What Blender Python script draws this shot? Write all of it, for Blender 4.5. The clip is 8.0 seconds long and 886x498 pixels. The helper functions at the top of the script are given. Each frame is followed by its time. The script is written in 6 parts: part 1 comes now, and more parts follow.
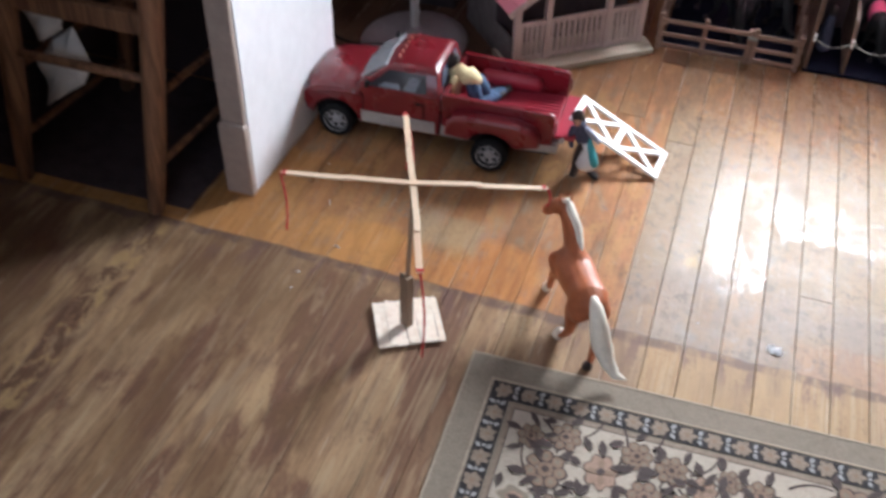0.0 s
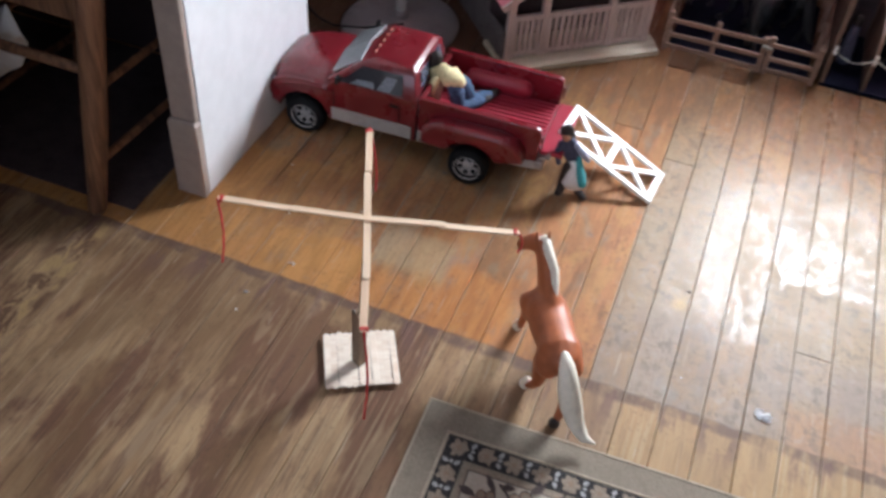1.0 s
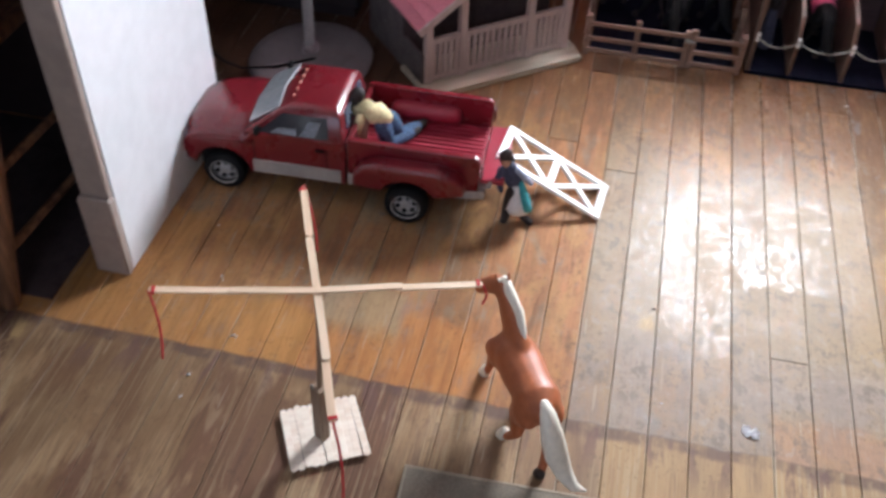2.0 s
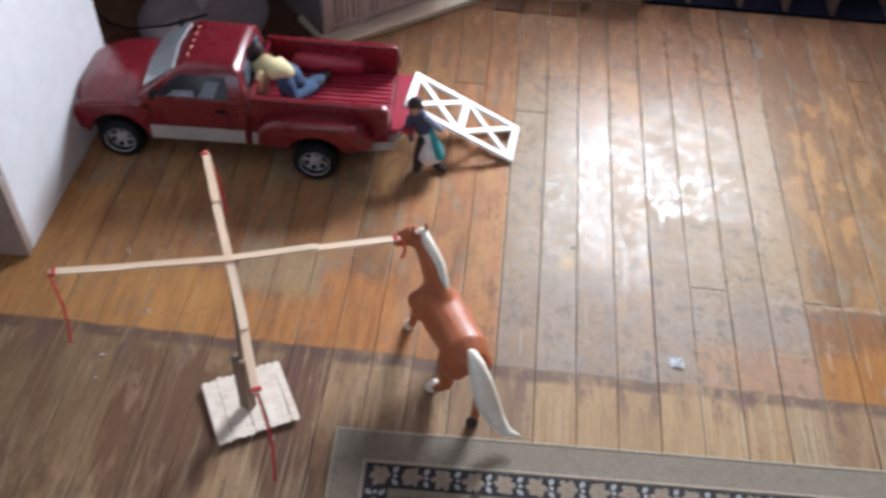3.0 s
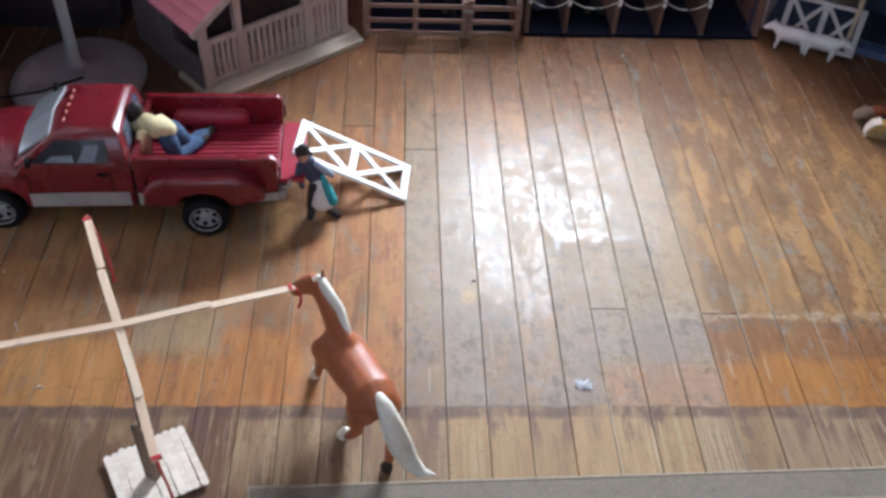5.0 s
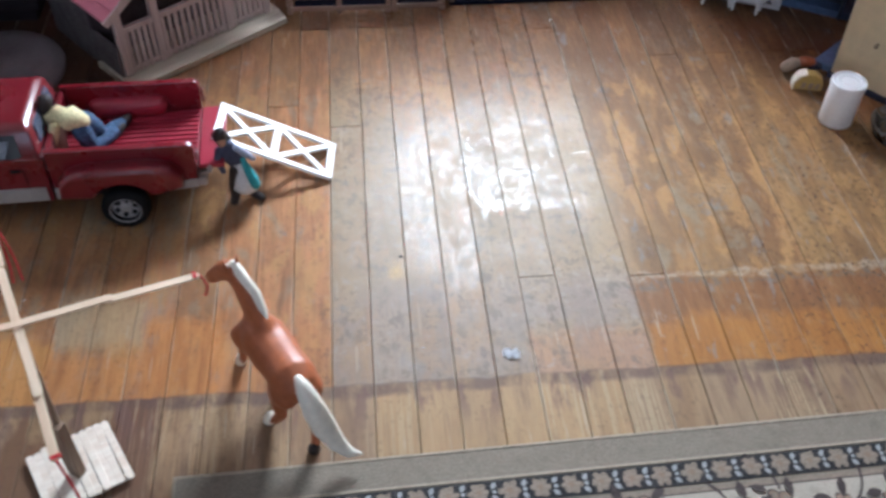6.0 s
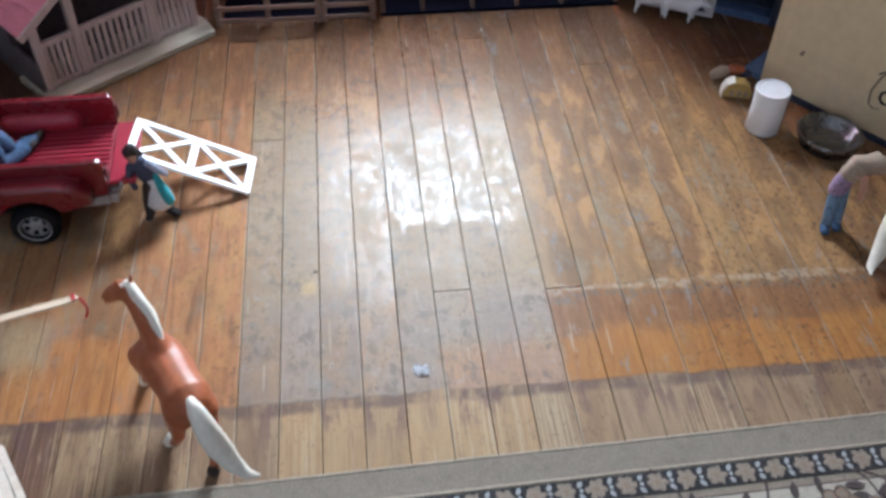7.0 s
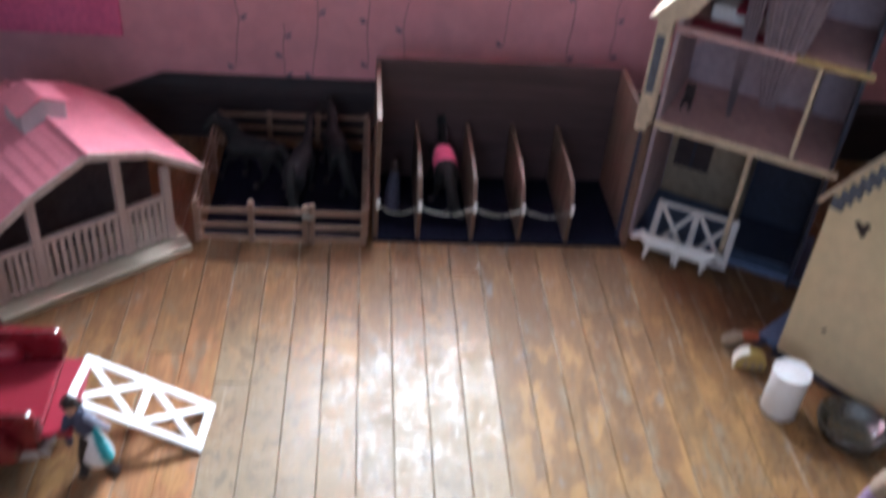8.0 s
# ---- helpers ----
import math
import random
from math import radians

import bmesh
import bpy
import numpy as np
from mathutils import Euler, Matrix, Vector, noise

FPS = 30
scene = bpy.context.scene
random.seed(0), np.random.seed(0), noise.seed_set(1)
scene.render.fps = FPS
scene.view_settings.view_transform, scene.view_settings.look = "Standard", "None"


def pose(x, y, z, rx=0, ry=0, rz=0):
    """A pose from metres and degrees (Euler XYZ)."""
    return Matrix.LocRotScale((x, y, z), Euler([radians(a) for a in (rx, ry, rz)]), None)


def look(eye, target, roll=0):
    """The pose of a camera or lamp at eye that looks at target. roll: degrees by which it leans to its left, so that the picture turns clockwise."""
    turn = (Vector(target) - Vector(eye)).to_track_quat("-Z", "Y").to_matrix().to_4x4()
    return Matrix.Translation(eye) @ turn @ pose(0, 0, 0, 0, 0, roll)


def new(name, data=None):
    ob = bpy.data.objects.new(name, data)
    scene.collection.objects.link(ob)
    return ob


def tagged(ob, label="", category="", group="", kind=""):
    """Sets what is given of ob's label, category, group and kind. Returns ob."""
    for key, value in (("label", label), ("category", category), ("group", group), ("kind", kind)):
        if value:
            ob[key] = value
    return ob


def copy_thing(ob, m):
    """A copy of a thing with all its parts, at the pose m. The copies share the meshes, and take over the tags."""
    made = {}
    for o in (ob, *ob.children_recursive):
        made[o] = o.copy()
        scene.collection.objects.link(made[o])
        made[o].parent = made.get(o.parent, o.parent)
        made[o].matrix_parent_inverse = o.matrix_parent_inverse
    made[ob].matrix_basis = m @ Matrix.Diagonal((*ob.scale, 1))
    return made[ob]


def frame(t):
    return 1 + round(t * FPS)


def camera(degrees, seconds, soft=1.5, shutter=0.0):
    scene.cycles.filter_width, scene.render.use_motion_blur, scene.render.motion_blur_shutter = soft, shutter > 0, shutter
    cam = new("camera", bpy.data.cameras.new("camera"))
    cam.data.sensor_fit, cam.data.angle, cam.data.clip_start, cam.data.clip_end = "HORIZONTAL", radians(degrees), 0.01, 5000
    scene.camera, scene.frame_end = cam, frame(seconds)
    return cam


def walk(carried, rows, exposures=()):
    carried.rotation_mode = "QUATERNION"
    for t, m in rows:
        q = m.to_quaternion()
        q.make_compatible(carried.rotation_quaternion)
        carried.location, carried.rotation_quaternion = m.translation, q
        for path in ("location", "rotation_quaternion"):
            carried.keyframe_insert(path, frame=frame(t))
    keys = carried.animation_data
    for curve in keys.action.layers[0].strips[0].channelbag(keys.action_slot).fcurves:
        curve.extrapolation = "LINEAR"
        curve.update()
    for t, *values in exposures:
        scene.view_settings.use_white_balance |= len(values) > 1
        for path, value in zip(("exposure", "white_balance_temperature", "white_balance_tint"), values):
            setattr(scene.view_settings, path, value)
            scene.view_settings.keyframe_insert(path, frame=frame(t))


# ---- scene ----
cam = camera(50, 8.0, soft=3.0, shutter=0.6)
PATH = [
    (0, (0.290, -1.256, 1.260), (-0.159, 0.174, -0.064), 1.7),
    (0.5, (0.242, -1.175, 1.259), (-0.079, 0.223, -0.134), 6.0),
    (1, (0.276, -1.021, 1.249), (-0.148, 0.339, -0.154), 5.2),
    (1.2, (0.285, -0.981, 1.243), (-0.180, 0.351, -0.175), 3.7),
    (2.3, (0.173, -0.911, 1.229), (-0.042, 0.512, -0.160), 2.4),
    (2.5, (0.180, -0.911, 1.233), (-0.030, 0.495, -0.175), 2.6),
    (3, (0.191, -0.887, 1.213), (0.111, 0.446, -0.221), 3.2),
    (3.5, (0.199, -0.884, 1.210), (0.211, 0.511, -0.167), 4.3),
    (4, (0.197, -0.885, 1.204), (0.250, 0.520, -0.162), 4.8),
    (5.5, (0.241, -0.879, 1.212), (0.368, 0.508, -0.167), 2.2),
    (6, (0.303, -0.877, 1.205), (0.446, 0.481, -0.201), 1.3),
    (6.5, (0.400, -0.890, 1.199), (0.511, 0.489, -0.190), 0.8),
    (7, (0.435, -0.865, 1.203), (0.599, 0.499, -0.194), 1.2),
    (7.2, (0.435, -0.824, 1.211), (0.607, 0.552, -0.175), 0.8),
    (7.5, (0.435, -0.733, 1.218), (0.644, 0.667, -0.138), 3.3),
    (7.7, (0.436, -0.661, 1.221), (0.649, 0.800, -0.068), 5.0),
    (8, (0.472, -0.590, 1.243), (0.655, 0.969, 0.069), 5.6),
]
walk(cam, [(t, look(eye, target, roll)) for t, eye, target, roll in PATH], [(0, 0.24, 6450, 15), (1.2, 0.12, 6450, 14), (2.5, 0.11, 6400, 16), (3, 0.0, 6250, 14), (3.5, -0.10, 6100, 13), (4.2, 0.0, 6050, 13), (5.5, 0.02, 5900, 11), (7.4, 0.02, 5800, 9), (8, 0.22, 5900, 11)])

# ---- light ----
WALL_Y = 1.52
world = bpy.data.worlds.new("sky")
scene.world = world
world.use_nodes = True
_n = world.node_tree.nodes
_sky = _n.new("ShaderNodeTexSky")
_sky.sky_type = "NISHITA"
_sky.sun_disc = False
_sky.sun_elevation, _sky.sun_rotation = radians(35), radians(20)
world.node_tree.links.new(_sky.outputs[0], _n["Background"].inputs[0])
_n["Background"].inputs[1].default_value = 0.08


def window_light(name, place, target, width, height, watts, colour):
    lamp = bpy.data.lights.new(name, "AREA")
    lamp.shape, lamp.size, lamp.size_y = "RECTANGLE", width, height
    lamp.energy, lamp.color = watts, colour
    ob = new(name, lamp)
    ob.matrix_world = look(place, target)
    return ob


window_light("daylight_back_window", (0.995, WALL_Y + 0.60, 1.39), (0.995, 0, 1.39), 1.21, 1.10, 385, (0.81, 0.905, 0.97))
# unseen fill lamp added behind the camera to lift surfaces facing it
window_light("rear_fill_light", (-0.05, -2.48, 1.5), (-0.05, 0, 1.35), 0.9, 1.2, 13.0, (0.68, 0.80, 1.0))

# ---- materials ----


class Nodes:
    """A small builder of node trees."""

    def __init__(self, name):
        self.m = bpy.data.materials.new(name)
        self.m.use_nodes = True
        self.t = self.m.node_tree
        self.b = self.t.nodes["Principled BSDF"]

    def add(self, kind, **inputs):
        n = self.t.nodes.new("ShaderNode" + kind)
        for k, v in inputs.items():
            self.put(n.inputs[k], v)
        return n

    def put(self, socket, v):
        if isinstance(v, bpy.types.NodeSocket):
            self.t.links.new(v, socket)
        elif isinstance(v, (tuple, list)) and len(v) == 3 and socket.type == "RGBA":
            socket.default_value = (*v, 1)
        else:
            socket.default_value = v

    def set(self, **inputs):
        for k, v in inputs.items():
            self.put(self.b.inputs[k.replace("_", " ")], v)

    def coords(self, which="Object"):
        return self.add("TexCoord").outputs[which]

    def position(self):
        return self.add("NewGeometry").outputs["Position"]

    def scaled(self, v, s, offset=(0, 0, 0)):
        n = self.add("Mapping", Vector=v)
        n.inputs["Scale"].default_value = s
        self.put(n.inputs["Location"], offset)
        return n.outputs[0]

    def noise(self, v, scale, detail=4, rough=0.55, distortion=0.0):
        n = self.add("TexNoise", Vector=v, Scale=scale, Detail=detail, Roughness=rough, Distortion=distortion)
        return n.outputs["Fac"]

    def ramp(self, fac, lo, hi, a=0.0, b=1.0):
        n = self.add("MapRange", Value=fac)
        n.interpolation_type = "SMOOTHSTEP"
        for k, v in zip(("From Min", "From Max", "To Min", "To Max"), (lo, hi, a, b)):
            self.put(n.inputs[k], v)
        return n.outputs[0]

    def math(self, op, a, b=0.0):
        n = self.add("Math")
        n.operation = op
        self.put(n.inputs[0], a)
        self.put(n.inputs[1], b)
        return n.outputs[0]

    def mix(self, fac, a, b):
        n = self.add("Mix")
        n.data_type = "RGBA"
        self.put(n.inputs[0], fac)
        self.put(n.inputs[6], a)
        self.put(n.inputs[7], b)
        return n.outputs[2]

    def bump(self, height, strength, distance=0.002):
        n = self.add("Bump", Height=height, Strength=strength, Distance=distance)
        self.put(self.b.inputs["Normal"], n.outputs[0])


def shade(c, k):
    return tuple(min(1.0, v * k) for v in c)


def plain(name, colour, rough=0.5, vary=0.2, scale=40.0, bump=0.15, metal=0.0, coat=0.0, grime=0.15, spec=0.5):
    """A painted, moulded or woven surface: fine and broad variation, faint relief and some grime."""
    k = Nodes(name)
    v = k.coords()
    fine, broad = k.noise(v, scale * 4, 5), k.noise(v, scale * 0.6, 3)
    c = k.mix(k.ramp(fine, 0.3, 0.7), shade(colour, 1 - vary), shade(colour, 1 + vary))
    c = k.mix(k.ramp(broad, 0.5, 0.75, 0, grime * 2), c, shade(colour, 0.55))
    k.set(Base_Color=c, Roughness=k.ramp(broad, 0.3, 0.7, max(0.03, rough - 0.08), min(1, rough + 0.1)), Metallic=metal)
    k.set(Specular_IOR_Level=spec)
    if coat:
        k.set(Coat_Weight=coat, Coat_Roughness=0.22)
    k.bump(fine, bump, 0.001)
    return k.m


def wood(name, light, dark, rough=0.55, axis=0, scale=60.0, bump=0.25):
    """Sawn wood with its grain along one axis of the thing."""
    k = Nodes(name)
    s = [1.0, 1.0, 1.0]
    s[axis] = 0.07
    info = k.add("ObjectInfo").outputs["Random"]
    v = k.scaled(k.coords(), s, k.add("CombineXYZ", X=k.math("MULTIPLY", info, 7.0), Y=k.math("MULTIPLY", info, 3.0)).outputs[0])
    fine, broad = k.noise(v, scale * 4, 5, 0.6), k.noise(v, scale, 3, 0.5, 0.6)
    c = k.mix(k.ramp(broad, 0.35, 0.7), light, dark)
    c = k.mix(k.ramp(fine, 0.45, 0.75, 0, 0.55), c, shade(dark, 0.8))
    k.set(Base_Color=c, Roughness=k.ramp(fine, 0.3, 0.7, rough - 0.08, rough + 0.1))
    k.bump(fine, bump, 0.0008)
    return k.m


def floor_wood():
    """Old strip flooring: bare grey-brown at the near side, an amber stained band, and worn varnish beyond."""
    k = Nodes("old_floor_wood")
    p = k.position()
    local = k.add("SeparateXYZ", Vector=k.coords()).outputs[0]
    r1 = k.add("ObjectInfo").outputs["Random"]
    r2 = k.math("FRACT", k.math("MULTIPLY", r1, 13.7))
    r3 = k.math("FRACT", k.math("MULTIPLY", r1, 37.3))
    xyz = k.add("SeparateXYZ", Vector=p)
    x = k.math("ADD", xyz.outputs[0], k.math("MULTIPLY", k.math("MINIMUM", k.math("SUBTRACT", xyz.outputs[0], 0.2), 0.0), 0.055))
    y = k.math("ADD", k.math("MULTIPLY", xyz.outputs[1], 0.917), 0.0097)
    off = k.add("CombineXYZ", X=k.math("MULTIPLY", r1, 3.0), Y=k.math("MULTIPLY", r1, 17.0)).outputs[0]
    grain = k.noise(k.scaled(p, (1, 0.04, 1), off), 330, 5, 0.65)
    figure = k.noise(k.scaled(p, (1, 0.13, 1), off), 34, 4, 0.6, 1.4)
    broad = k.noise(k.scaled(p, (1, 0.2, 1), k.scaled(off, (0.3, 0.3, 0.3))), 12, 4, 0.6, 0.8)
    streak = k.noise(k.scaled(p, (1, 0.16, 1)), 13, 4, 0.6, 0.4)
    patch = k.noise(k.scaled(p, (1, 0.45, 1), (2.3, 5.1, 0)), 19, 6, 0.68)
    blotch = k.noise(p, 9, 5, 0.6)
    smudge = k.noise(k.scaled(p, (1, 0.6, 1), (4, 2, 0)), 95, 5, 0.7)
    flake = k.noise(k.scaled(p, (1, 0.6, 1), (7, 1, 0)), 46, 12, 0.85)
    dirt = k.noise(k.scaled(p, (1, 0.7, 1), (5, 8, 0)), 120, 7, 0.78)
    haze = k.noise(k.scaled(p, (1, 0.5, 1), (9, 4, 0)), 24, 6, 0.7)
    islands = k.noise(k.scaled(p, (1, 0.5, 1), (3, 9, 0)), 13, 3, 0.55)
    # bare boards: tan grey wood, soft purple-brown smears, pale raised grain on some boards
    ribs = k.noise(k.scaled(p, (1, 0.018, 1), off), 210, 2, 0.4)
    bare = k.mix(k.ramp(broad, 0.36, 0.66), (0.405, 0.268, 0.148), (0.275, 0.168, 0.09))
    bare = k.mix(k.ramp(r2, 0.2, 0.9, 0, 0.4), bare, (0.30, 0.195, 0.115))
    bare = k.mix(k.math("MULTIPLY", k.ramp(r3, 0.55, 0.7, 0, 0.55), k.ramp(x, 0.1, 0.3)), bare, (0.45, 0.28, 0.125))
    bare = k.mix(k.ramp(figure, 0.5, 0.72, 0, 0.4), bare, (0.20, 0.125, 0.08))
    bare = k.mix(k.ramp(grain, 0.49, 0.62, 0, 0.42), bare, (0.15, 0.09, 0.058))
    bare = k.mix(k.math("MULTIPLY", k.ramp(streak, 0.53, 0.66, 0, 0.72), k.ramp(x, 0.15, -0.1, 0.45, 1.0)), bare, (0.12, 0.066, 0.05))
    smear = k.noise(k.scaled(p, (1, 0.33, 1), (6, 1, 0)), 10, 5, 0.6, 0.3)
    bare = k.mix(k.math("MULTIPLY", k.ramp(smear, 0.47, 0.58, 0, 0.8), k.ramp(x, 0.15, -0.1, 0.25, 1.0)), bare, (0.13, 0.062, 0.042))
    stroke = k.noise(k.scaled(p, (1, 0.14, 1), k.scaled(off, (0.4, 0.4, 0.4), (2, 7, 0))), 44, 5, 0.62, 0.5)
    ragged = k.noise(k.scaled(p, (1, 0.5, 1), (8, 3, 0)), 7, 3, 0.55)
    bare = k.mix(k.math("MULTIPLY", k.ramp(stroke, 0.54, 0.63, 0, 0.5), k.math("MULTIPLY", k.ramp(ragged, 0.40, 0.56, 0.15, 1.0), k.ramp(x, 0.2, -0.05, 0.3, 1.0))), bare, (0.095, 0.052, 0.038))
    bare = k.mix(k.math("MULTIPLY", k.ramp(stroke, 0.46, 0.38, 0, 0.34), k.ramp(x, 0.2, -0.05, 0.4, 1.0)), bare, (0.44, 0.325, 0.20))
    old = k.noise(k.scaled(p, (1, 0.45, 1), (3, 11, 0)), 5, 5, 0.6, 0.4)
    bare = k.mix(k.math("MULTIPLY", k.ramp(old, 0.44, 0.56, 0, 0.65), k.ramp(x, 0.1, -0.25, 0.0, 1.0)), bare, (0.165, 0.095, 0.05))
    bare = k.mix(k.math("MULTIPLY", k.math("MULTIPLY", k.ramp(ribs, 0.57, 0.62, 0, 0.5), k.ramp(x, -0.3, 0.2, 0.35, 1.0)), k.ramp(k.math("ADD", r2, k.math("MULTIPLY", figure, 0.6)), 0.75, 0.95)), bare, (0.47, 0.36, 0.22))
    lines = k.math("MULTIPLY", k.ramp(ribs, 0.47, 0.42, 0, 0.45), k.ramp(k.noise(k.scaled(p, (1, 0.35, 1), (15, 2, 0)), 11, 3, 0.5), 0.52, 0.60))
    bare = k.mix(lines, bare, (0.085, 0.048, 0.034))
    honeyed = k.mix(k.ramp(broad, 0.36, 0.66), (0.335, 0.238, 0.142), (0.215, 0.146, 0.092))
    honeyed = k.mix(k.ramp(r3, 0.45, 0.8, 0, 0.6), honeyed, (0.36, 0.222, 0.105))
    honeyed = k.mix(k.ramp(figure, 0.50, 0.68, 0, 0.5), honeyed, (0.165, 0.108, 0.075))
    honeyed = k.mix(k.ramp(x, 0.66, 0.80, 0, 0.65), honeyed, k.mix(k.ramp(broad, 0.40, 0.62), (0.205, 0.135, 0.088), (0.125, 0.072, 0.052)))
    bare = k.mix(k.ramp(x, 0.10, 0.35, 0.0, 0.62), bare, honeyed)
    bare = k.mix(k.math("MULTIPLY", k.ramp(ribs, 0.54, 0.60, 0, 0.55), k.math("MULTIPLY", k.ramp(x, 0.2, 0.4), k.ramp(r1, 0.4, 0.6))), bare, (0.42, 0.315, 0.19))
    # a run of torn yellow grain across the left boards
    run = k.math("ADD", x, k.math("MULTIPLY", k.math("SUBTRACT", k.noise(k.scaled(p, (1, 0.5, 1), (1, 6, 0)), 16, 4, 0.6), 0.5), 0.05))
    near_run = k.math("MULTIPLY", k.math("MULTIPLY", k.ramp(run, -0.800, -0.785), k.ramp(run, -0.722, -0.738)), k.ramp(y, 0.03, -0.03))
    torn = k.noise(k.scaled(p, (1, 0.42, 1), (1.7, 0.4, 0)), 42, 4, 0.6, 0.9)
    bare = k.mix(k.math("MULTIPLY", near_run, k.ramp(torn, 0.46, 0.40, 0, 0.65)), bare, (0.40, 0.265, 0.12))
    bare = k.mix(k.math("MULTIPLY", near_run, k.ramp(torn, 0.50, 0.56, 0, 0.8)), bare, (0.10, 0.052, 0.034))
    # old varnish: red-brown at the left, ochre at the right, worn grey-tan in the middle
    varn = k.mix(r2, (0.43, 0.200, 0.090), (0.37, 0.160, 0.070))
    ochre = k.mix(r2, (0.285, 0.166, 0.069), (0.198, 0.102, 0.047))
    ochre = k.mix(k.ramp(blotch, 0.45, 0.62, 0, 0.4), ochre, (0.22, 0.13, 0.06))
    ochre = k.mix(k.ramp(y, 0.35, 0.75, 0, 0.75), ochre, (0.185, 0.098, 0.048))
    varn = k.mix(k.ramp(x, 0.66, 0.76), varn, ochre)
    varn = k.mix(k.ramp(r3, 0.45, 0.9, 0, 0.45), varn, (0.33, 0.18, 0.075))
    varn = k.mix(k.ramp(figure, 0.40, 0.72, 0, 0.55), varn, (0.165, 0.093, 0.05))
    varn = k.mix(k.ramp(grain, 0.5, 0.72, 0, 0.5), varn, (0.125, 0.068, 0.034))
    varn = k.mix(k.ramp(k.math("FRACT", k.math("MULTIPLY", r1, 71.3)), 0.55, 0.95, 0, 0.5), varn, (0.135, 0.072, 0.036))
    streaky = k.noise(k.scaled(p, (1, 0.10, 1), k.scaled(off, (0.6, 0.6, 0.6))), 26, 4, 0.6, 0.5)
    varn = k.mix(k.ramp(streaky, 0.53, 0.64, 0, 0.7), varn, (0.34, 0.185, 0.078))
    varn = k.mix(k.ramp(streaky, 0.47, 0.37, 0, 0.5), varn, (0.14, 0.076, 0.040))
    cloud = k.noise(k.scaled(p, (1, 0.45, 1), k.scaled(off, (0.5, 0.5, 0.5), (4, 14, 0))), 15, 5, 0.62, 0.3)
    varn = k.mix(k.ramp(cloud, 0.52, 0.62, 0, 0.55), varn, (0.43, 0.235, 0.09))
    varn = k.mix(k.ramp(cloud, 0.44, 0.36, 0, 0.55), varn, (0.235, 0.185, 0.125))
    worn = k.mix(r3, (0.365, 0.275, 0.175), (0.245, 0.178, 0.112))
    worn = k.mix(k.ramp(r1, 0.6, 0.95, 0, 0.55), worn, (0.30, 0.205, 0.115))
    worn = k.mix(k.ramp(y, 0.24, 0.16), worn, k.mix(r2, (0.285, 0.222, 0.172), (0.23, 0.176, 0.142)))
    worn = k.mix(k.ramp(grain, 0.48, 0.68, 0, 0.45), worn, (0.20, 0.15, 0.112))
    worn = k.mix(k.ramp(smudge, 0.58, 0.68, 0, 0.5), worn, (0.165, 0.132, 0.108))
    worn = k.mix(k.ramp(blotch, 0.50, 0.60, 0, 0.45), worn, (0.33, 0.225, 0.125))
    fringe = k.math("ADD", x, k.math("ADD", k.math("MULTIPLY", k.math("SUBTRACT", patch, 0.5), 0.16), k.math("MULTIPLY", k.math("SUBTRACT", r2, 0.5), 0.07)))
    centre = k.math("MULTIPLY", k.math("MULTIPLY", k.ramp(x, 0.227, 0.231), k.ramp(fringe, 0.83, 0.69)), k.ramp(y, 0.86, 0.46))
    lift = k.math("ADD", k.math("MULTIPLY", centre, 0.33), k.math("MULTIPLY", k.math("SUBTRACT", r1, 0.72), 0.26))
    lift = k.math("SUBTRACT", lift, k.ramp(x, 0.74, 0.80, 0, 0.10))
    varn = k.mix(k.math("MULTIPLY", centre, 0.62), varn, k.mix(r2, (0.31, 0.235, 0.155), (0.255, 0.185, 0.118)))
    wear = k.ramp(k.math("ADD", k.math("ADD", patch, k.math("MULTIPLY", k.math("SUBTRACT", grain, 0.5), 0.5)), lift), 0.44, 0.80, 0, 0.95)
    varn = k.mix(wear, varn, worn)
    # far boards darken towards the wall; the weaker light there is put into their colour
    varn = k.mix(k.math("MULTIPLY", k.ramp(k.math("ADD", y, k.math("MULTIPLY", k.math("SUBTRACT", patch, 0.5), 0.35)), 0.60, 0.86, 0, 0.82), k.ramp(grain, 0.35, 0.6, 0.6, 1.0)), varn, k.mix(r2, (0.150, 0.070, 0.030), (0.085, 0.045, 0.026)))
    varn = k.mix(k.math("MULTIPLY", k.ramp(blotch, 0.62, 0.68, 0, 0.6), k.ramp(smudge, 0.42, 0.6)), varn, (0.16, 0.16, 0.155))
    varn = k.mix(k.math("MULTIPLY", k.ramp(haze, 0.54, 0.68, 0, 0.4), k.ramp(centre, 0, 1, 0.35, 1)), varn, (0.225, 0.205, 0.185))
    # corner behind the toys: its shade is put into near-black board colours
    corner_shade = k.math("MULTIPLY", k.ramp(k.math("ADD", x, k.math("MULTIPLY", k.math("SUBTRACT", blotch, 0.5), 0.2)), -0.16, -0.30), k.ramp(k.math("ADD", y, k.math("MULTIPLY", k.math("SUBTRACT", patch, 0.5), 0.2)), 0.60, 0.68))
    varn = k.mix(k.math("MULTIPLY", corner_shade, 0.85), varn, k.mix(figure, (0.085, 0.045, 0.03), (0.05, 0.028, 0.022)))
    # patches where the amber stain is left, ending at board seams or at ragged edges
    edge = k.math("ADD", y, k.math("ADD", k.math("MULTIPLY", k.math("SUBTRACT", blotch, 0.5), 0.09), k.math("MULTIPLY", k.math("SUBTRACT", smudge, 0.5), 0.03)))
    along = k.math("ADD", x, k.math("MULTIPLY", k.math("SUBTRACT", patch, 0.5), 0.05))

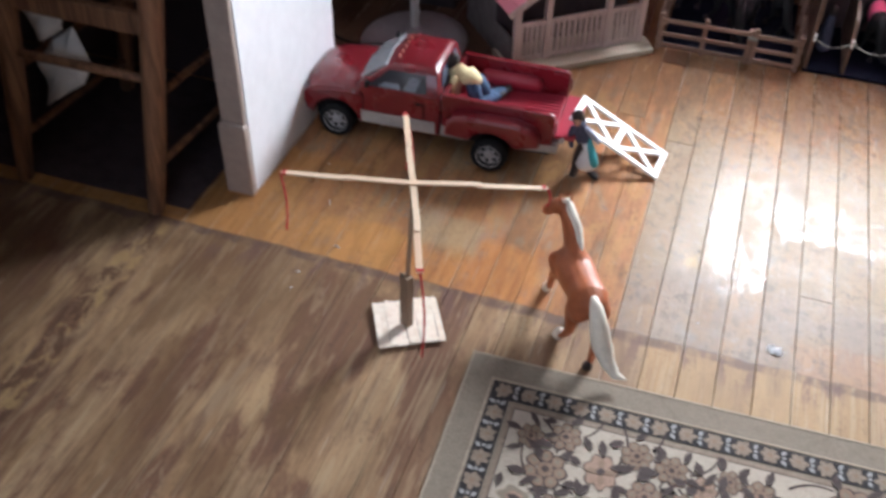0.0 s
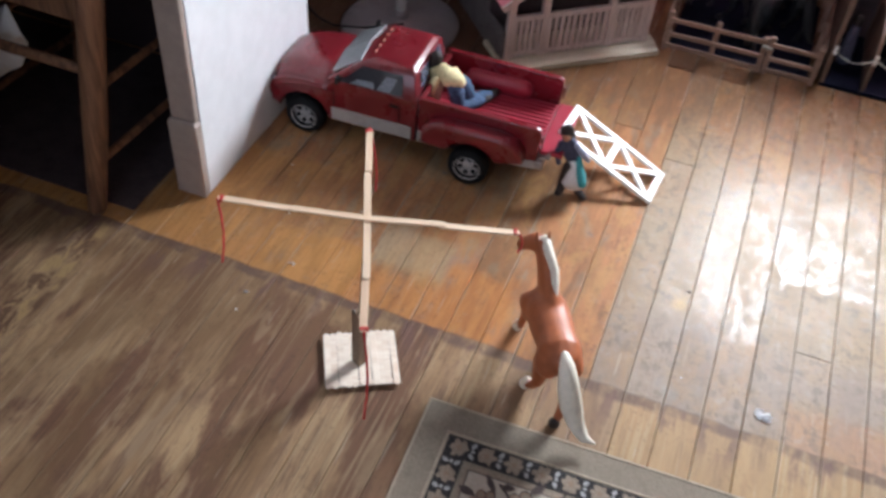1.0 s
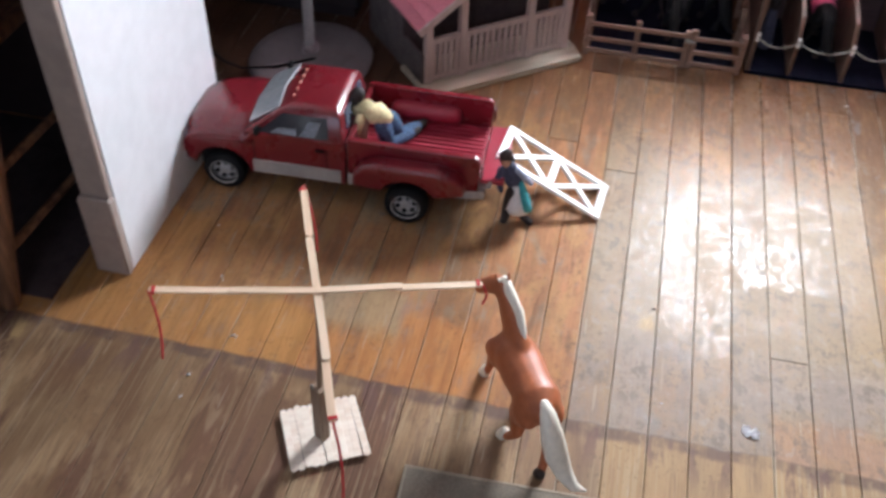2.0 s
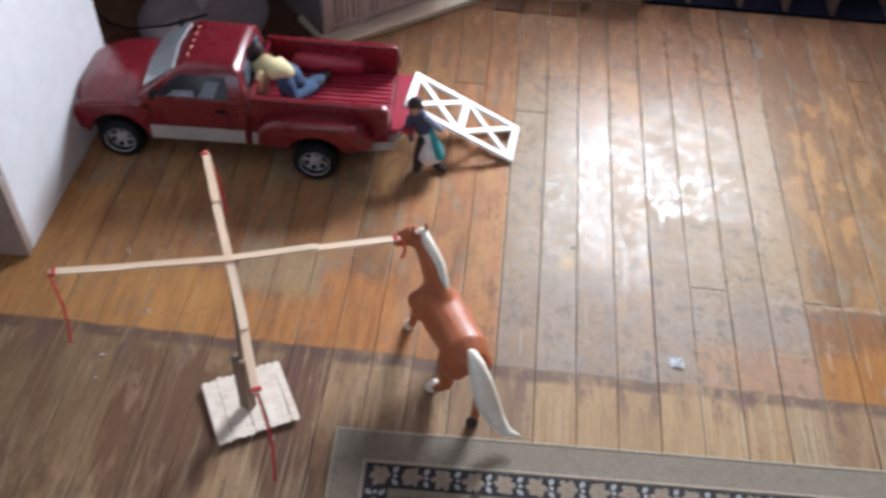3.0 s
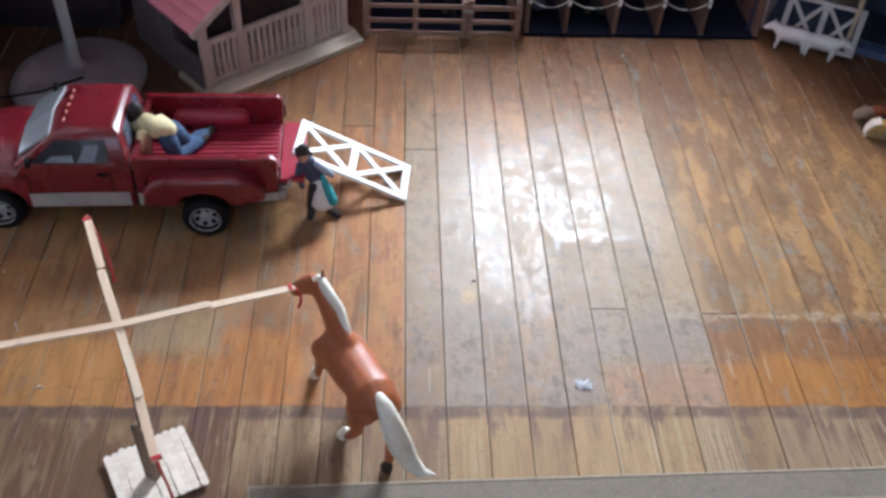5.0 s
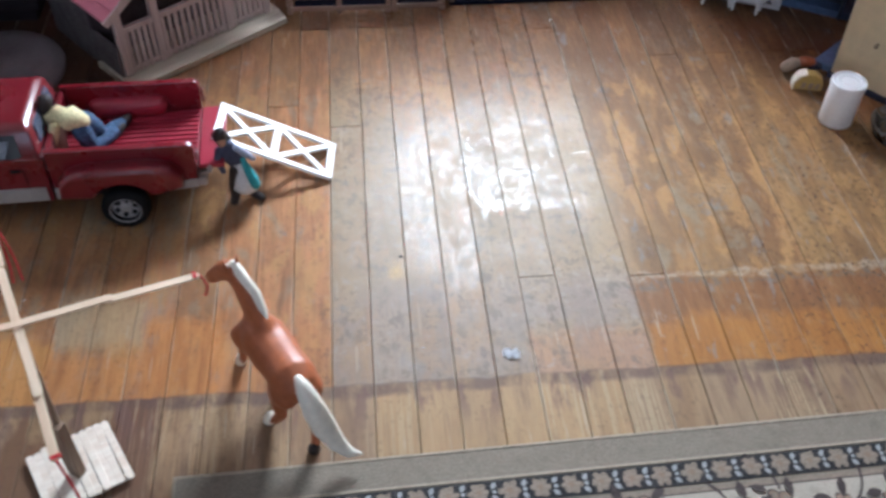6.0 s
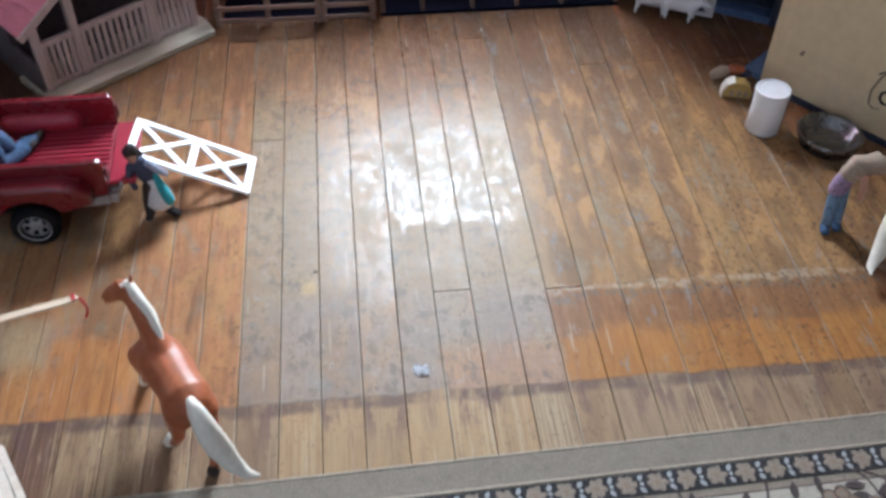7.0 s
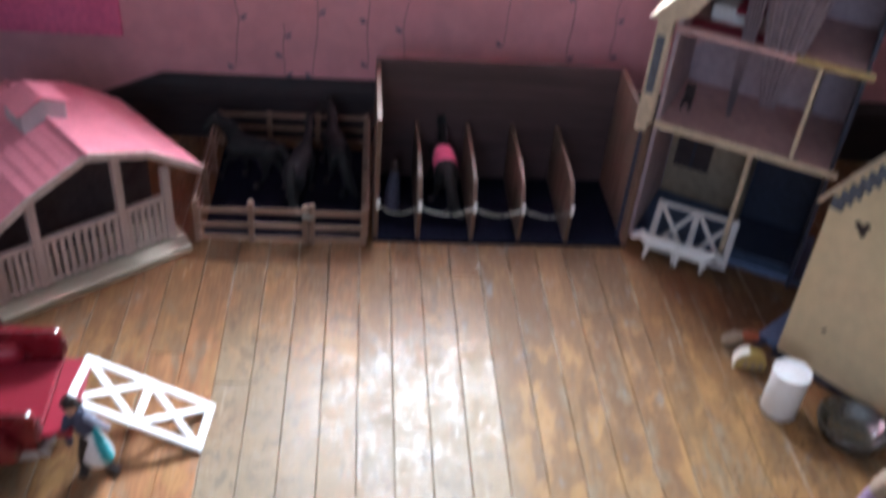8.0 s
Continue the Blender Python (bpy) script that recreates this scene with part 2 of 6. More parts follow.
    def zone(x0, x1, y1, y0=-1.0, soft=0.014):
        across = k.math("MULTIPLY", k.ramp(along, x0 - soft / 2, x0 + soft / 2), k.ramp(along, x1 + soft / 2, x1 - soft / 2))
        return k.math("MULTIPLY", across, k.math("MULTIPLY", k.ramp(edge, y1 + 0.014, y1 - 0.014), k.ramp(edge, y0 - 0.012, y0 + 0.012)))

    deep = k.mix(k.ramp(figure, 0.35, 0.7), (0.45, 0.195, 0.066), (0.31, 0.125, 0.045))
    deep = k.mix(k.ramp(grain, 0.5, 0.72, 0, 0.45), deep, (0.21, 0.08, 0.026))
    honey = k.mix(k.ramp(figure, 0.35, 0.7), (0.46, 0.225, 0.075), (0.33, 0.155, 0.052))
    honey = k.mix(k.ramp(grain, 0.5, 0.72, 0, 0.45), honey, (0.22, 0.10, 0.036))
    bright = k.mix(k.ramp(figure, 0.35, 0.7), (0.36, 0.160, 0.045), (0.255, 0.104, 0.032))
    bright = k.mix(k.ramp(grain, 0.5, 0.72, 0, 0.4), bright, (0.17, 0.066, 0.022))
    rust = k.mix(k.ramp(figure, 0.35, 0.7), (0.235, 0.108, 0.045), (0.165, 0.072, 0.032))
    hold = k.ramp(k.math("ADD", patch, k.math("MULTIPLY", k.math("SUBTRACT", grain, 0.5), 0.4)), 0.72, 0.48, 0.35, 0.95)
    col = varn
    for where, tone, weight in ((zone(-1.8, -0.43, 0.30, soft=0.10), honey, 0.8), (zone(-0.46, -0.24, 0.125), honey, 0.9), (zone(-0.247, -0.083, 0.098), deep, 0.75),
                                (zone(-0.083, 0.05, 0.158), deep, 0.95), (zone(0.05, 0.21, 0.135), deep, 0.26), (zone(0.549, 0.741, 0.095), deep, 0.40),
                                (zone(0.741, 2.4, 0.188, 0.09), rust, 0.9), (zone(0.741, 2.4, 0.10), bright, 1.0)):
        col = k.mix(k.math("MULTIPLY", k.math("MULTIPLY", where, hold), weight), col, tone)
    in_band = k.math("MAXIMUM", k.math("MAXIMUM", zone(-1.8, 0.05, 0.125), zone(-0.083, 0.05, 0.158)), zone(0.741, 2.4, 0.188))
    # a paler rubbed patch between the amber boards
    col = k.mix(k.math("MULTIPLY", zone(-0.235, -0.09, 0.20, 0.112), 0.7), col, k.mix(k.ramp(grain, 0.45, 0.7), (0.34, 0.245, 0.145), (0.24, 0.165, 0.098)))
    # a small yellow stain on one board
    col = k.mix(k.math("MULTIPLY", zone(0.328, 0.353, 0.245, 0.215), 0.6), col, (0.50, 0.33, 0.14))
    # thin scuffed seam at the far edge of the band
    seam = k.math("ADD", y, k.math("MULTIPLY", k.math("SUBTRACT", k.noise(p, 26, 4, 0.6), 0.5), 0.045))
    rim = k.math("MULTIPLY", k.math("MULTIPLY", k.ramp(seam, 0.180, 0.186), k.ramp(seam, 0.198, 0.192)), k.math("MULTIPLY", k.ramp(x, 0.66, 0.72), k.ramp(flake, 0.44, 0.54, 0, 0.75)))
    col = k.mix(k.math("MULTIPLY", rim, 0.8), col, (0.40, 0.32, 0.235))
    rim2 = k.math("MULTIPLY", k.math("MULTIPLY", k.ramp(seam, 0.160, 0.168), k.ramp(seam, 0.184, 0.176)), k.math("MULTIPLY", k.ramp(x, 0.65, 0.75), k.ramp(smudge, 0.45, 0.55, 0, 0.6)))
    col = k.mix(rim2, col, (0.14, 0.115, 0.09))
    # the line where the finish ends, with dark residue
    line = k.math("ADD", y, k.math("MULTIPLY", k.math("SUBTRACT", k.noise(k.scaled(p, (1, 1, 1)), 12, 4), 0.5), 0.026))
    col = k.mix(k.ramp(line, 0.014, 0.010), col, bare)
    res = k.math("MULTIPLY", k.ramp(line, -0.012, 0.0), k.ramp(line, 0.017, 0.012))
    res = k.math("MULTIPLY", res, k.ramp(k.noise(k.scaled(p, (1, 0.6, 1)), 12, 5, 0.7), 0.38, 0.56, 0.15, 0.75))
    col = k.mix(res, col, (0.10, 0.062, 0.054))
    drip = k.math("MULTIPLY", k.math("MULTIPLY", k.ramp(line, -0.09, -0.01), k.ramp(line, 0.012, 0.006)), k.ramp(k.noise(k.scaled(p, (1, 0.22, 1), (8, 2, 0)), 30, 4, 0.6), 0.54, 0.62, 0, 0.65))
    col = k.mix(drip, col, (0.135, 0.075, 0.065))
    # blue-grey scuffs along the grain of the right boards
    scuff = k.noise(k.scaled(p, (1, 0.3, 1), (13, 5, 0)), 34, 5, 0.66)
    col = k.mix(k.math("MULTIPLY", k.ramp(scuff, 0.60, 0.67, 0, 0.5), k.math("MULTIPLY", k.ramp(x, 0.62, 0.72), k.ramp(line, 0.012, 0.02))), col, (0.20, 0.195, 0.19))
    # pale worn arrises, scratches, and specks of dirt
    arris = k.math("MAXIMUM", k.ramp(local, 0.0030, 0.0008), k.ramp(local, 0.0600, 0.0622))
    arris = k.math("MULTIPLY", arris, k.math("MAXIMUM", k.ramp(x, -0.1, 0.25, 0.2, 1.0), k.ramp(line, 0.01, 0.02)))
    col = k.mix(k.math("MULTIPLY", arris, k.ramp(k.noise(k.scaled(p, (1, 0.1, 1), off), 40, 3), 0.50, 0.64, 0, 0.6)), col, (0.46, 0.38, 0.29))
    scratch = k.ramp(k.noise(k.scaled(p, (1, 0.06, 1), (11, 3, 0)), 95, 2, 0.4), 0.705, 0.73, 0, 0.4)
    col = k.mix(scratch, col, (0.45, 0.37, 0.28))
    mottle = k.noise(k.scaled(p, (1, 0.75, 1), (2, 12, 0)), 46, 7, 0.72)
    calm = k.math("SUBTRACT", k.math("MULTIPLY", k.ramp(x, 0.15, 0.26, 0.25, 1.0), k.ramp(x, 0.73, 0.76, 1.0, 0.3)), k.math("MAXIMUM", k.math("MULTIPLY", in_band, 0.75), k.math("MULTIPLY", centre, 0.25)))
    col = k.mix(k.math("MULTIPLY", k.math("MULTIPLY", k.ramp(mottle, 0.50, 0.58, 0, 0.8), k.ramp(islands, 0.40, 0.58, 0.25, 1.0)), k.math("MULTIPLY", k.ramp(line, 0.012, 0.02), calm)), col, k.mix(centre, (0.125, 0.075, 0.045), (0.15, 0.112, 0.085)))
    left_smear = k.math("MULTIPLY", k.ramp(smear, 0.48, 0.60, 0, 0.3), k.math("MULTIPLY", k.ramp(line, 0.012, 0.02), k.ramp(x, 0.24, 0.16)))
    col = k.mix(k.math("MULTIPLY", left_smear, k.math("SUBTRACT", 1.0, k.math("MULTIPLY", in_band, 0.7))), col, (0.16, 0.078, 0.045))
    col = k.mix(k.math("MULTIPLY", k.ramp(mottle, 0.44, 0.36, 0, 0.45), k.math("MULTIPLY", k.ramp(line, 0.012, 0.02), k.ramp(centre, 0, 1, 0.3, 1))), col, (0.33, 0.285, 0.24))
    specks = k.math("MULTIPLY", k.ramp(dirt, 0.545, 0.61), k.math("MAXIMUM", k.ramp(blotch, 0.44, 0.56, 0.10, 0.38), k.math("MULTIPLY", k.ramp(x, 0.85, 1.05), k.ramp(islands, 0.38, 0.52, 0.2, 0.9))))
    col = k.mix(specks, col, (0.06, 0.042, 0.032))
    # what is left of the varnish shines: whole boards at the left of the worn middle, flakes at its right
    finished = k.ramp(line, 0.010, 0.014)
    chip = k.noise(k.scaled(p, (1, 0.42, 1), k.scaled(off, (0.15, 0.15, 0.15), (7, 1, 0))), 88, 9, 0.78, 0.25)
    speckle = k.noise(k.scaled(p, (1, 0.7, 1), (5, 3, 0)), 170, 5, 0.7)
    kept = k.math("ADD", k.math("ADD", k.math("MULTIPLY", chip, 0.80), k.math("MULTIPLY", islands, 0.20)), k.math("ADD", k.math("MULTIPLY", k.math("SUBTRACT", speckle, 0.5), 0.22), k.math("MULTIPLY", k.math("SUBTRACT", r2, 0.5), 0.02)))
    rag = k.math("ADD", y, k.math("ADD", k.math("MULTIPLY", k.math("SUBTRACT", chip, 0.5), 0.10), k.math("MULTIPLY", k.math("SUBTRACT", islands, 0.5), 0.14)))
    low = k.math("MULTIPLY", k.ramp(x, 0.4845, 0.4855), k.ramp(rag, 0.378, 0.362))
    shelf = k.math("MULTIPLY", k.math("MULTIPLY", k.ramp(x, 0.2925, 0.2935), k.ramp(x, 0.7435, 0.7400)), k.math("SUBTRACT", 1.0, k.math("MULTIPLY", low, 0.92)))
    shelf = k.math("MULTIPLY", shelf, k.ramp(rag, 0.15, 0.22))
    core = k.math("MULTIPLY", k.ramp(x, 0.4205, 0.4215), k.ramp(x, 0.678, 0.676))
    gloss = k.math("MULTIPLY", k.math("MULTIPLY", finished, shelf), k.ramp(k.math("ADD", kept, k.math("MULTIPLY", core, 0.010)), 0.505, 0.530))
    film = k.math("MULTIPLY", k.math("MULTIPLY", k.ramp(x, 0.2925, 0.3600, 0.0, 1.0), k.ramp(x, 0.4215, 0.4205)), k.ramp(rag, 0.17, 0.24))
    gloss = k.math("MAXIMUM", gloss, k.math("MULTIPLY", film, k.ramp(kept, 0.45, 0.54, 0.22, 0.9)))
    gloss = k.math("MAXIMUM", gloss, k.math("MULTIPLY", finished, k.ramp(kept, 0.56, 0.60, 0, 0.5)))
    veil = k.math("MULTIPLY", k.math("MULTIPLY", k.ramp(x, 0.2285, 0.2295), k.ramp(x, 0.7435, 0.7400)), k.math("MULTIPLY", k.ramp(rag, 0.12, 0.24), k.ramp(haze, 0.34, 0.66, 0.0, 0.34)))
    gloss = k.math("MAXIMUM", gloss, k.math("MULTIPLY", k.math("MULTIPLY", finished, veil), k.math("SUBTRACT", 1.0, k.math("MULTIPLY", low, 0.6))))
    dull = k.math("SUBTRACT", k.ramp(line, 0.010, 0.014, 0.55, 0.50), k.math("MULTIPLY", k.math("MULTIPLY", finished, k.ramp(centre, 0, 1, 0.3, 1.0)), k.ramp(haze, 0.35, 0.65, 0.0, 0.08)))
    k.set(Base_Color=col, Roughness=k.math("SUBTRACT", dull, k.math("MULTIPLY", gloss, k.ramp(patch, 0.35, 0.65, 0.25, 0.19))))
    k.set(Specular_IOR_Level=k.math("ADD", k.math("ADD", k.ramp(line, 0.010, 0.014, 0.13, 0.10), k.math("MULTIPLY", k.math("MULTIPLY", finished, centre), 0.02)), k.math("MULTIPLY", gloss, 0.055)))
    relief = k.math("ADD", k.math("MULTIPLY", grain, 0.35), k.math("MULTIPLY", k.math("MULTIPLY", k.ramp(kept, 0.44, 0.58), finished), k.ramp(centre, 0, 1, 0.25, 0.6)))
    k.bump(relief, 0.22, 0.0008)
    return k.m


M = {}
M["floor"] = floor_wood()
M["gap"] = plain("gap_dirt", (0.06, 0.042, 0.03), 0.9)
M["pink_wall"] = plain("pink_wall_paint", (0.68, 0.305, 0.335), 0.55, 0.06, 6, 0.2, grime=0.12)
M["white_wall"] = plain("white_wall_paint", (0.78, 0.80, 0.82), 0.5, 0.03, 8, 0.15, grime=0.05)
# trim cream darkened: the shade on its near face is put into the colour
M["shaded_trim"] = plain("shaded_trim_paint", (0.40, 0.325, 0.28), 0.45, 0.06, 14, 0.2, grime=0.15)
M["dark_base"] = wood("dark_baseboard_wood", (0.03, 0.018, 0.021), (0.016, 0.011, 0.015), 0.65)
# brown for walls out of view, chosen dark to hold down bounced light
M["brown_wall"] = wood("unseen_wall_brown", (0.20, 0.13, 0.085), (0.13, 0.08, 0.05), 0.5, 2, 20)
# maroon taken near black: shade of the room beyond the partition is in the colour
M["dark_wall"] = plain("dark_room_shade_maroon", (0.035, 0.02, 0.022), 0.6, 0.1, 8)
M["ceiling"] = plain("ceiling_paint", (0.78, 0.76, 0.74), 0.7, 0.04, 6)
M["red"] = plain("red_plastic", (0.165, 0.009, 0.015), 0.30, 0.05, 30, 0.03, coat=0.5, grime=0.08, spec=0.45)
M["dull_cream"] = plain("dull_cream_plastic", (0.367, 0.335, 0.312), 0.5, 0.06, 30)
M["red_matte"] = plain("red_bed_plastic", (0.32, 0.022, 0.042), 0.42, 0.06, 30, 0.05, grime=0.1)
M["black"] = plain("black_rubber", (0.006, 0.006, 0.007), 0.7, 0.2, 80, spec=0.2)
M["white_plastic"] = plain("white_plastic", (0.85, 0.85, 0.84), 0.4, 0.03, 40, 0.04, grime=0.04)
M["off_white"] = plain("off_white_plastic", (0.58, 0.54, 0.53), 0.5, 0.1, 40, grime=0.2)
M["silver"] = plain("silver_plastic", (0.44, 0.43, 0.43), 0.4, 0.06, 60, 0.05, metal=0.2)
M["grey_plastic"] = plain("grey_plastic", (0.27, 0.235, 0.245), 0.5, 0.06, 30)
M["pale_interior"] = plain("blue_grey_trim_plastic", (0.20, 0.22, 0.26), 0.4, 0.4, 60)
M["steel"] = plain("steel", (0.21, 0.215, 0.22), 0.27, 0.06, 60, 0.03, metal=1.0, grime=0.3)
M["dormer_grey"] = plain("pale_grey_dormer_plastic", (0.50, 0.44, 0.45), 0.5, 0.06, 30)
M["glassy"] = plain("smoked_window_plastic", (0.33, 0.35, 0.37), 0.15, 0.1, 30, 0.02, coat=0.6)
M["dark_glass"] = plain("dark_window_plastic", (0.035, 0.035, 0.045), 0.12, 0.1, 30, 0.02, coat=0.6)
M["blue_glass"] = plain("blue_grey_window_plastic", (0.09, 0.11, 0.16), 0.15, 0.1, 30, 0.02, coat=0.6)
M["tail_red"] = plain("dark_red_lamp_plastic", (0.10, 0.008, 0.01), 0.5, 0.05)
M["roof_lamp"] = plain("dull_red_lamp_plastic", (0.42, 0.14, 0.10), 0.45, 0.05)
M["amber_light"] = plain("amber_lamp_plastic", (0.32, 0.05, 0.02), 0.25, 0.05)
M["stick"] = wood("craft_stick_wood", (0.80, 0.62, 0.44), (0.68, 0.48, 0.32), 0.6, 0, 60)
M["base_stick"] = wood("pale_stick_wood", (0.84, 0.74, 0.62), (0.74, 0.60, 0.47), 0.6, 1, 60)
M["post_wood"] = wood("post_wood", (0.30, 0.20, 0.13), (0.18, 0.11, 0.07), 0.6, 2)
M["thread"] = plain("red_thread", (0.50, 0.03, 0.03), 0.8)
M["chestnut"] = plain("chestnut_paint", (0.36, 0.10, 0.035), 0.5, 0.10, 24, 0.06, grime=0.15)
M["cream_paint"] = plain("cream_paint", (0.78, 0.72, 0.60), 0.45, 0.06, 30)
M["dark_horse"] = plain("dark_bay_paint", (0.006, 0.006, 0.007), 0.75, 0.2, 30)
M["grey_horse"] = plain("dark_grey_paint", (0.010, 0.012, 0.016), 0.75, 0.3, 30)
M["hair"] = plain("near_black_hair", (0.022, 0.013, 0.012), 0.6)
M["skin"] = plain("doll_skin", (0.50, 0.28, 0.19), 0.5, 0.04)
M["yellow_cloth"] = plain("yellow_cloth", (0.70, 0.60, 0.33), 0.8, 0.2, 60, 0.3)
M["denim"] = plain("denim_cloth", (0.04, 0.08, 0.155), 0.85, 0.6, 60, 0.4, grime=0.4)
M["pale_denim"] = plain("pale_denim_cloth", (0.15, 0.235, 0.34), 0.85, 0.5, 60, 0.4, grime=0.4)
M["mauve_cloth"] = plain("mauve_cloth", (0.30, 0.20, 0.30), 0.85, 0.5, 60, 0.4)
M["navy_cloth"] = plain("navy_check_cloth", (0.055, 0.06, 0.10), 0.85, 0.5, 90, 0.4)
M["check_cloth"] = plain("pale_check_cloth", (0.30, 0.33, 0.42), 0.85, 0.7, 110, 0.4)
M["white_cloth"] = plain("white_cloth", (0.72, 0.72, 0.72), 0.85, 0.1, 60, 0.4)
M["teal_cloth"] = plain("teal_cloth", (0.04, 0.33, 0.36), 0.8, 0.15, 60, 0.4)
M["brown_cloth"] = plain("tan_suede_cloth", (0.33, 0.24, 0.17), 0.85, 0.2, 60, 0.4)
M["roof_pink"] = plain("pink_roof_plastic", (0.68, 0.225, 0.275), 0.42, 0.06, 40, 0.1, grime=0.12)
M["porch_wood"] = wood("porch_wood", (0.60, 0.48, 0.44), (0.49, 0.38, 0.345), 0.6, 2)
M["deck"] = wood("deck_wood", (0.56, 0.51, 0.39), (0.42, 0.375, 0.285), 0.7, 0)
M["stone"] = plain("grey_stone_plastic", (0.12, 0.10, 0.10), 0.7, 0.4, 50, 0.8)
M["dark_in"] = plain("shade_and_dark_trim_paint", (0.048, 0.032, 0.035), 0.7)
M["pen_wood"] = wood("pen_rail_wood", (0.29, 0.18, 0.13), (0.21, 0.125, 0.086), 0.6, 0)
M["stall_panel"] = wood("stall_panel_board", (0.165, 0.098, 0.07), (0.12, 0.07, 0.048), 0.55, 2, 30)
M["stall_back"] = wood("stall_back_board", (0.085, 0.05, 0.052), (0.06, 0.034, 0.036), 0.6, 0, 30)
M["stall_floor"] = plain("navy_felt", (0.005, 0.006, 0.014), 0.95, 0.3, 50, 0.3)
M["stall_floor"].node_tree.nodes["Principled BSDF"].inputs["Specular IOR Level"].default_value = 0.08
M["rope"] = plain("pale_rope", (0.30, 0.30, 0.26), 0.8, 0.2, 200, 0.5)
M["dh_cream"] = plain("cream_panel_paint", (0.72, 0.58, 0.36), 0.5, 0.05, 10, 0.1, grime=0.1)
M["dh_tan"] = plain("dull_tan_paint", (0.30, 0.235, 0.17), 0.6, 0.15, 14)
M["dh_wood"] = plain("worn_cream_wood", (0.64, 0.51, 0.36), 0.6, 0.15, 20, 0.2, grime=0.25)
M["dh_ochre"] = plain("worn_ochre_wood", (0.46, 0.335, 0.15), 0.6, 0.2, 20, 0.2, grime=0.3)
M["dh_lilac"] = plain("lilac_grey_paint", (0.46, 0.36, 0.40), 0.6, 0.12, 14)
M["dh_pink"] = plain("dusty_pink_floor", (0.55, 0.33, 0.32), 0.6, 0.12, 14)
M["dh_red"] = plain("dark_red_felt", (0.25, 0.02, 0.04), 0.8, 0.2, 40)
M["dh_blue"] = plain("slate_blue_paint", (0.13, 0.22, 0.38), 0.5, 0.15, 20)
M["dh_slate"] = plain("dark_slate_paint", (0.075, 0.115, 0.215), 0.5, 0.15, 20)
M["dh_navy"] = plain("navy_paint", (0.025, 0.032, 0.06), 0.5, 0.2, 20)
M["shingle"] = plain("slate_blue_shingle", (0.11, 0.12, 0.15), 0.7, 0.4, 40, 0.5)
M["gold"] = plain("yellow_toy_plastic", (0.46, 0.31, 0.09), 0.45, 0.15, 40)
M["orange"] = plain("orange_toy_plastic", (0.34, 0.085, 0.03), 0.45, 0.1, 40)
M["paper"] = plain("white_paper", (0.82, 0.82, 0.84), 0.6, 0.04, 40, 0.3)
M["chair_wood"] = wood("chair_wood", (0.300, 0.150, 0.083), (0.125, 0.062, 0.036), 0.45, 2)
M["rug_tan"] = plain("tan_rug_pile", (0.210, 0.172, 0.129), 0.95, 0.22, 90, 0.8)
M["rug_hem"] = plain("pale_hem_yarn", (0.33, 0.27, 0.20), 0.95, 0.2, 90, 0.8)
M["rug_rose"] = plain("pale_tan_rug_pile", (0.235, 0.18, 0.135), 0.95, 0.25, 90, 0.8)
M["rug_pink"] = plain("dusty_pink_rug_pile", (0.31, 0.205, 0.15), 0.95, 0.2, 90, 0.8)
M["rug_navy"] = plain("black_rug_pile", (0.022, 0.019, 0.019), 0.95, 0.3, 90, 0.8)
M["rug_cream"] = plain("cream_rug_pile", (0.39, 0.335, 0.267), 0.95, 0.12, 90, 0.8)
M["rug_brown"] = plain("brown_rug_pile", (0.23, 0.155, 0.108), 0.95, 0.2, 90, 0.8)
M["rug_dark"] = plain("dark_brown_rug_pile", (0.06, 0.042, 0.038), 0.95, 0.2, 90, 0.8)
M["rug_blue"] = plain("grey_blue_rug_pile", (0.32, 0.315, 0.31), 0.95, 0.2, 90, 0.8)
M["vine"] = plain("faded_vine_paint", (0.33, 0.17, 0.18), 0.6)
M["leaf_paint"] = plain("slate_leaf_paint", (0.15, 0.13, 0.17), 0.6)
M["magenta"] = plain("hot_pink_cloth", (0.80, 0.15, 0.29), 0.75, 0.1, 20, 0.3)

# ---- mesh helpers ----


def box(bm, x0, x1, y0, y1, z0, z1, bevel=0.0, mat=0, segments=2):
    m = Matrix.Translation(((x0 + x1) / 2, (y0 + y1) / 2, (z0 + z1) / 2)) @ Matrix.Diagonal((x1 - x0, y1 - y0, z1 - z0, 1))
    made = bmesh.ops.create_cube(bm, size=1, matrix=m)["verts"]
    faces = {f for v in made for f in v.link_faces}
    for f in faces:
        f.material_index = mat
    if bevel:
        edges = list({e for v in made for e in v.link_edges})
        out = bmesh.ops.bevel(bm, geom=edges, offset=bevel, segments=segments, profile=0.6, affect="EDGES", clamp_overlap=True)
        for f in out["faces"]:
            f.material_index = mat
    return bm


def bar(bm, a, b, w, h, bevel=0.0, up=(0, 0, 1), mat=0):
    """A rectangular bar from a to b, w wide and h high."""
    a, b = Vector(a), Vector(b)
    d = (b - a).normalized()
    s = d.cross(Vector(up))
    s = s.normalized() if s.length > 1e-4 else Vector((1, 0, 0))
    u = s.cross(d)
    m = Matrix(((d.x, s.x, u.x, 0), (d.y, s.y, u.y, 0), (d.z, s.z, u.z, 0), (0, 0, 0, 1)))
    n = len(bm.verts)
    box(bm, 0, (b - a).length, -w / 2, w / 2, -h / 2, h / 2, bevel, mat)
    bm.verts.ensure_lookup_table()
    bmesh.ops.transform(bm, matrix=Matrix.Translation(a) @ m, verts=bm.verts[n:])
    return bm


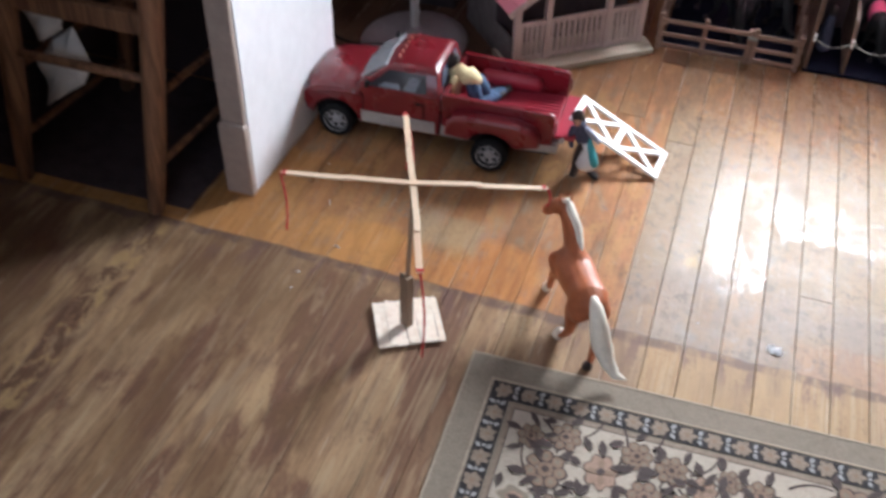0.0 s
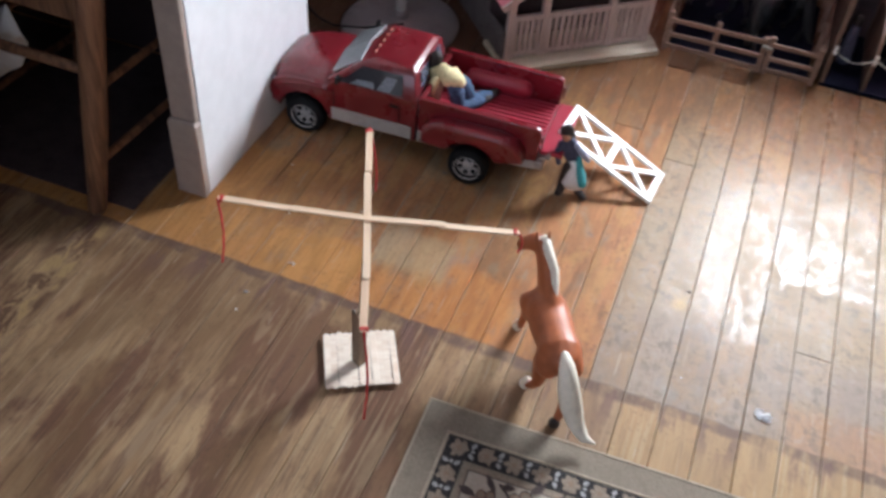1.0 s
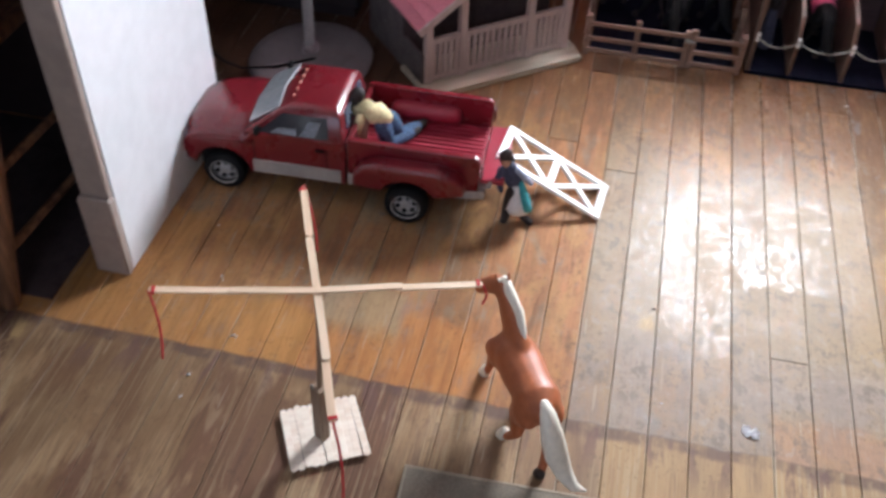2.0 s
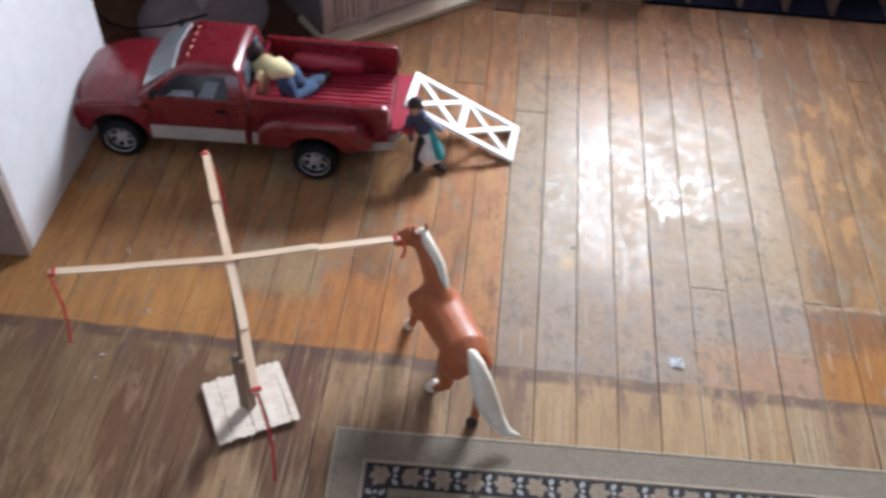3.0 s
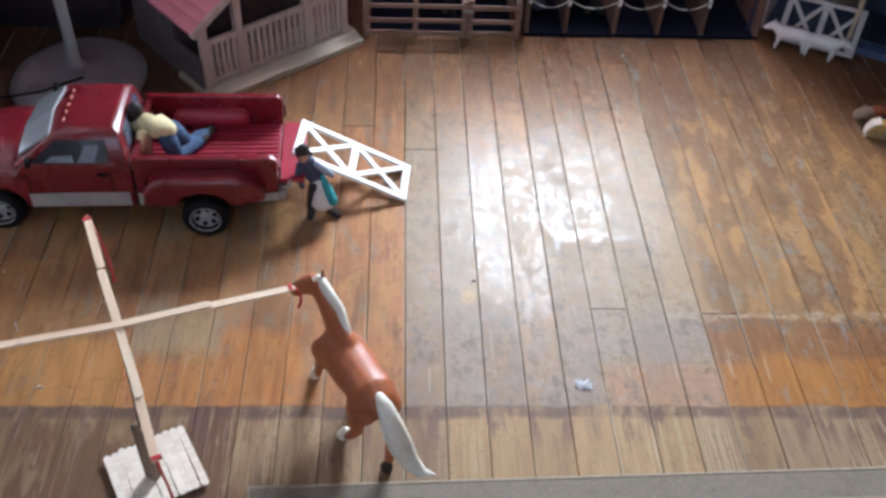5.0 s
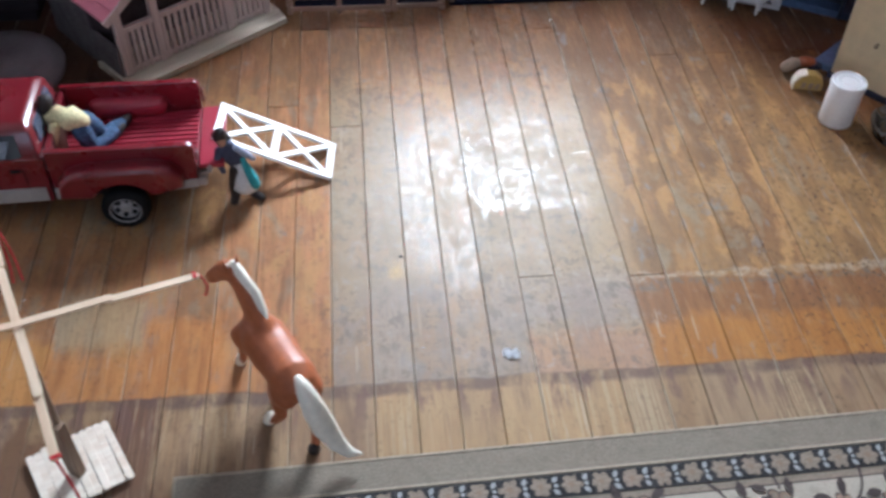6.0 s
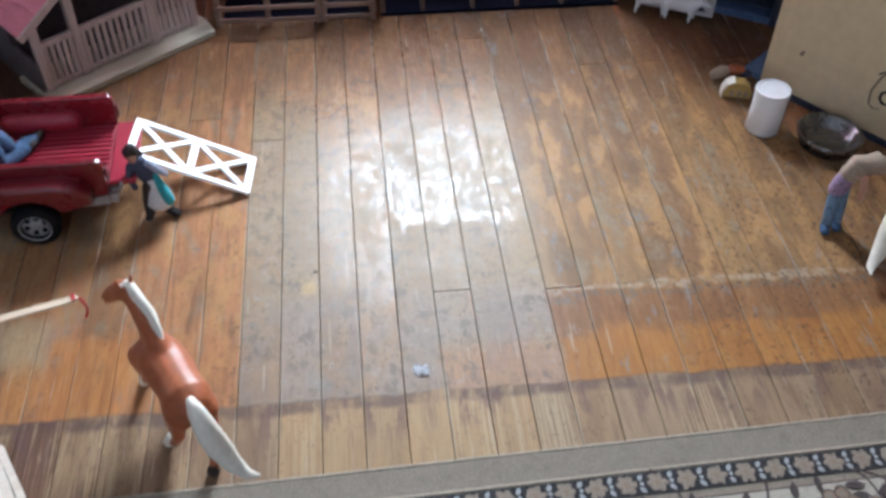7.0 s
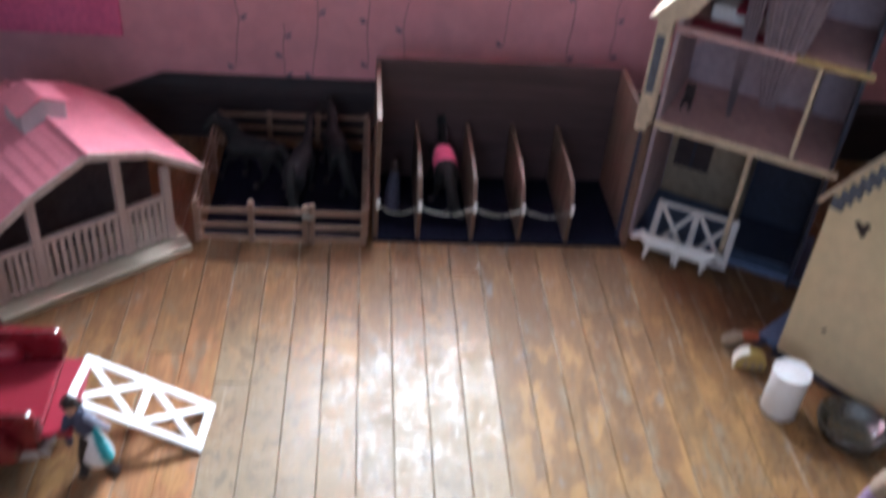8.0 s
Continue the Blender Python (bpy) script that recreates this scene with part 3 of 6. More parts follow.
def loft(bm, pts, radii, seg=12, mat=0, squash=1.0, side=(1, 0, 0)):
    """A closed tube through points, with a radius (or two: across, up) at each, and rounded ends."""
    pts = [Vector(p) for p in pts]
    radii = [r if isinstance(r, tuple) else (r, r * squash) for r in radii]
    t0, t1 = (pts[1] - pts[0]).normalized(), (pts[-1] - pts[-2]).normalized()
    head = [(pts[0] - t0 * min(radii[0]) * q, tuple(v * s for v in radii[0])) for q, s in ((0.9, 0.35), (0.6, 0.75))]
    tail = [(pts[-1] + t1 * min(radii[-1]) * q, tuple(v * s for v in radii[-1])) for q, s in ((0.6, 0.75), (0.9, 0.35))]
    rows = head + list(zip(pts, radii)) + tail
    rings, n = [], len(rows)
    for i, (p, (a, b)) in enumerate(rows):
        d = (rows[min(i + 1, n - 1)][0] - rows[max(i - 1, 0)][0]).normalized()
        u = d.cross(Vector(side))
        u = u.normalized() if u.length > 0.05 else d.cross(Vector((0, 1, 0.3))).normalized()
        s = u.cross(d)
        rings.append([bm.verts.new(p + s * a * math.cos(2 * math.pi * j / seg) + u * b * math.sin(2 * math.pi * j / seg)) for j in range(seg)])
    faces = []
    for r, q in zip(rings, rings[1:]):
        for j in range(seg):
            faces.append(bm.faces.new((r[j], r[(j + 1) % seg], q[(j + 1) % seg], q[j])))
    faces.append(bm.faces.new(rings[0][::-1]))
    faces.append(bm.faces.new(rings[-1]))
    for f in faces:
        f.material_index, f.smooth = mat, True
    bmesh.ops.recalc_face_normals(bm, faces=faces)
    return bm


def tube(bm, pts, r, seg=8, mat=0):
    return loft(bm, pts, [r] * len(pts), seg, mat)


def lathe(bm, profile, seg=32, at=(0, 0, 0), mat=0, axis="z", smooth=True):
    """Turns a profile of (radius, height) round an upright axis; a radius of 0 closes it."""
    rings, faces = [], []
    for r, h in profile:
        n = seg if r > 1e-6 else 1
        ring = []
        for j in range(n):
            c, s = r * math.cos(2 * math.pi * j / seg), r * math.sin(2 * math.pi * j / seg)
            q = (c, s, h) if axis == "z" else (c, h, s)
            ring.append(bm.verts.new(Vector(at) + Vector(q)))
        rings.append(ring)
    for a, b in zip(rings, rings[1:]):
        for j in range(seg):
            quad = [a[j % len(a)], a[(j + 1) % len(a)], b[(j + 1) % len(b)], b[j % len(b)]]
            quad = list(dict.fromkeys(quad))
            if len(quad) > 2:
                faces.append(bm.faces.new(quad))
    for f in faces:
        f.material_index, f.smooth = mat, smooth
    bmesh.ops.recalc_face_normals(bm, faces=faces)
    return bm


def prism(bm, outline, y0, y1, bevel=0.0, mat=0, plane="xz", segments=2):
    """An outline in the xz (or xy, yz) plane, drawn out from y0 to y1."""
    def spot(a, b, c):
        return {"xz": (a, c, b), "xy": (a, b, c), "yz": (c, a, b)}[plane]
    lo = [bm.verts.new(spot(a, b, y0)) for a, b in outline]
    hi = [bm.verts.new(spot(a, b, y1)) for a, b in outline]
    n = len(outline)
    faces = [bm.faces.new(lo), bm.faces.new(hi[::-1])]
    faces += [bm.faces.new((lo[i], hi[i], hi[(i + 1) % n], lo[(i + 1) % n])) for i in range(n)]
    bmesh.ops.recalc_face_normals(bm, faces=faces)
    for f in faces:
        f.material_index = mat
    if bevel:
        rims = list({e for f in faces[:2] for e in f.edges})
        out = bmesh.ops.bevel(bm, geom=rims, offset=bevel, segments=segments, profile=0.6, affect="EDGES", clamp_overlap=True)
        for f in out["faces"]:
            f.material_index, f.smooth = mat, True
    return bm


def mesh_of(name, bm, *materials):
    data = bpy.data.meshes.new(name)
    bm.to_mesh(data)
    bm.free()
    for m in materials:
        data.materials.append(M[m])
    return data


def part(name, bm, material, parent=None, label=""):
    mats = material if isinstance(material, tuple) else (material,)
    ob = new(name, mesh_of(name, bm, *mats))
    ob.parent = parent
    return tagged(ob, label)


def share(name, data, parent, m):
    ob = new(name, data)
    ob.parent = parent
    ob.matrix_basis = m
    return ob


def thing(name, m, label, category, group="", kind=""):
    ob = new(name)
    ob.empty_display_size = 0.02
    ob.matrix_world = m
    return tagged(ob, label, category, group, kind)


def B():
    return bmesh.new()


def fused(parts, size):
    """One smooth skin over overlapping forms."""
    bm = B()
    for pts, radii, *more in parts:
        loft(bm, pts, radii, 14, side=more[0] if more else (1, 0, 0))
    data = bpy.data.meshes.new("skin")
    bm.to_mesh(data)
    bm.free()
    ob = new("skin", data)
    mod = ob.modifiers.new("remesh", "REMESH")
    mod.mode, mod.voxel_size, mod.use_smooth_shade = "VOXEL", size, True
    soft = ob.modifiers.new("smooth", "SMOOTH")
    soft.factor, soft.iterations = 0.5, 24
    bpy.context.view_layer.update()
    made = bpy.data.meshes.new_from_object(ob.evaluated_get(bpy.context.evaluated_depsgraph_get()))
    bpy.data.objects.remove(ob)
    out = B()
    out.from_mesh(made)
    bpy.data.meshes.remove(made)
    for f in out.faces:
        f.smooth = True
    return out

# ---- room ----


def wall(name, boxes, material, label):
    bm = B()
    for b in boxes:
        box(bm, *b)
    return tagged(part(name, bm, material), label, "wall", kind="structure")


X0, X1, Y0, Z1 = -1.7, 2.3, -2.5, 2.45
wall("wall_north", [(X0, 0.37, WALL_Y, WALL_Y + 0.22, 0, Z1), (1.075, X1, WALL_Y, WALL_Y + 0.22, 0, Z1),
                    (0.37, 1.075, WALL_Y, WALL_Y + 0.22, 0, 0.71), (0.37, 1.075, WALL_Y, WALL_Y + 0.22, 1.505, Z1)],
     "pink_wall", "salmon pink painted plaster wall with painted vines")
wall("wall_south", [(X0, -0.55, Y0 - 0.12, Y0, 0, Z1), (0.45, X1, Y0 - 0.12, Y0, 0, Z1), (-0.55, 0.45, Y0 - 0.12, Y0, 0, 0.9), (-0.55, 0.45, Y0 - 0.12, Y0, 2.1, Z1)],
     "brown_wall", "unseen rear wall, made dark brown to cut bounced light")
wall("wall_west", [(X0 - 0.12, X0, Y0 - 0.12, WALL_Y + 0.22, 0, Z1)], "dark_wall", "maroon wall with the room's shade put into its colour")
# wall added behind the chair to block window light from that room
wall("wall_closet", [(X0, -0.6225, 0.5135, 0.574, 0, Z1)], "dark_wall", "dark maroon wall added behind the chair to stop window light")
wall("wall_east", [(X1, X1 + 0.12, Y0 - 0.12, WALL_Y + 0.22, 0, Z1)], "brown_wall", "unseen side wall, made dark brown to cut bounced light")
tagged(part("ceiling", box(B(), X0 - 0.12, X1 + 0.12, Y0 - 0.12, WALL_Y + 0.22, Z1, Z1 + 0.1), "ceiling"), "plain grey-white painted ceiling", "ceiling", kind="structure")


def window_1():
    bm = B()
    for b in ((0.35, 0.395, 0.69, 1.525), (1.05, 1.095, 0.69, 1.525), (0.395, 1.05, 0.69, 0.725), (0.395, 1.05, 1.49, 1.525)):
        box(bm, b[0], b[1], WALL_Y - 0.012, WALL_Y + 0.015, b[2], b[3], 0.003)
    return tagged(part("window_1", bm, "white_wall"), "white wooden window casing in the pink wall", "window", kind="structure")


window_1()

# partition end with its casing
# the stretch south of the doorway is unseen, added to block fill light from the chair
wall("wall_partition", [(-0.622, -0.570, 0.147, 0.574, 0, Z1), (-0.622, -0.570, Y0, -0.76, 0, Z1), (-0.622, -0.570, -0.76, 0.147, 2.05, Z1)], "white_wall", "white painted partition wall with a doorway")
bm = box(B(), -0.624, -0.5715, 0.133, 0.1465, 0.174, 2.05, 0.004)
tagged(part("trim", bm, "shaded_trim"), "door casing on the partition end, shade put into its cream paint", "trim", kind="structure")
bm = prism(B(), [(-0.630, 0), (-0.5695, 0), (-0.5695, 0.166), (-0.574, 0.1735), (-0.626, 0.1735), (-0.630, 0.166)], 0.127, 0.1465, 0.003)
tagged(part("plinth_block", bm, "shaded_trim"), "plinth block at the foot of the casing, shade put into its cream paint", "trim", kind="structure")
bm = prism(B(), [(WALL_Y - 0.022, 0), (WALL_Y, 0), (WALL_Y, 0.165), (WALL_Y - 0.008, 0.165), (WALL_Y - 0.012, 0.15), (WALL_Y - 0.018, 0.142), (WALL_Y - 0.022, 0.12)], -0.45, X1, 0, plane="yz")
for v in bm.verts:
    if v.co.x < 0:
        v.co.x = 0.003 - (0.165 - v.co.z) * 2.4
tagged(part("baseboard", bm, "dark_base"), "near-black stained wooden baseboard along the pink wall", "baseboard", kind="structure")

# ---- toys and furniture ----


def wheel(parent, x, y, face):
    """One wheel with its tyre and a rim with black discs for holes; face is -1 or 1 for the outer side."""
    w = new("wheel")
    w.parent = parent
    w.matrix_basis = pose(x, y, 0.0445)
    tyre = lathe(B(), [(0.0240, -0.013), (0.035, -0.0142), (0.043, -0.011), (0.0445, -0.006), (0.0445, 0.006), (0.043, 0.011), (0.035, 0.0142), (0.0240, 0.013), (0.0240, -0.013)], 48, axis="y")
    tyre.verts.ensure_lookup_table()
    for v in tyre.verts:
        q = math.hypot(v.co.x, v.co.z)
        if q > 0.04 and int(round(math.atan2(v.co.z, v.co.x) / (2 * math.pi) * 48)) % 2:
            v.co.x, v.co.z = v.co.x * 0.965, v.co.z * 0.965
    part("tyre", tyre, "black", w, "black rubber tyre with tread blocks")
    rim = lathe(B(), [(0.0, face * 0.006), (0.007, face * 0.008), (0.009, face * 0.005), (0.0105, face * 0.002), (0.0115, face * -0.004), (0.0, face * -0.004)], 24, axis="y")
    lathe(rim, [(0.0205, face * 0.006), (0.0225, face * 0.0125), (0.0250, face * 0.0146), (0.0250, face * -0.004), (0.0205, face * -0.004), (0.0205, face * 0.006)], 28, axis="y")
    lathe(rim, [(0.0, face * 0.0035), (0.010, face * 0.0035), (0.0212, face * 0.0055), (0.0212, face * -0.003), (0.0, face * -0.003)], 28, axis="y")
    rim_ob = part("rim", rim, "silver", w, "silver rim with six black discs for its holes")
    rim_ob.matrix_basis = Matrix.Diagonal((1.15, 1.02, 1.15, 1))
    # black discs on a solid plate stand in for the dark inside the holes
    for i in range(6):
        a = 2 * math.pi * i / 6 + 0.3
        hole = loft(B(), [(0.0152 * math.cos(a), face * 0.003, 0.0152 * math.sin(a)), (0.0152 * math.cos(a), face * 0.0052, 0.0152 * math.sin(a))], [(0.0042, 0.0042)] * 2, 12)
        part("rim_hole", hole, "black", rim_ob)
    # black plate stands in for the shade behind the rim
    part("hub_shadow_plate", lathe(B(), [(0.0, face * -0.005), (0.0255, face * -0.005), (0.0255, face * -0.008), (0.0, face * -0.008)], 24, axis="y"), "black", w)
    return w


def arc(cx, cz, r, a0, a1, n=10):
    return [(cx + r * math.cos(radians(a0 + (a1 - a0) * i / n)), cz + r * math.sin(radians(a0 + (a1 - a0) * i / n))) for i in range(n + 1)]


def pickup_truck():
    t = thing("pickup_truck", pose(-0.2814, 0.5030, 0, 0, 0, 2.2) @ Matrix.Diagonal((0.959, 1.066, 0.944, 1)), "toy pickup truck in dark red plastic, tailgate down, on the floor", "toy truck")
    hw = 0.0925
    # front end, doors and sills, one side profile
    side = [(-0.300, 0.066), (-0.288, 0.060)] + arc(-0.225, 0.046, 0.059, 172, 8, 12) + [(-0.162, 0.055), (0.028, 0.054), (0.030, 0.153), (-0.02, 0.154), (-0.160, 0.153),
            (-0.170, 0.139), (-0.225, 0.138), (-0.268, 0.133), (-0.290, 0.124), (-0.303, 0.110), (-0.308, 0.092)]
    bm = prism(B(), side, -hw, hw, 0.012, segments=4)
    for v in bm.verts:
        if v.co.x < -0.2:
            v.co.y *= 1 - 0.75 * (-0.2 - v.co.x) ** 1.3
        v.co.y *= 1 - max(0.0, v.co.z - 0.11) * 0.9
        if v.co.z > 0.13 and v.co.x < -0.17:
            v.co.z += 0.006 * (1 - (v.co.y / hw) ** 2)
    body = part("body", bm, "red", t)
    # domed hood with dropped fenders
    crest = ((-0.3115, 0.104), (-0.309, 0.118), (-0.303, 0.130), (-0.292, 0.141), (-0.276, 0.149), (-0.252, 0.1555), (-0.220, 0.160), (-0.185, 0.162), (-0.158, 0.162))
    cols = [-1, -0.985, -0.95, -0.88, -0.78, -0.66, -0.56, -0.46, -0.28, 0, 0.28, 0.46, 0.56, 0.66, 0.78, 0.88, 0.95, 0.985, 1]
    bm, rows = B(), []
    for i, (px, pz) in enumerate(crest):
        wide = hw * (1 - 0.75 * max(0.0, -0.2 - px) ** 1.3) + 0.0012
        ring = []
        for q in cols:
            u = abs(q)
            drop = 0.011 * min(1.0, max(0.0, (u - 0.46) / 0.30)) ** 1.5 + 0.024 * max(0.0, (u - 0.78) / 0.22) ** 2.2
            tuck = 0.010 * u ** 3 * max(0.0, (-0.27 - px) / 0.04)
            ring.append(bm.verts.new((px + tuck, q * wide, pz + 0.004 * (1 - u * u) - drop)))
        rows.append(ring)
    for ra, rb in zip(rows, rows[1:]):
        for j in range(len(cols) - 1):
            bm.faces.new((ra[j], ra[j + 1], rb[j + 1], rb[j]))
    bmesh.ops.recalc_face_normals(bm, faces=bm.faces[:])
    for f in bm.faces:
        f.smooth = True
    bmesh.ops.solidify(bm, geom=bm.faces[:], thickness=0.003)
    part("hood", bm, "red", t, "glossy dark red domed hood")
    # door shut lines and handle
    for s in (-1, 1):
        for x in (-0.155, -0.008):
            part("door_seam", box(B(), x - 0.0008, x + 0.0008, s * hw - 0.0006, s * hw + 0.0006, 0.066, 0.135), "black", t)
        part("door_handle", box(B(), -0.03, -0.012, s * hw - 0.002, s * hw + 0.0022, 0.128, 0.133, 0.001), "black", t)
        part("lower_panel", box(B(), -0.160, 0.020, s * (hw + 0.0006) - 0.0016, s * (hw + 0.0006) + 0.0016, 0.058, 0.089, 0.001), "dull_cream", t, "cream lower door panel")
    # cab: pillars and roof as one shell, windows set in
    bm = B()
    rows = []
    for z, xa, xb, y in ((0.149, -0.176, 0.027, 0.0885), (0.160, -0.162, 0.0255, 0.086), (0.200, -0.108, 0.019, 0.0745), (0.208, -0.094, 0.014, 0.068), (0.2145, -0.078, 0.004, 0.056), (0.217, -0.055, -0.02, 0.03)):
        n = 5
        ring = [(xa, -y), (xa + 0.4 * (xb - xa), -y * 1.01), (xb, -y), (xb, 0), (xb, y), (xa + 0.4 * (xb - xa), y * 1.01), (xa, y), (xa - 0.006, 0)]
        rows.append([bm.verts.new((px, py, z)) for px, py in ring])
    for a, b in zip(rows, rows[1:]):
        for j in range(8):
            bm.faces.new((a[j], a[(j + 1) % 8], b[(j + 1) % 8], b[j]))
    bm.faces.new(rows[-1])
    bm.faces.new(rows[0][::-1])
    bmesh.ops.recalc_face_normals(bm, faces=bm.faces[:])
    bmesh.ops.bevel(bm, geom=[e for e in bm.edges if e.calc_face_angle(0) > 0.45], offset=0.004, segments=3, profile=0.5, affect="EDGES", clamp_overlap=True)
    for f in bm.faces:
        f.smooth = True
    part("cab", bm, "red", t)

    def pane(name, pts, out, mat, label):
        bm = B()
        n = Vector(out).normalized()
        a = [bm.verts.new(Vector(p) - n * 0.002) for p in pts]
        b = [bm.verts.new(Vector(p) + n * 0.0016) for p in pts]
        k = len(pts)
        bm.faces.new(a[::-1])
        bm.faces.new(b)
        for i in range(k):
            bm.faces.new((a[i], a[(i + 1) % k], b[(i + 1) % k], b[i]))
        bmesh.ops.recalc_face_normals(bm, faces=bm.faces[:])
        part(name, bm, mat, t, label)

    pane("windshield", [(-0.1645, -0.074, 0.1655), (-0.1715, 0, 0.1655), (-0.1645, 0.074, 0.1655), (-0.105, 0.066, 0.204), (-0.112, 0, 0.205), (-0.105, -0.066, 0.204)], (-0.6, 0, 0.8), "glassy", "pale grey clear windshield")
    for s in (-1, 1):
        pane("side_window", [(-0.144, s * 0.0882, 0.1565), (-0.02, s * 0.0890, 0.1565), (-0.003, s * 0.0880, 0.1585), (-0.008, s * 0.0765, 0.199), (-0.095, s * 0.0765, 0.199)], (0, s * 0.95, 0.3), "dark_glass", "dark side window")
        pane("seat_back_panel", [(-0.060, s * 0.0890, 0.1590), (-0.030, s * 0.0893, 0.1590), (-0.018, s * 0.0800, 0.190), (-0.042, s * 0.0800, 0.190)], (0, s * 0.95, 0.3), "pale_interior", "grey seat seen in the side window")
        pane("dash_panel", [(-0.118, s * 0.0890, 0.1590), (-0.066, s * 0.0893, 0.1590), (-0.068, s * 0.0850, 0.172), (-0.104, s * 0.0850, 0.170)], (0, s * 0.95, 0.3), "pale_interior", "pale grey door trim seen in the side window")
        m = B()
        bar(m, (-0.137, s * 0.086, 0.166), (-0.140, s * 0.104, 0.170), 0.003, 0.003)
        box(m, -0.144, -0.137, s * 0.103 - 0.007, s * 0.103 + 0.007, 0.163, 0.180, 0.002)
        part("mirror", m, "black", t)
    pane("rear_window", [(0.0258, -0.06, 0.1665), (0.0258, 0.06, 0.1665), (0.0205, 0.052, 0.199), (0.0205, -0.052, 0.199)], (1, 0, 0.15), "blue_glass", "grey rear window")
    for y in (-0.04, -0.02, 0.0, 0.02, 0.04):
        part("clearance_light", loft(B(), [(-0.083, y - 0.003, 0.2152), (-0.083, y + 0.003, 0.2152)], [0.0024] * 2, 8), "roof_lamp", t)
    # bed
    arch = arc(0.157, 0.046, 0.060, 172, 8, 12)
    outer = [(0.034, 0.056), (0.094, 0.056)] + arch + [(0.220, 0.058), (0.290, 0.066), (0.293, 0.140)] + arc(0.279, 0.150, 0.0145, -10, 80, 6) + [(0.034, 0.168)]
    bed = new("bed")
    bed.parent = t
    for s in (-1, 1):
        a, b = sorted((s * hw, s * (hw - 0.012)))
        part("bed_wall", prism(B(), outer, a, b, 0.0035, segments=2), "red", bed)
        bm = B()
        loft(bm, [(0.095, s * 0.078, 0.118), (0.215, s * 0.078, 0.118)], [(0.016, 0.022)] * 2, 14, side=(0, 1, 0))
        part("wheel_housing", bm, "red_matte", bed)
    deck = part("bed_floor", box(B(), 0.034, 0.290, -0.081, 0.081, 0.088, 0.098, 0.001), "red_matte", t, "ribbed dark red bed floor")
    rib = mesh_of("rib", box(B(), 0.04, 0.286, -0.0028, 0.0028, 0.0975, 0.1005, 0.0008), "red_matte")
    for i in range(13):
        share("rib", rib, deck, pose(0, -0.072 + i * 0.012, 0))
    part("bed_front", box(B(), 0.0335, 0.042, -0.081, 0.081, 0.098, 0.163, 0.002), "red", bed)
    part("tailgate", box(B(), 0.293, 0.340, -0.078, 0.080, 0.094, 0.103, 0.002), "red_matte", t, "lowered dark red tailgate")
    # dual-wheel fenders with their arches
    for s in (-1, 1):
        prof = [(0.048, 0.082), (0.052, 0.116), (0.070, 0.134), (0.102, 0.1425), (0.210, 0.1425), (0.250, 0.132), (0.266, 0.112), (0.268, 0.090), (0.224, 0.078)] + arc(0.157, 0.046, 0.060, 31, 149, 10) + [(0.092, 0.078)]
        a, b = sorted((s * 0.088, s * 0.1235))
        bm = prism(B(), prof, a, b, 0.0125, segments=5)
        part("fender", bm, "red", t, "bulging dark red rear fender")
        part("marker_lamp", loft(B(), [(0.240, s * 0.1170, 0.128), (0.252, s * 0.1150, 0.122)], [0.0035] * 2, 8), "amber_light", t)
        part("tail_light", box(B(), 0.2945, 0.2985, s * 0.085 - 0.006, s * 0.085 + 0.006, 0.115, 0.145, 0.0015), "tail_red", t)
        part("quarter_panel", prism(B(), [(0.216, 0.060), (0.290, 0.066), (0.291, 0.086), (0.262, 0.082), (0.232, 0.072)], min(s * 0.0928, s * 0.0955), max(s * 0.0928, s * 0.0955), 0.0008), "dull_cream", t, "cream lower panel behind the wheel")
        part("rocker_panel", box(B(), 0.034, 0.096, s * (hw + 0.0006) - 0.0016, s * (hw + 0.0006) + 0.0016, 0.058, 0.086, 0.001), "dull_cream", t, "cream lower bed panel")
        part("headlight", box(B(), -0.312, -0.296, s * 0.066 - 0.014, s * 0.066 + 0.014, 0.098, 0.118, 0.004), "glassy", t)
    part("grille", box(B(), -0.3125, -0.304, -0.046, 0.046, 0.088, 0.122, 0.003), "black", t)
    part("front_bumper", box(B(), -0.316, -0.296, -0.086, 0.086, 0.056, 0.080, 0.006, segments=3), "silver", t)
    bm = box(B(), 0.286, 0.304, -0.086, 0.086, 0.058, 0.078, 0.004)
    part("rear_bumper", bm, "dull_cream", t, "cream rear bumper with a hitch")
    bm = B()
    bar(bm, (0.295, -0.078, 0.083), (0.312, -0.078, 0.088), 0.004, 0.004)
    loft(bm, [(0.312, -0.078, 0.088), (0.313, -0.078, 0.098)], [0.004, 0.0035], 8)
    part("hitch", bm, "silver", t)
    part("underbody", box(B(), -0.28, 0.285, -0.07, 0.07, 0.04, 0.09), "black", t)
    for x, y in ((-0.225, 0.081), (0.155, 0.107)):
        for s in (-1, 1):
            wheel(t, x, s * y, s)
    return t


pickup_truck()


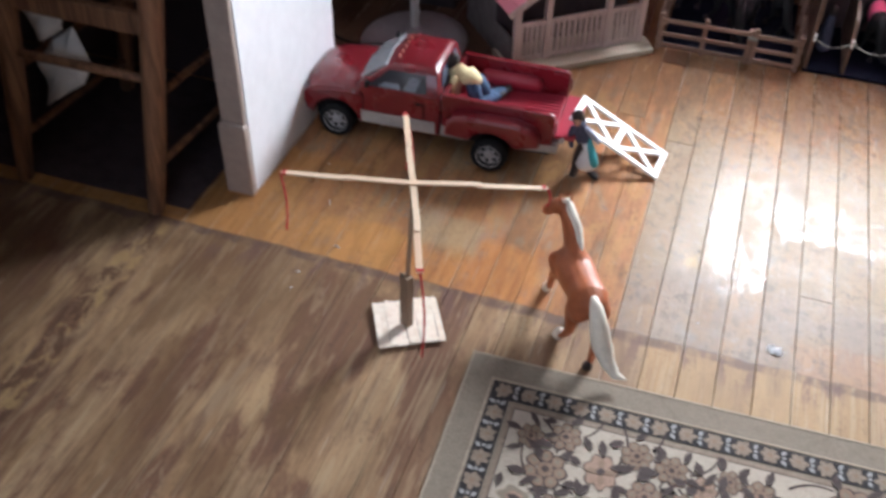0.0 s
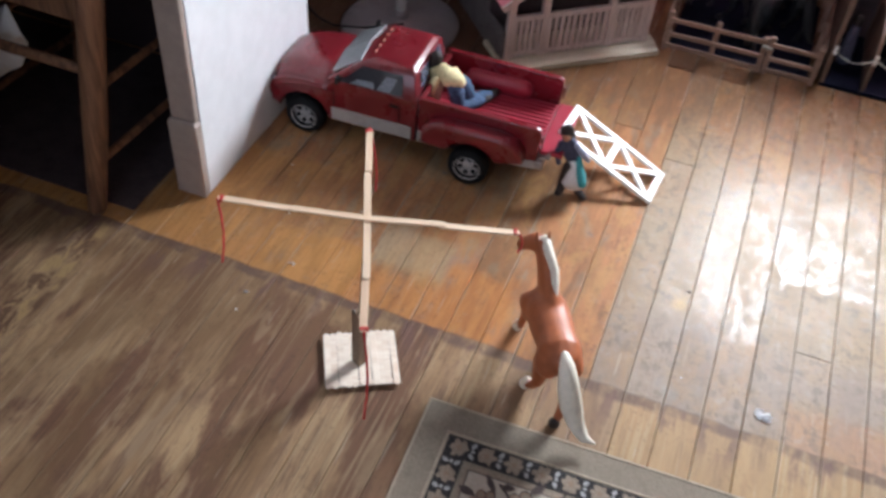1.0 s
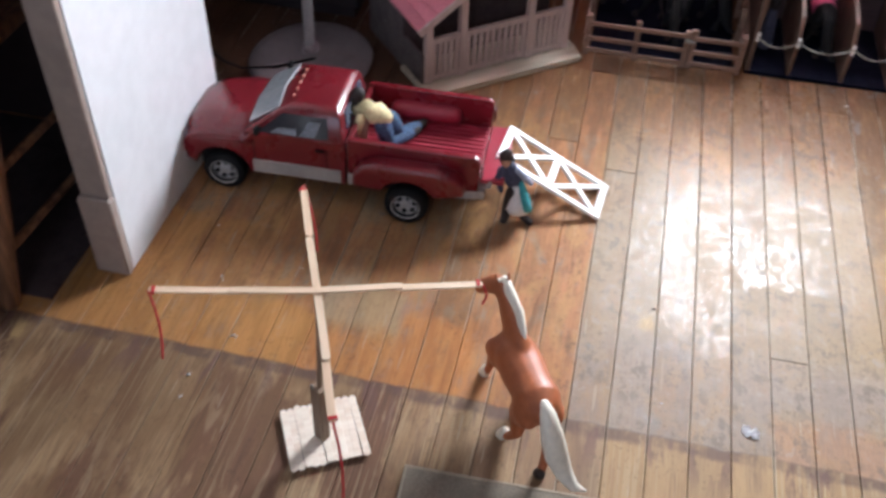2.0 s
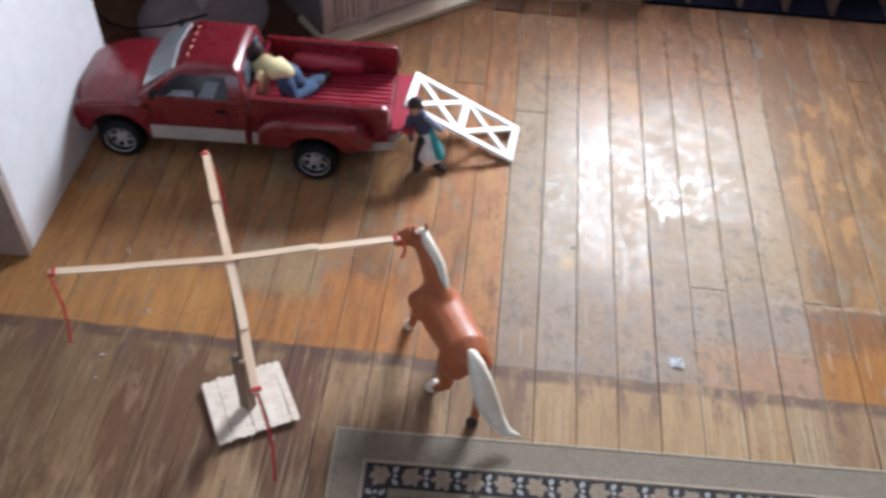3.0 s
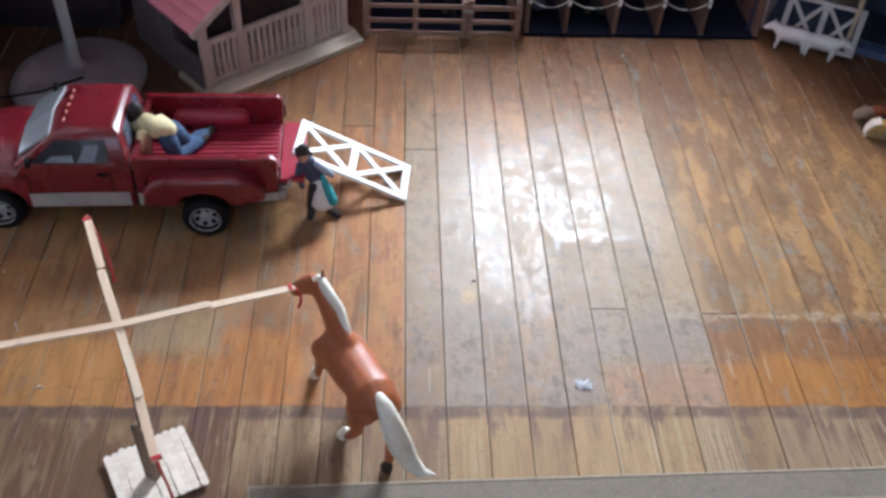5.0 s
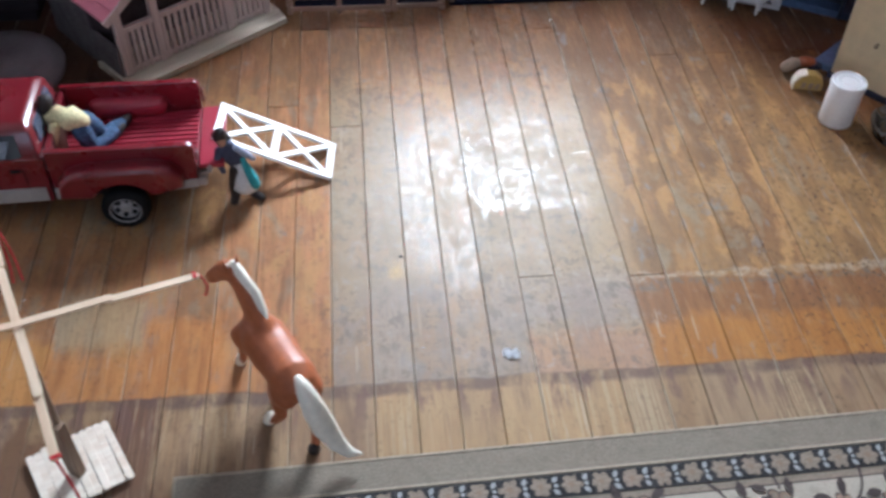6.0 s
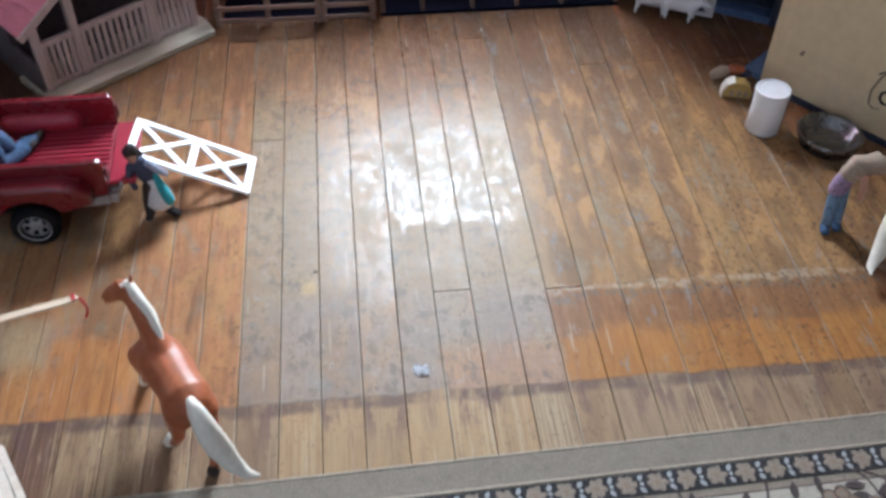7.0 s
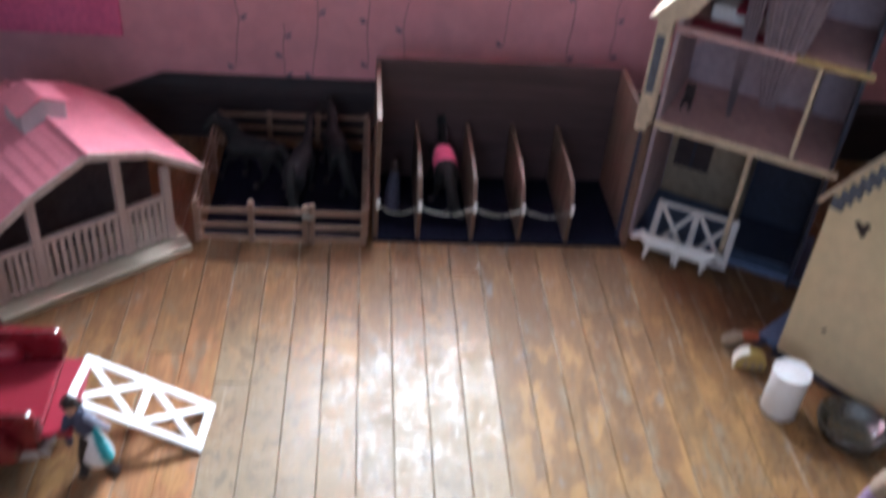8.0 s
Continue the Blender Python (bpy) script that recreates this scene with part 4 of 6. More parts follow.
def lattice_ramp(m, label, length=0.232, width=0.098, mat="white_plastic"):
    r = thing("loading_ramp", m, label, "toy ramp")
    h = 0.007
    for y in (0.005, width - 0.005):
        part("side_rail", box(B(), 0, length, y - 0.005, y + 0.005, -h, 0, 0.0012), mat, r)
    for x in (0.007, length / 2, length - 0.007):
        part("crossbar", box(B(), x - 0.007, x + 0.007, 0.010, width - 0.010, -h, -0.0004, 0.001), mat, r)
    for x0, x1 in ((0.014, length / 2 - 0.007), (length / 2 + 0.007, length - 0.014)):
        for ya, yb in ((0.012, width - 0.012), (width - 0.012, 0.012)):
            part("diagonal", bar(B(), (x0, ya, -h / 2 - 0.0003 * (ya > yb)), (x1, yb, -h / 2 - 0.0003 * (ya > yb)), 0.010, h - 0.0012, 0.0008), mat, r)
    return r


lattice_ramp(Matrix.Translation((0.0218, 0.5002, 0.1040)) @ Matrix.Rotation(radians(-5.4), 4, "Z") @ Matrix.Rotation(math.atan2(0.097, 0.210), 4, "Y"), "white plastic lattice loading ramp leaning on the truck's tailgate", width=0.103)


def figure(name, m, forms, mats, label, category):
    """A doll as one mesh of rounded forms: (points, radii, slot)."""
    bm = B()
    for pts, radii, slot in forms:
        loft(bm, pts, radii, 12, slot)
    ob = part(name, bm, mats)
    ob.matrix_world = m
    return tagged(ob, label, category)


figure("kneeling_doll", pose(-0.286, 0.511, 0.0925, 0, 0, 0.4) @ Matrix.Diagonal((0.987, 1.040, 0.941, 1)), [
    ([(0.088, -0.014, 0.064), (0.072, -0.014, 0.074), (0.052, -0.010, 0.076), (0.036, -0.005, 0.068)], [(0.020, 0.018), (0.024, 0.020), (0.025, 0.020), (0.017, 0.014)], 1),
    ([(0.050, -0.020, 0.060), (0.044, -0.024, 0.036), (0.046, -0.026, 0.014)], [(0.013, 0.012), (0.015, 0.013), (0.012, 0.010)], 5),
    ([(0.040, -0.006, 0.074), (0.036, -0.006, 0.088)], [0.009, 0.010], 3),
    ([(0.033, -0.005, 0.090), (0.036, -0.004, 0.106)], [(0.0135, 0.0130), (0.0140, 0.0135)], 4),
    ([(0.048, -0.032, 0.070), (0.042, -0.040, 0.046), (0.036, -0.040, 0.026)], [0.0098, 0.0092, 0.008], 1),
    ([(0.036, -0.040, 0.026), (0.030, -0.041, 0.009)], [0.0065, 0.006], 3),
    ([(0.042, 0.017, 0.066), (0.028, 0.026, 0.050), (0.020, 0.028, 0.030)], [0.0095, 0.009, 0.008], 1),
    ([(0.086, -0.018, 0.056), (0.096, -0.026, 0.030), (0.102, -0.028, 0.0145), (0.120, -0.006, 0.0155), (0.134, 0.012, 0.014)], [0.0175, 0.0160, 0.0145, 0.0140, 0.0115], 2),
    ([(0.092, 0.002, 0.054), (0.108, 0.000, 0.032), (0.116, 0.002, 0.0145), (0.132, 0.022, 0.0155), (0.144, 0.036, 0.014)], [0.0175, 0.0160, 0.0145, 0.0135, 0.0110], 2),
    ([(0.145, 0.038, 0.012), (0.153, 0.048, 0.016)], [0.0105, 0.0095], 0),
    ([(0.135, 0.014, 0.012), (0.144, 0.026, 0.014)], [0.0105, 0.0095], 0),
], ("hair", "yellow_cloth", "denim", "skin", "hair", "brown_cloth"), "doll in a yellow shirt and jeans kneeling in the truck bed", "doll")

figure("standing_doll", pose(0.0652, 0.4405, 0, 0, 0, 0.5) @ Matrix.Diagonal((1.018, 1.028, 0.941, 1)), [
    ([(-0.012, -0.010, 0.0065), (-0.010, 0.000, 0.010), (-0.009, 0.001, 0.042), (-0.003, 0.004, 0.076)], [(0.0075, 0.006), 0.0085, 0.0085, 0.010], 0),
    ([(0.038, -0.004, 0.0065), (0.024, 0.006, 0.011), (0.015, 0.010, 0.042), (0.010, 0.012, 0.066)], [(0.0075, 0.006), 0.0085, 0.0085, 0.010], 0),
    ([(0.013, 0.002, 0.036), (0.011, 0.005, 0.052), (0.006, 0.010, 0.072), (0.001, 0.014, 0.092)], [(0.0250, 0.0185), (0.0225, 0.0175), (0.0165, 0.0145), (0.0125, 0.011)], 2),
    ([(0.031, -0.008, 0.046), (0.026, -0.004, 0.060), (0.019, 0.002, 0.078), (0.012, 0.009, 0.096)], [(0.0085, 0.012), (0.009, 0.012), (0.0075, 0.010), (0.005, 0.006)], 3),
    ([(0.002, 0.013, 0.086), (-0.006, 0.015, 0.106), (-0.013, 0.017, 0.124)], [(0.016, 0.012), (0.020, 0.014), (0.014, 0.011)], 1),
    ([(-0.026, 0.012, 0.119), (-0.030, 0.004, 0.098), (-0.022, -0.006, 0.082)], [0.0070, 0.0065, 0.0052], 1),
    ([(0.002, 0.014, 0.121), (0.018, 0.010, 0.108), (0.030, 0.012, 0.094)], [0.0070, 0.0065, 0.0052], 4),
    ([(-0.016, 0.016, 0.124), (-0.020, 0.015, 0.141)], [0.0065, 0.0100], 5),
    ([(-0.019, 0.019, 0.134), (-0.022, 0.019, 0.149), (-0.019, 0.018, 0.156)], [(0.0115, 0.012), (0.0130, 0.0128), (0.0095, 0.009)], 0),
    ([(-0.016, 0.026, 0.146), (-0.012, 0.030, 0.130), (-0.010, 0.029, 0.112)], [(0.0075, 0.006), (0.0075, 0.0055), (0.004, 0.003)], 0),
], ("hair", "navy_cloth", "white_cloth", "teal_cloth", "check_cloth", "skin"), "leaning doll in checked navy top, white skirt and teal apron", "doll")


def toy_horse(name, m, coat, trim, label, lod=0.0032, stockings=(1, 1, 1, 1), blanket=None, head_turn=1.0):
    """A moulded toy horse facing +y, walking, as one mesh."""
    k = head_turn
    forms = [
        ([(0, -0.094, 0.130), (0, -0.089, 0.131), (0, -0.078, 0.133), (0, -0.058, 0.136), (0, -0.03, 0.132), (-0.001, 0.008, 0.128), (-0.004, 0.036, 0.131), (-0.007, 0.058, 0.131), (-0.008, 0.072, 0.130), (-0.008, 0.079, 0.130)],
         [(0.006, 0.007), (0.017, 0.019), (0.029, 0.030), (0.037, 0.037), (0.0335, 0.037), (0.037, 0.039), (0.036, 0.041), (0.030, 0.033), (0.019, 0.021), (0.006, 0.008)]),
        ([(-0.023, 0.040, 0.120), (-0.030, 0.062, 0.124)], [(0.019, 0.028), (0.016, 0.023)]),
        ([(0.014, 0.044, 0.118), (0.012, 0.060, 0.124)], [(0.016, 0.024), (0.013, 0.018)]),
        ([(0, 0.004, 0.132), (0, 0.024, 0.140), (-0.001, 0.044, 0.150), (-0.002 * k, 0.066, 0.168), (-0.006 * k, 0.094, 0.196), (-0.010 * k, 0.112, 0.214)], [(0.012, 0.016), (0.020, 0.030), (0.019, 0.034), (0.0155, 0.028), (0.0125, 0.021), (0.011, 0.015)]),
        ([(-0.008 * k, 0.108, 0.218), (-0.016 * k, 0.122, 0.208), (-0.025 * k, 0.134, 0.194), (-0.033 * k, 0.142, 0.181)], [(0.0150, 0.016), (0.0150, 0.0175), (0.0122, 0.0138), (0.0112, 0.0118)]),
        ([(-0.019, -0.062, 0.124), (-0.022, -0.046, 0.092), (-0.026, -0.056, 0.058), (-0.030, -0.044, 0.030), (-0.034, -0.030, 0.013)], [(0.020, 0.031), (0.0155, 0.022), (0.0098, 0.012), 0.0080, 0.0078]),
        ([(0.019, -0.066, 0.124), (0.020, -0.064, 0.092), (0.016, -0.088, 0.058), (0.008, -0.096, 0.030), (0.002, -0.104, 0.013)], [(0.020, 0.031), (0.0155, 0.022), (0.0098, 0.012), 0.0080, 0.0078]),
        ([(-0.017, 0.042, 0.118), (-0.020, 0.060, 0.086), (-0.024, 0.082, 0.066), (-0.026, 0.086, 0.036), (-0.027, 0.094, 0.014)], [(0.014, 0.024), (0.0120, 0.0155), 0.0095, 0.0075, 0.0078]),
        ([(0.017, 0.040, 0.118), (0.018, 0.040, 0.080), (0.018, 0.036, 0.055), (0.018, 0.030, 0.030), (0.018, 0.034, 0.013)], [(0.014, 0.024), (0.0120, 0.0155), 0.0095, 0.0075, 0.0078]),
    ]
    bm = fused(forms, lod)
    for f in bm.faces:
        f.material_index = 0
    for i, (p, q) in enumerate((((-0.034, -0.030, 0.024), (-0.036, -0.026, 0.007)), ((0.002, -0.104, 0.024), (-0.001, -0.106, 0.007)),
                                ((-0.027, 0.092, 0.026), (-0.028, 0.098, 0.007)), ((0.018, 0.032, 0.024), (0.018, 0.038, 0.007)))):
        if stockings[i]:
            loft(bm, [p, ((p[0] + q[0]) / 2, (p[1] + q[1]) / 2, 0.015)], [0.0079, 0.0078], 12, 1)
        loft(bm, [(q[0], q[1], 0.013), (q[0], q[1] + 0.002, 0.005)], [0.0082, 0.0098], 12, 1 if stockings[i] else 2)
    # ears
    for s in (-1, 1):
        loft(bm, [(-0.010 * k + s * 0.009, 0.108, 0.228), (-0.010 * k + s * 0.011, 0.110, 0.245)], [(0.0038, 0.0035), (0.0012, 0.001)], 8, 0 if coat == "chestnut" else 2)
    # mane on the right of the crest, forelock and tail
    loft(bm, [(0.004 - 0.010 * k, 0.110, 0.228), (0.007 - 0.008 * k, 0.090, 0.215), (0.006, 0.066, 0.196), (0.005, 0.044, 0.178), (0.004, 0.028, 0.169)],
         [(0.009, 0.007), (0.0085, 0.011), (0.008, 0.012), (0.007, 0.010), (0.004, 0.005)], 12, 1)
    loft(bm, [(-0.012 * k, 0.110, 0.227), (-0.016 * k, 0.121, 0.221), (-0.022 * k, 0.129, 0.210)], [(0.007, 0.005), (0.006, 0.004), (0.003, 0.003)], 10, 1)
    loft(bm, [(0.0, -0.080, 0.163), (0.0, -0.096, 0.157), (0.005, -0.112, 0.120), (0.013, -0.120, 0.080), (0.024, -0.134, 0.046), (0.036, -0.150, 0.030), (0.050, -0.160, 0.030)],
         [(0.007, 0.006), (0.0125, 0.0100), (0.0175, 0.013), (0.0185, 0.0115), (0.0135, 0.008), (0.0085, 0.005), (0.002, 0.0015)], 14, 1)
    # bridle noseband
    loft(bm, [(-0.027 * k, 0.1355, 0.190), (-0.0285 * k, 0.1375, 0.1875)], [(0.0108, 0.0118), (0.0106, 0.0115)], 12, 3) if blanket is None and lod < 0.004 else None
    if blanket:
        loft(bm, [(0, -0.035, 0.134), (0, -0.005, 0.133), (0, 0.028, 0.134)], [(0.037, 0.0405), (0.0375, 0.0415), (0.035, 0.0425)], 16, 3)
    mats = (coat, trim, "hair", blanket or "thread")
    ob = part(name, bm, mats)
    ob.matrix_world = m
    return tagged(ob, label, "toy horse")


toy_horse("toy_horse", pose(0.1555, -0.0153, 0, 0, 0, 26.8) @ Matrix.Diagonal((0.971, 1.000, 0.903, 1)), "chestnut", "cream_paint", "chestnut toy horse with cream mane and tail, tied up", 0.0026, (1, 0, 1, 1))


def horse_walker():
    w = thing("horse_walker", pose(-0.1316, -0.1146, 0), "homemade horse walker of craft sticks standing on the bare floor", "toy horse walker")
    o = Vector((-0.1316, -0.1146, 0))
    hub = Vector((-0.1184, -0.1240, 0.3327)) - o
    base = new("base")
    base.parent = w
    base.matrix_basis = pose(0, 0, 0, 0, 0, 28.3) @ Matrix.Diagonal((0.975, 1.017, 1, 1))
    rng = random.Random(4)

    def stick(length, width, thick=0.0022):
        r = width / 2
        out = [(r + (length - 2 * r) * 0 + -r * math.sin(a), r * math.cos(a)) for a in (0, 0.5, 1.0, 1.571, 2.14, 2.64, 3.1416)]
        out += [(length - r + r * math.sin(a), -r * math.cos(a)) for a in (0, 0.5, 1.0, 1.571, 2.14, 2.64, 3.1416)]
        return prism(B(), out, 0, thick, 0.0004, plane="xy", segments=1)

    data = mesh_of("base_stick", stick(0.114, 0.0113), "base_stick")
    for i in range(11):
        x = -0.056 + i * 0.0112
        share("base_stick", data, base, pose(x, 0.057 + rng.uniform(-0.002, 0.002), 0.0058 + rng.uniform(-0.0003, 0.0004), 0, 0, -90 + rng.uniform(-0.8, 0.8)))
    for y in (-0.046, 0.046):
        share("cross_stick", data, base, pose(-0.058, y, 0.0002))
    part("upright_block", bar(B(), (0.0, -0.008, 0.008), (0.001, -0.0085, 0.129), 0.020, 0.015, 0.0015, up=(0.5, 1, 0)), "post_wood", w, "brown wooden block")
    part("post", loft(B(), [(0.001, -0.005, 0.105), tuple(hub - Vector((0, 0, 0.001)))], [0.0042, 0.0038], 10), "post_wood", w, "thin brown wooden post")
    part("nail", loft(B(), [(-0.005, -0.0115, 0.124), (-0.007, -0.0135, 0.137)], [0.0016, 0.0022], 8), "steel", w)
    tips = [Vector(p) - o for p in ((0.0849, -0.0512, 0.3257), (-0.3201, -0.1855, 0.3467), (-0.2102, 0.0873, 0.3167), ARM_NEAR)]
    half = mesh_of("arm_stick", stick(0.1155, 0.0105), "stick")
    for i, tip in enumerate(tips):
        d = tip - hub
        arm = new("arm")
        arm.parent = w
        q = d.to_track_quat("X", "Z").to_matrix().to_4x4()
        arm.matrix_basis = Matrix.Translation(hub + Vector((0, 0, 0.003 if i < 2 else 0.0006))) @ q
        L = d.length
        share("arm_stick", half, arm, pose(-0.004, 0, 0, 0, 0, 0.5))
        share("arm_stick", half, arm, pose(L - 0.1155, 0, -0.0022, 0, 0, -0.5))
        bm = box(B(), L - 0.0085, L - 0.0035, -0.0057, 0.0057, -0.0030, 0.0012, 0.0006)
        part("thread_knot", bm, "thread", arm, "red thread wound round the tip")
        sway = ((0.002, -0.006, -0.030), (0.022, -0.040, -0.078), (0.012, -0.030, -0.100), (0.010, -0.022, -0.150))[i]
        pts = [tip + Vector(sway) * s + Vector((0.006 * math.sin(3 * s), 0, 0)) for s in (0, 0.25, 0.5, 0.75, 1)]
        for j in range(1 if i != 2 else 2):
            part("lead_thread", tube(B(), [p + Vector((0.003 * j * k, 0.003 * j, 0)) for k, p in enumerate(pts)], 0.0018, 6), "thread", w, "hanging red thread")
    return w


ARM_NEAR = (-0.0409, -0.3076, 0.3247)
horse_walker()


def floor_lamp():
    p = thing("floor_lamp", pose(-0.4740, 0.8695, 0, 0, 0, 0.1) @ Matrix.Diagonal((0.945, 1.050, 0.931, 1)), "grey floor lamp with a round flat base beside the truck", "floor lamp")
    part("lamp_base", lathe(B(), [(0.0, 0.0), (0.148, 0.0), (0.150, 0.006), (0.146, 0.012), (0.12, 0.017), (0.05, 0.024), (0.022, 0.03), (0.0, 0.03)], 48), "grey_plastic", p)
    part("pole", loft(B(), [(0, 0, 0.025), (0, 0, 1.5)], [0.0125, 0.0125], 16), "silver", p)
    part("collar", lathe(B(), [(0.0, 0.028), (0.02, 0.03), (0.02, 0.045), (0.014, 0.05), (0.0, 0.05)], 24), "grey_plastic", p)
    part("cord", tube(B(), [(0.02, -0.03, 0.03), (-0.06, -0.07, 0.022), (-0.14, -0.09, 0.018), (-0.2, -0.06, 0.006), (-0.32, 0.02, 0.006)], 0.003, 8), "black", p)
    return p


floor_lamp()


def corner_filler_cabinet():
    # near-black cabinet added to fill the corner where only darkness shows
    c = thing("cabinet", pose(-0.8725, 1.2564, 0, 0, 0, -0.3) @ Matrix.Diagonal((0.923, 1.091, 0.933, 1)), "near-black cabinet added to stand in for the dark corner", "cabinet")
    part("carcass", box(B(), -0.5, 0.5, -0.18, 0.2, 0.04, 0.9, 0.006), "dark_base", c)
    part("cabinet_plinth", box(B(), -0.48, 0.48, -0.16, 0.19, 0, 0.0395), "dark_base", c)
    for s in (-1, 1):
        d = part("cabinet_door", box(B(), min(s * 0.01, s * 0.48), max(s * 0.01, s * 0.48), -0.196, -0.181, 0.07, 0.87, 0.004), "dark_base", c)
        part("knob", lathe(B(), [(0.0, -0.222), (0.010, -0.218), (0.012, -0.21), (0.006, -0.196), (0.0, -0.196)], 16, at=(s * 0.04, 0, 0.5), axis="y"), "dark_base", d)
    return c


corner_filler_cabinet()


def chair():
    c = thing("chair", pose(-0.8881, 0.2059, 0, 0, 0, -0.9) @ Matrix.Diagonal((0.847, 1.022, 0.962, 1)), "brown wooden chair standing in the shade behind the partition", "chair")
    for x, y, h in ((0.19, -0.187, 0.95), (-0.19, -0.187, 0.95), (0.19, 0.187, 0.44), (-0.19, 0.187, 0.44)):
        part("leg", loft(B(), [(x, y, 0.012), (x + 0.024, y + 0.02, 0.2), (x + 0.055, y + 0.046, min(h, 0.46)), (x + 0.12 * h, y + 0.1 * h, h)], [0.019, 0.025, 0.027, 0.026], 12), "chair_wood", c)
    part("stretcher", loft(B(), [(-0.15, -0.155, 0.31), (0.22, -0.155, 0.315)], [0.010, 0.010], 10), "chair_wood", c)
    for x in (-0.187, 0.187):
        part("stretcher", loft(B(), [(x + 0.03, -0.16, 0.27), (x + 0.03, 0.21, 0.25)], [0.009, 0.009], 10), "chair_wood", c)
        part("stretcher", loft(B(), [(x + 0.012, -0.17, 0.11), (x + 0.01, 0.19, 0.09)], [0.009, 0.009], 10), "chair_wood", c)
    part("seat", box(B(), -0.150, 0.225, -0.115, 0.26, 0.45, 0.475, 0.01, segments=3), "chair_wood", c)
    part("seat_rail", box(B(), -0.150, 0.230, -0.150, -0.128, 0.405, 0.449, 0.004), "chair_wood", c)
    for z in (0.6, 0.75, 0.86):
        part("back_slat", box(B(), -0.19 + 0.12 * z, 0.19 + 0.12 * z, -0.196 + 0.1 * z, -0.178 + 0.1 * z, z - 0.03, z + 0.03, 0.005), "chair_wood", c)
    return c


chair()


def chair_shade_sheet():
    # near-black sheet laid on the boards in place of the shade round the chair
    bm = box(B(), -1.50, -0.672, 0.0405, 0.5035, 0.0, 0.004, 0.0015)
    tagged(part("shade_sheet", bm, "dark_in"), "near-black sheet standing in for the shade under the wooden chair", "mat")


chair_shade_sheet()


def cottage():
    c = thing("toy_cottage", pose(-0.1834, 0.8093, 0, 0, 0, 39.5) @ Matrix.Diagonal((1.012, 0.980, 0.974, 1)), "toy cottage with a pink roof and a railed wooden porch", "toy house")
    # x runs along the porch, y into the house
    porch = new("porch")
    porch.parent = c
    part("deck", prism(B(), [(-0.010, -0.028), (0.381, -0.032), (0.393, 0.018), (0.393, 0.11), (-0.015, 0.11)], 0.0, 0.015, 0.002, plane="xy"), "deck", porch, "worn grey-green deck")
    posts = (0.010, 0.093, 0.264, 0.363)
    for x in posts:
        y = 0.022
        part("porch_post", box(B(), x - 0.0085, x + 0.0085, y - 0.0075, y + 0.0075, 0.015, {0.093: 0.236, 0.264: 0.260}.get(x, 0.192), 0.0015), "porch_wood", porch)
    for x0, x1 in zip(posts, posts[1:]):
        y = 0.022
        part("rail", box(B(), x0 + 0.0075, x1 - 0.0075, y - 0.006, y + 0.006, 0.114, 0.127, 0.002), "porch_wood", porch)
        part("rail", box(B(), x0 + 0.0075, x1 - 0.0075, y - 0.005, y + 0.005, 0.022, 0.031, 0.0015), "porch_wood", porch)
        n = max(3, round((x1 - x0 - 0.015) / 0.0150))
        for i in range(n):
            x = x0 + 0.0075 + (x1 - x0 - 0.015) * (i + 0.5) / n
            part("baluster", box(B(), x - 0.0042, x + 0.0042, y - 0.0035, y + 0.0035, 0.0155, 0.116, 0.0008), "porch_wood", porch)
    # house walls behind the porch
    # porch shade is put into the front wall's near-black colour
    part("front_wall", prism(B(), [(-0.005, 0.016), (0.372, 0.016), (0.372, 0.205), (0.32, 0.248), (0.20, 0.286), (0.085, 0.236), (-0.005, 0.175)], 0.11, 0.122), "dark_in", c, "front wall with the porch's shade put into its dark colour")
    for x in (-0.005, 0.36):
        part("side_wall", box(B(), x, x + 0.012, 0.122, 0.30, 0, 0.175, 0.001), "stone", c, "grey stone-patterned side wall")
    part("skirting", box(B(), -0.006, 0.0, 0.02, 0.1215, 0.0, 0.09, 0.001), "stone", c)
    part("back_wall", prism(B(), [(-0.005, 0.0), (0.372, 0.0), (0.372, 0.205), (0.32, 0.248), (0.20, 0.286), (0.085, 0.236), (-0.005, 0.175)], 0.30, 0.312), "stone", c)
    # roof: two slopes of overlapping courses
    ridge, zr = 0.200, 0.303
    for s, knee, eave in ((1, (0.322, 0.265), (0.428, 0.189)), (-1, (0.080, 0.250), (-0.030, 0.179))):
        slope = part("roof_slope", prism(B(), [(ridge, zr), knee, eave, (eave[0], eave[1] - 0.007), (knee[0], knee[1] - 0.008), (ridge, zr - 0.009)], -0.012, 0.335, 0.001), "roof_pink", c, "salmon pink plastic roof slope with a bent eave")
        for (ax, az), (bx, bz), n in (((ridge, zr), knee, 5), (knee, eave, 5)):
            nrm = Vector((-(bz - az) * s, 0, abs(bx - ax))).normalized()
            nrm.x = abs(nrm.x) * s
            for i in range(n):
                f0, f1 = i / n, (i + 1) / n
                p0 = Vector((ax + (bx - ax) * f0, 0, az + (bz - az) * f0)) + nrm * 0.0002
                p1 = Vector((ax + (bx - ax) * f1, 0, az + (bz - az) * f1)) + nrm * 0.0016
                part("shingle_course", prism(B(), [(p0.x, p0.z), (p1.x, p1.z), (p1.x, p1.z - 0.003), (p0.x, p0.z - 0.002)], -0.013, 0.336), "roof_pink", slope)
            part("barge_board", bar(B(), (ax, -0.014, az - 0.009), (bx, -0.014, bz - 0.009), 0.006, 0.016, 0.001), "porch_wood", slope, "pale wooden edge board")
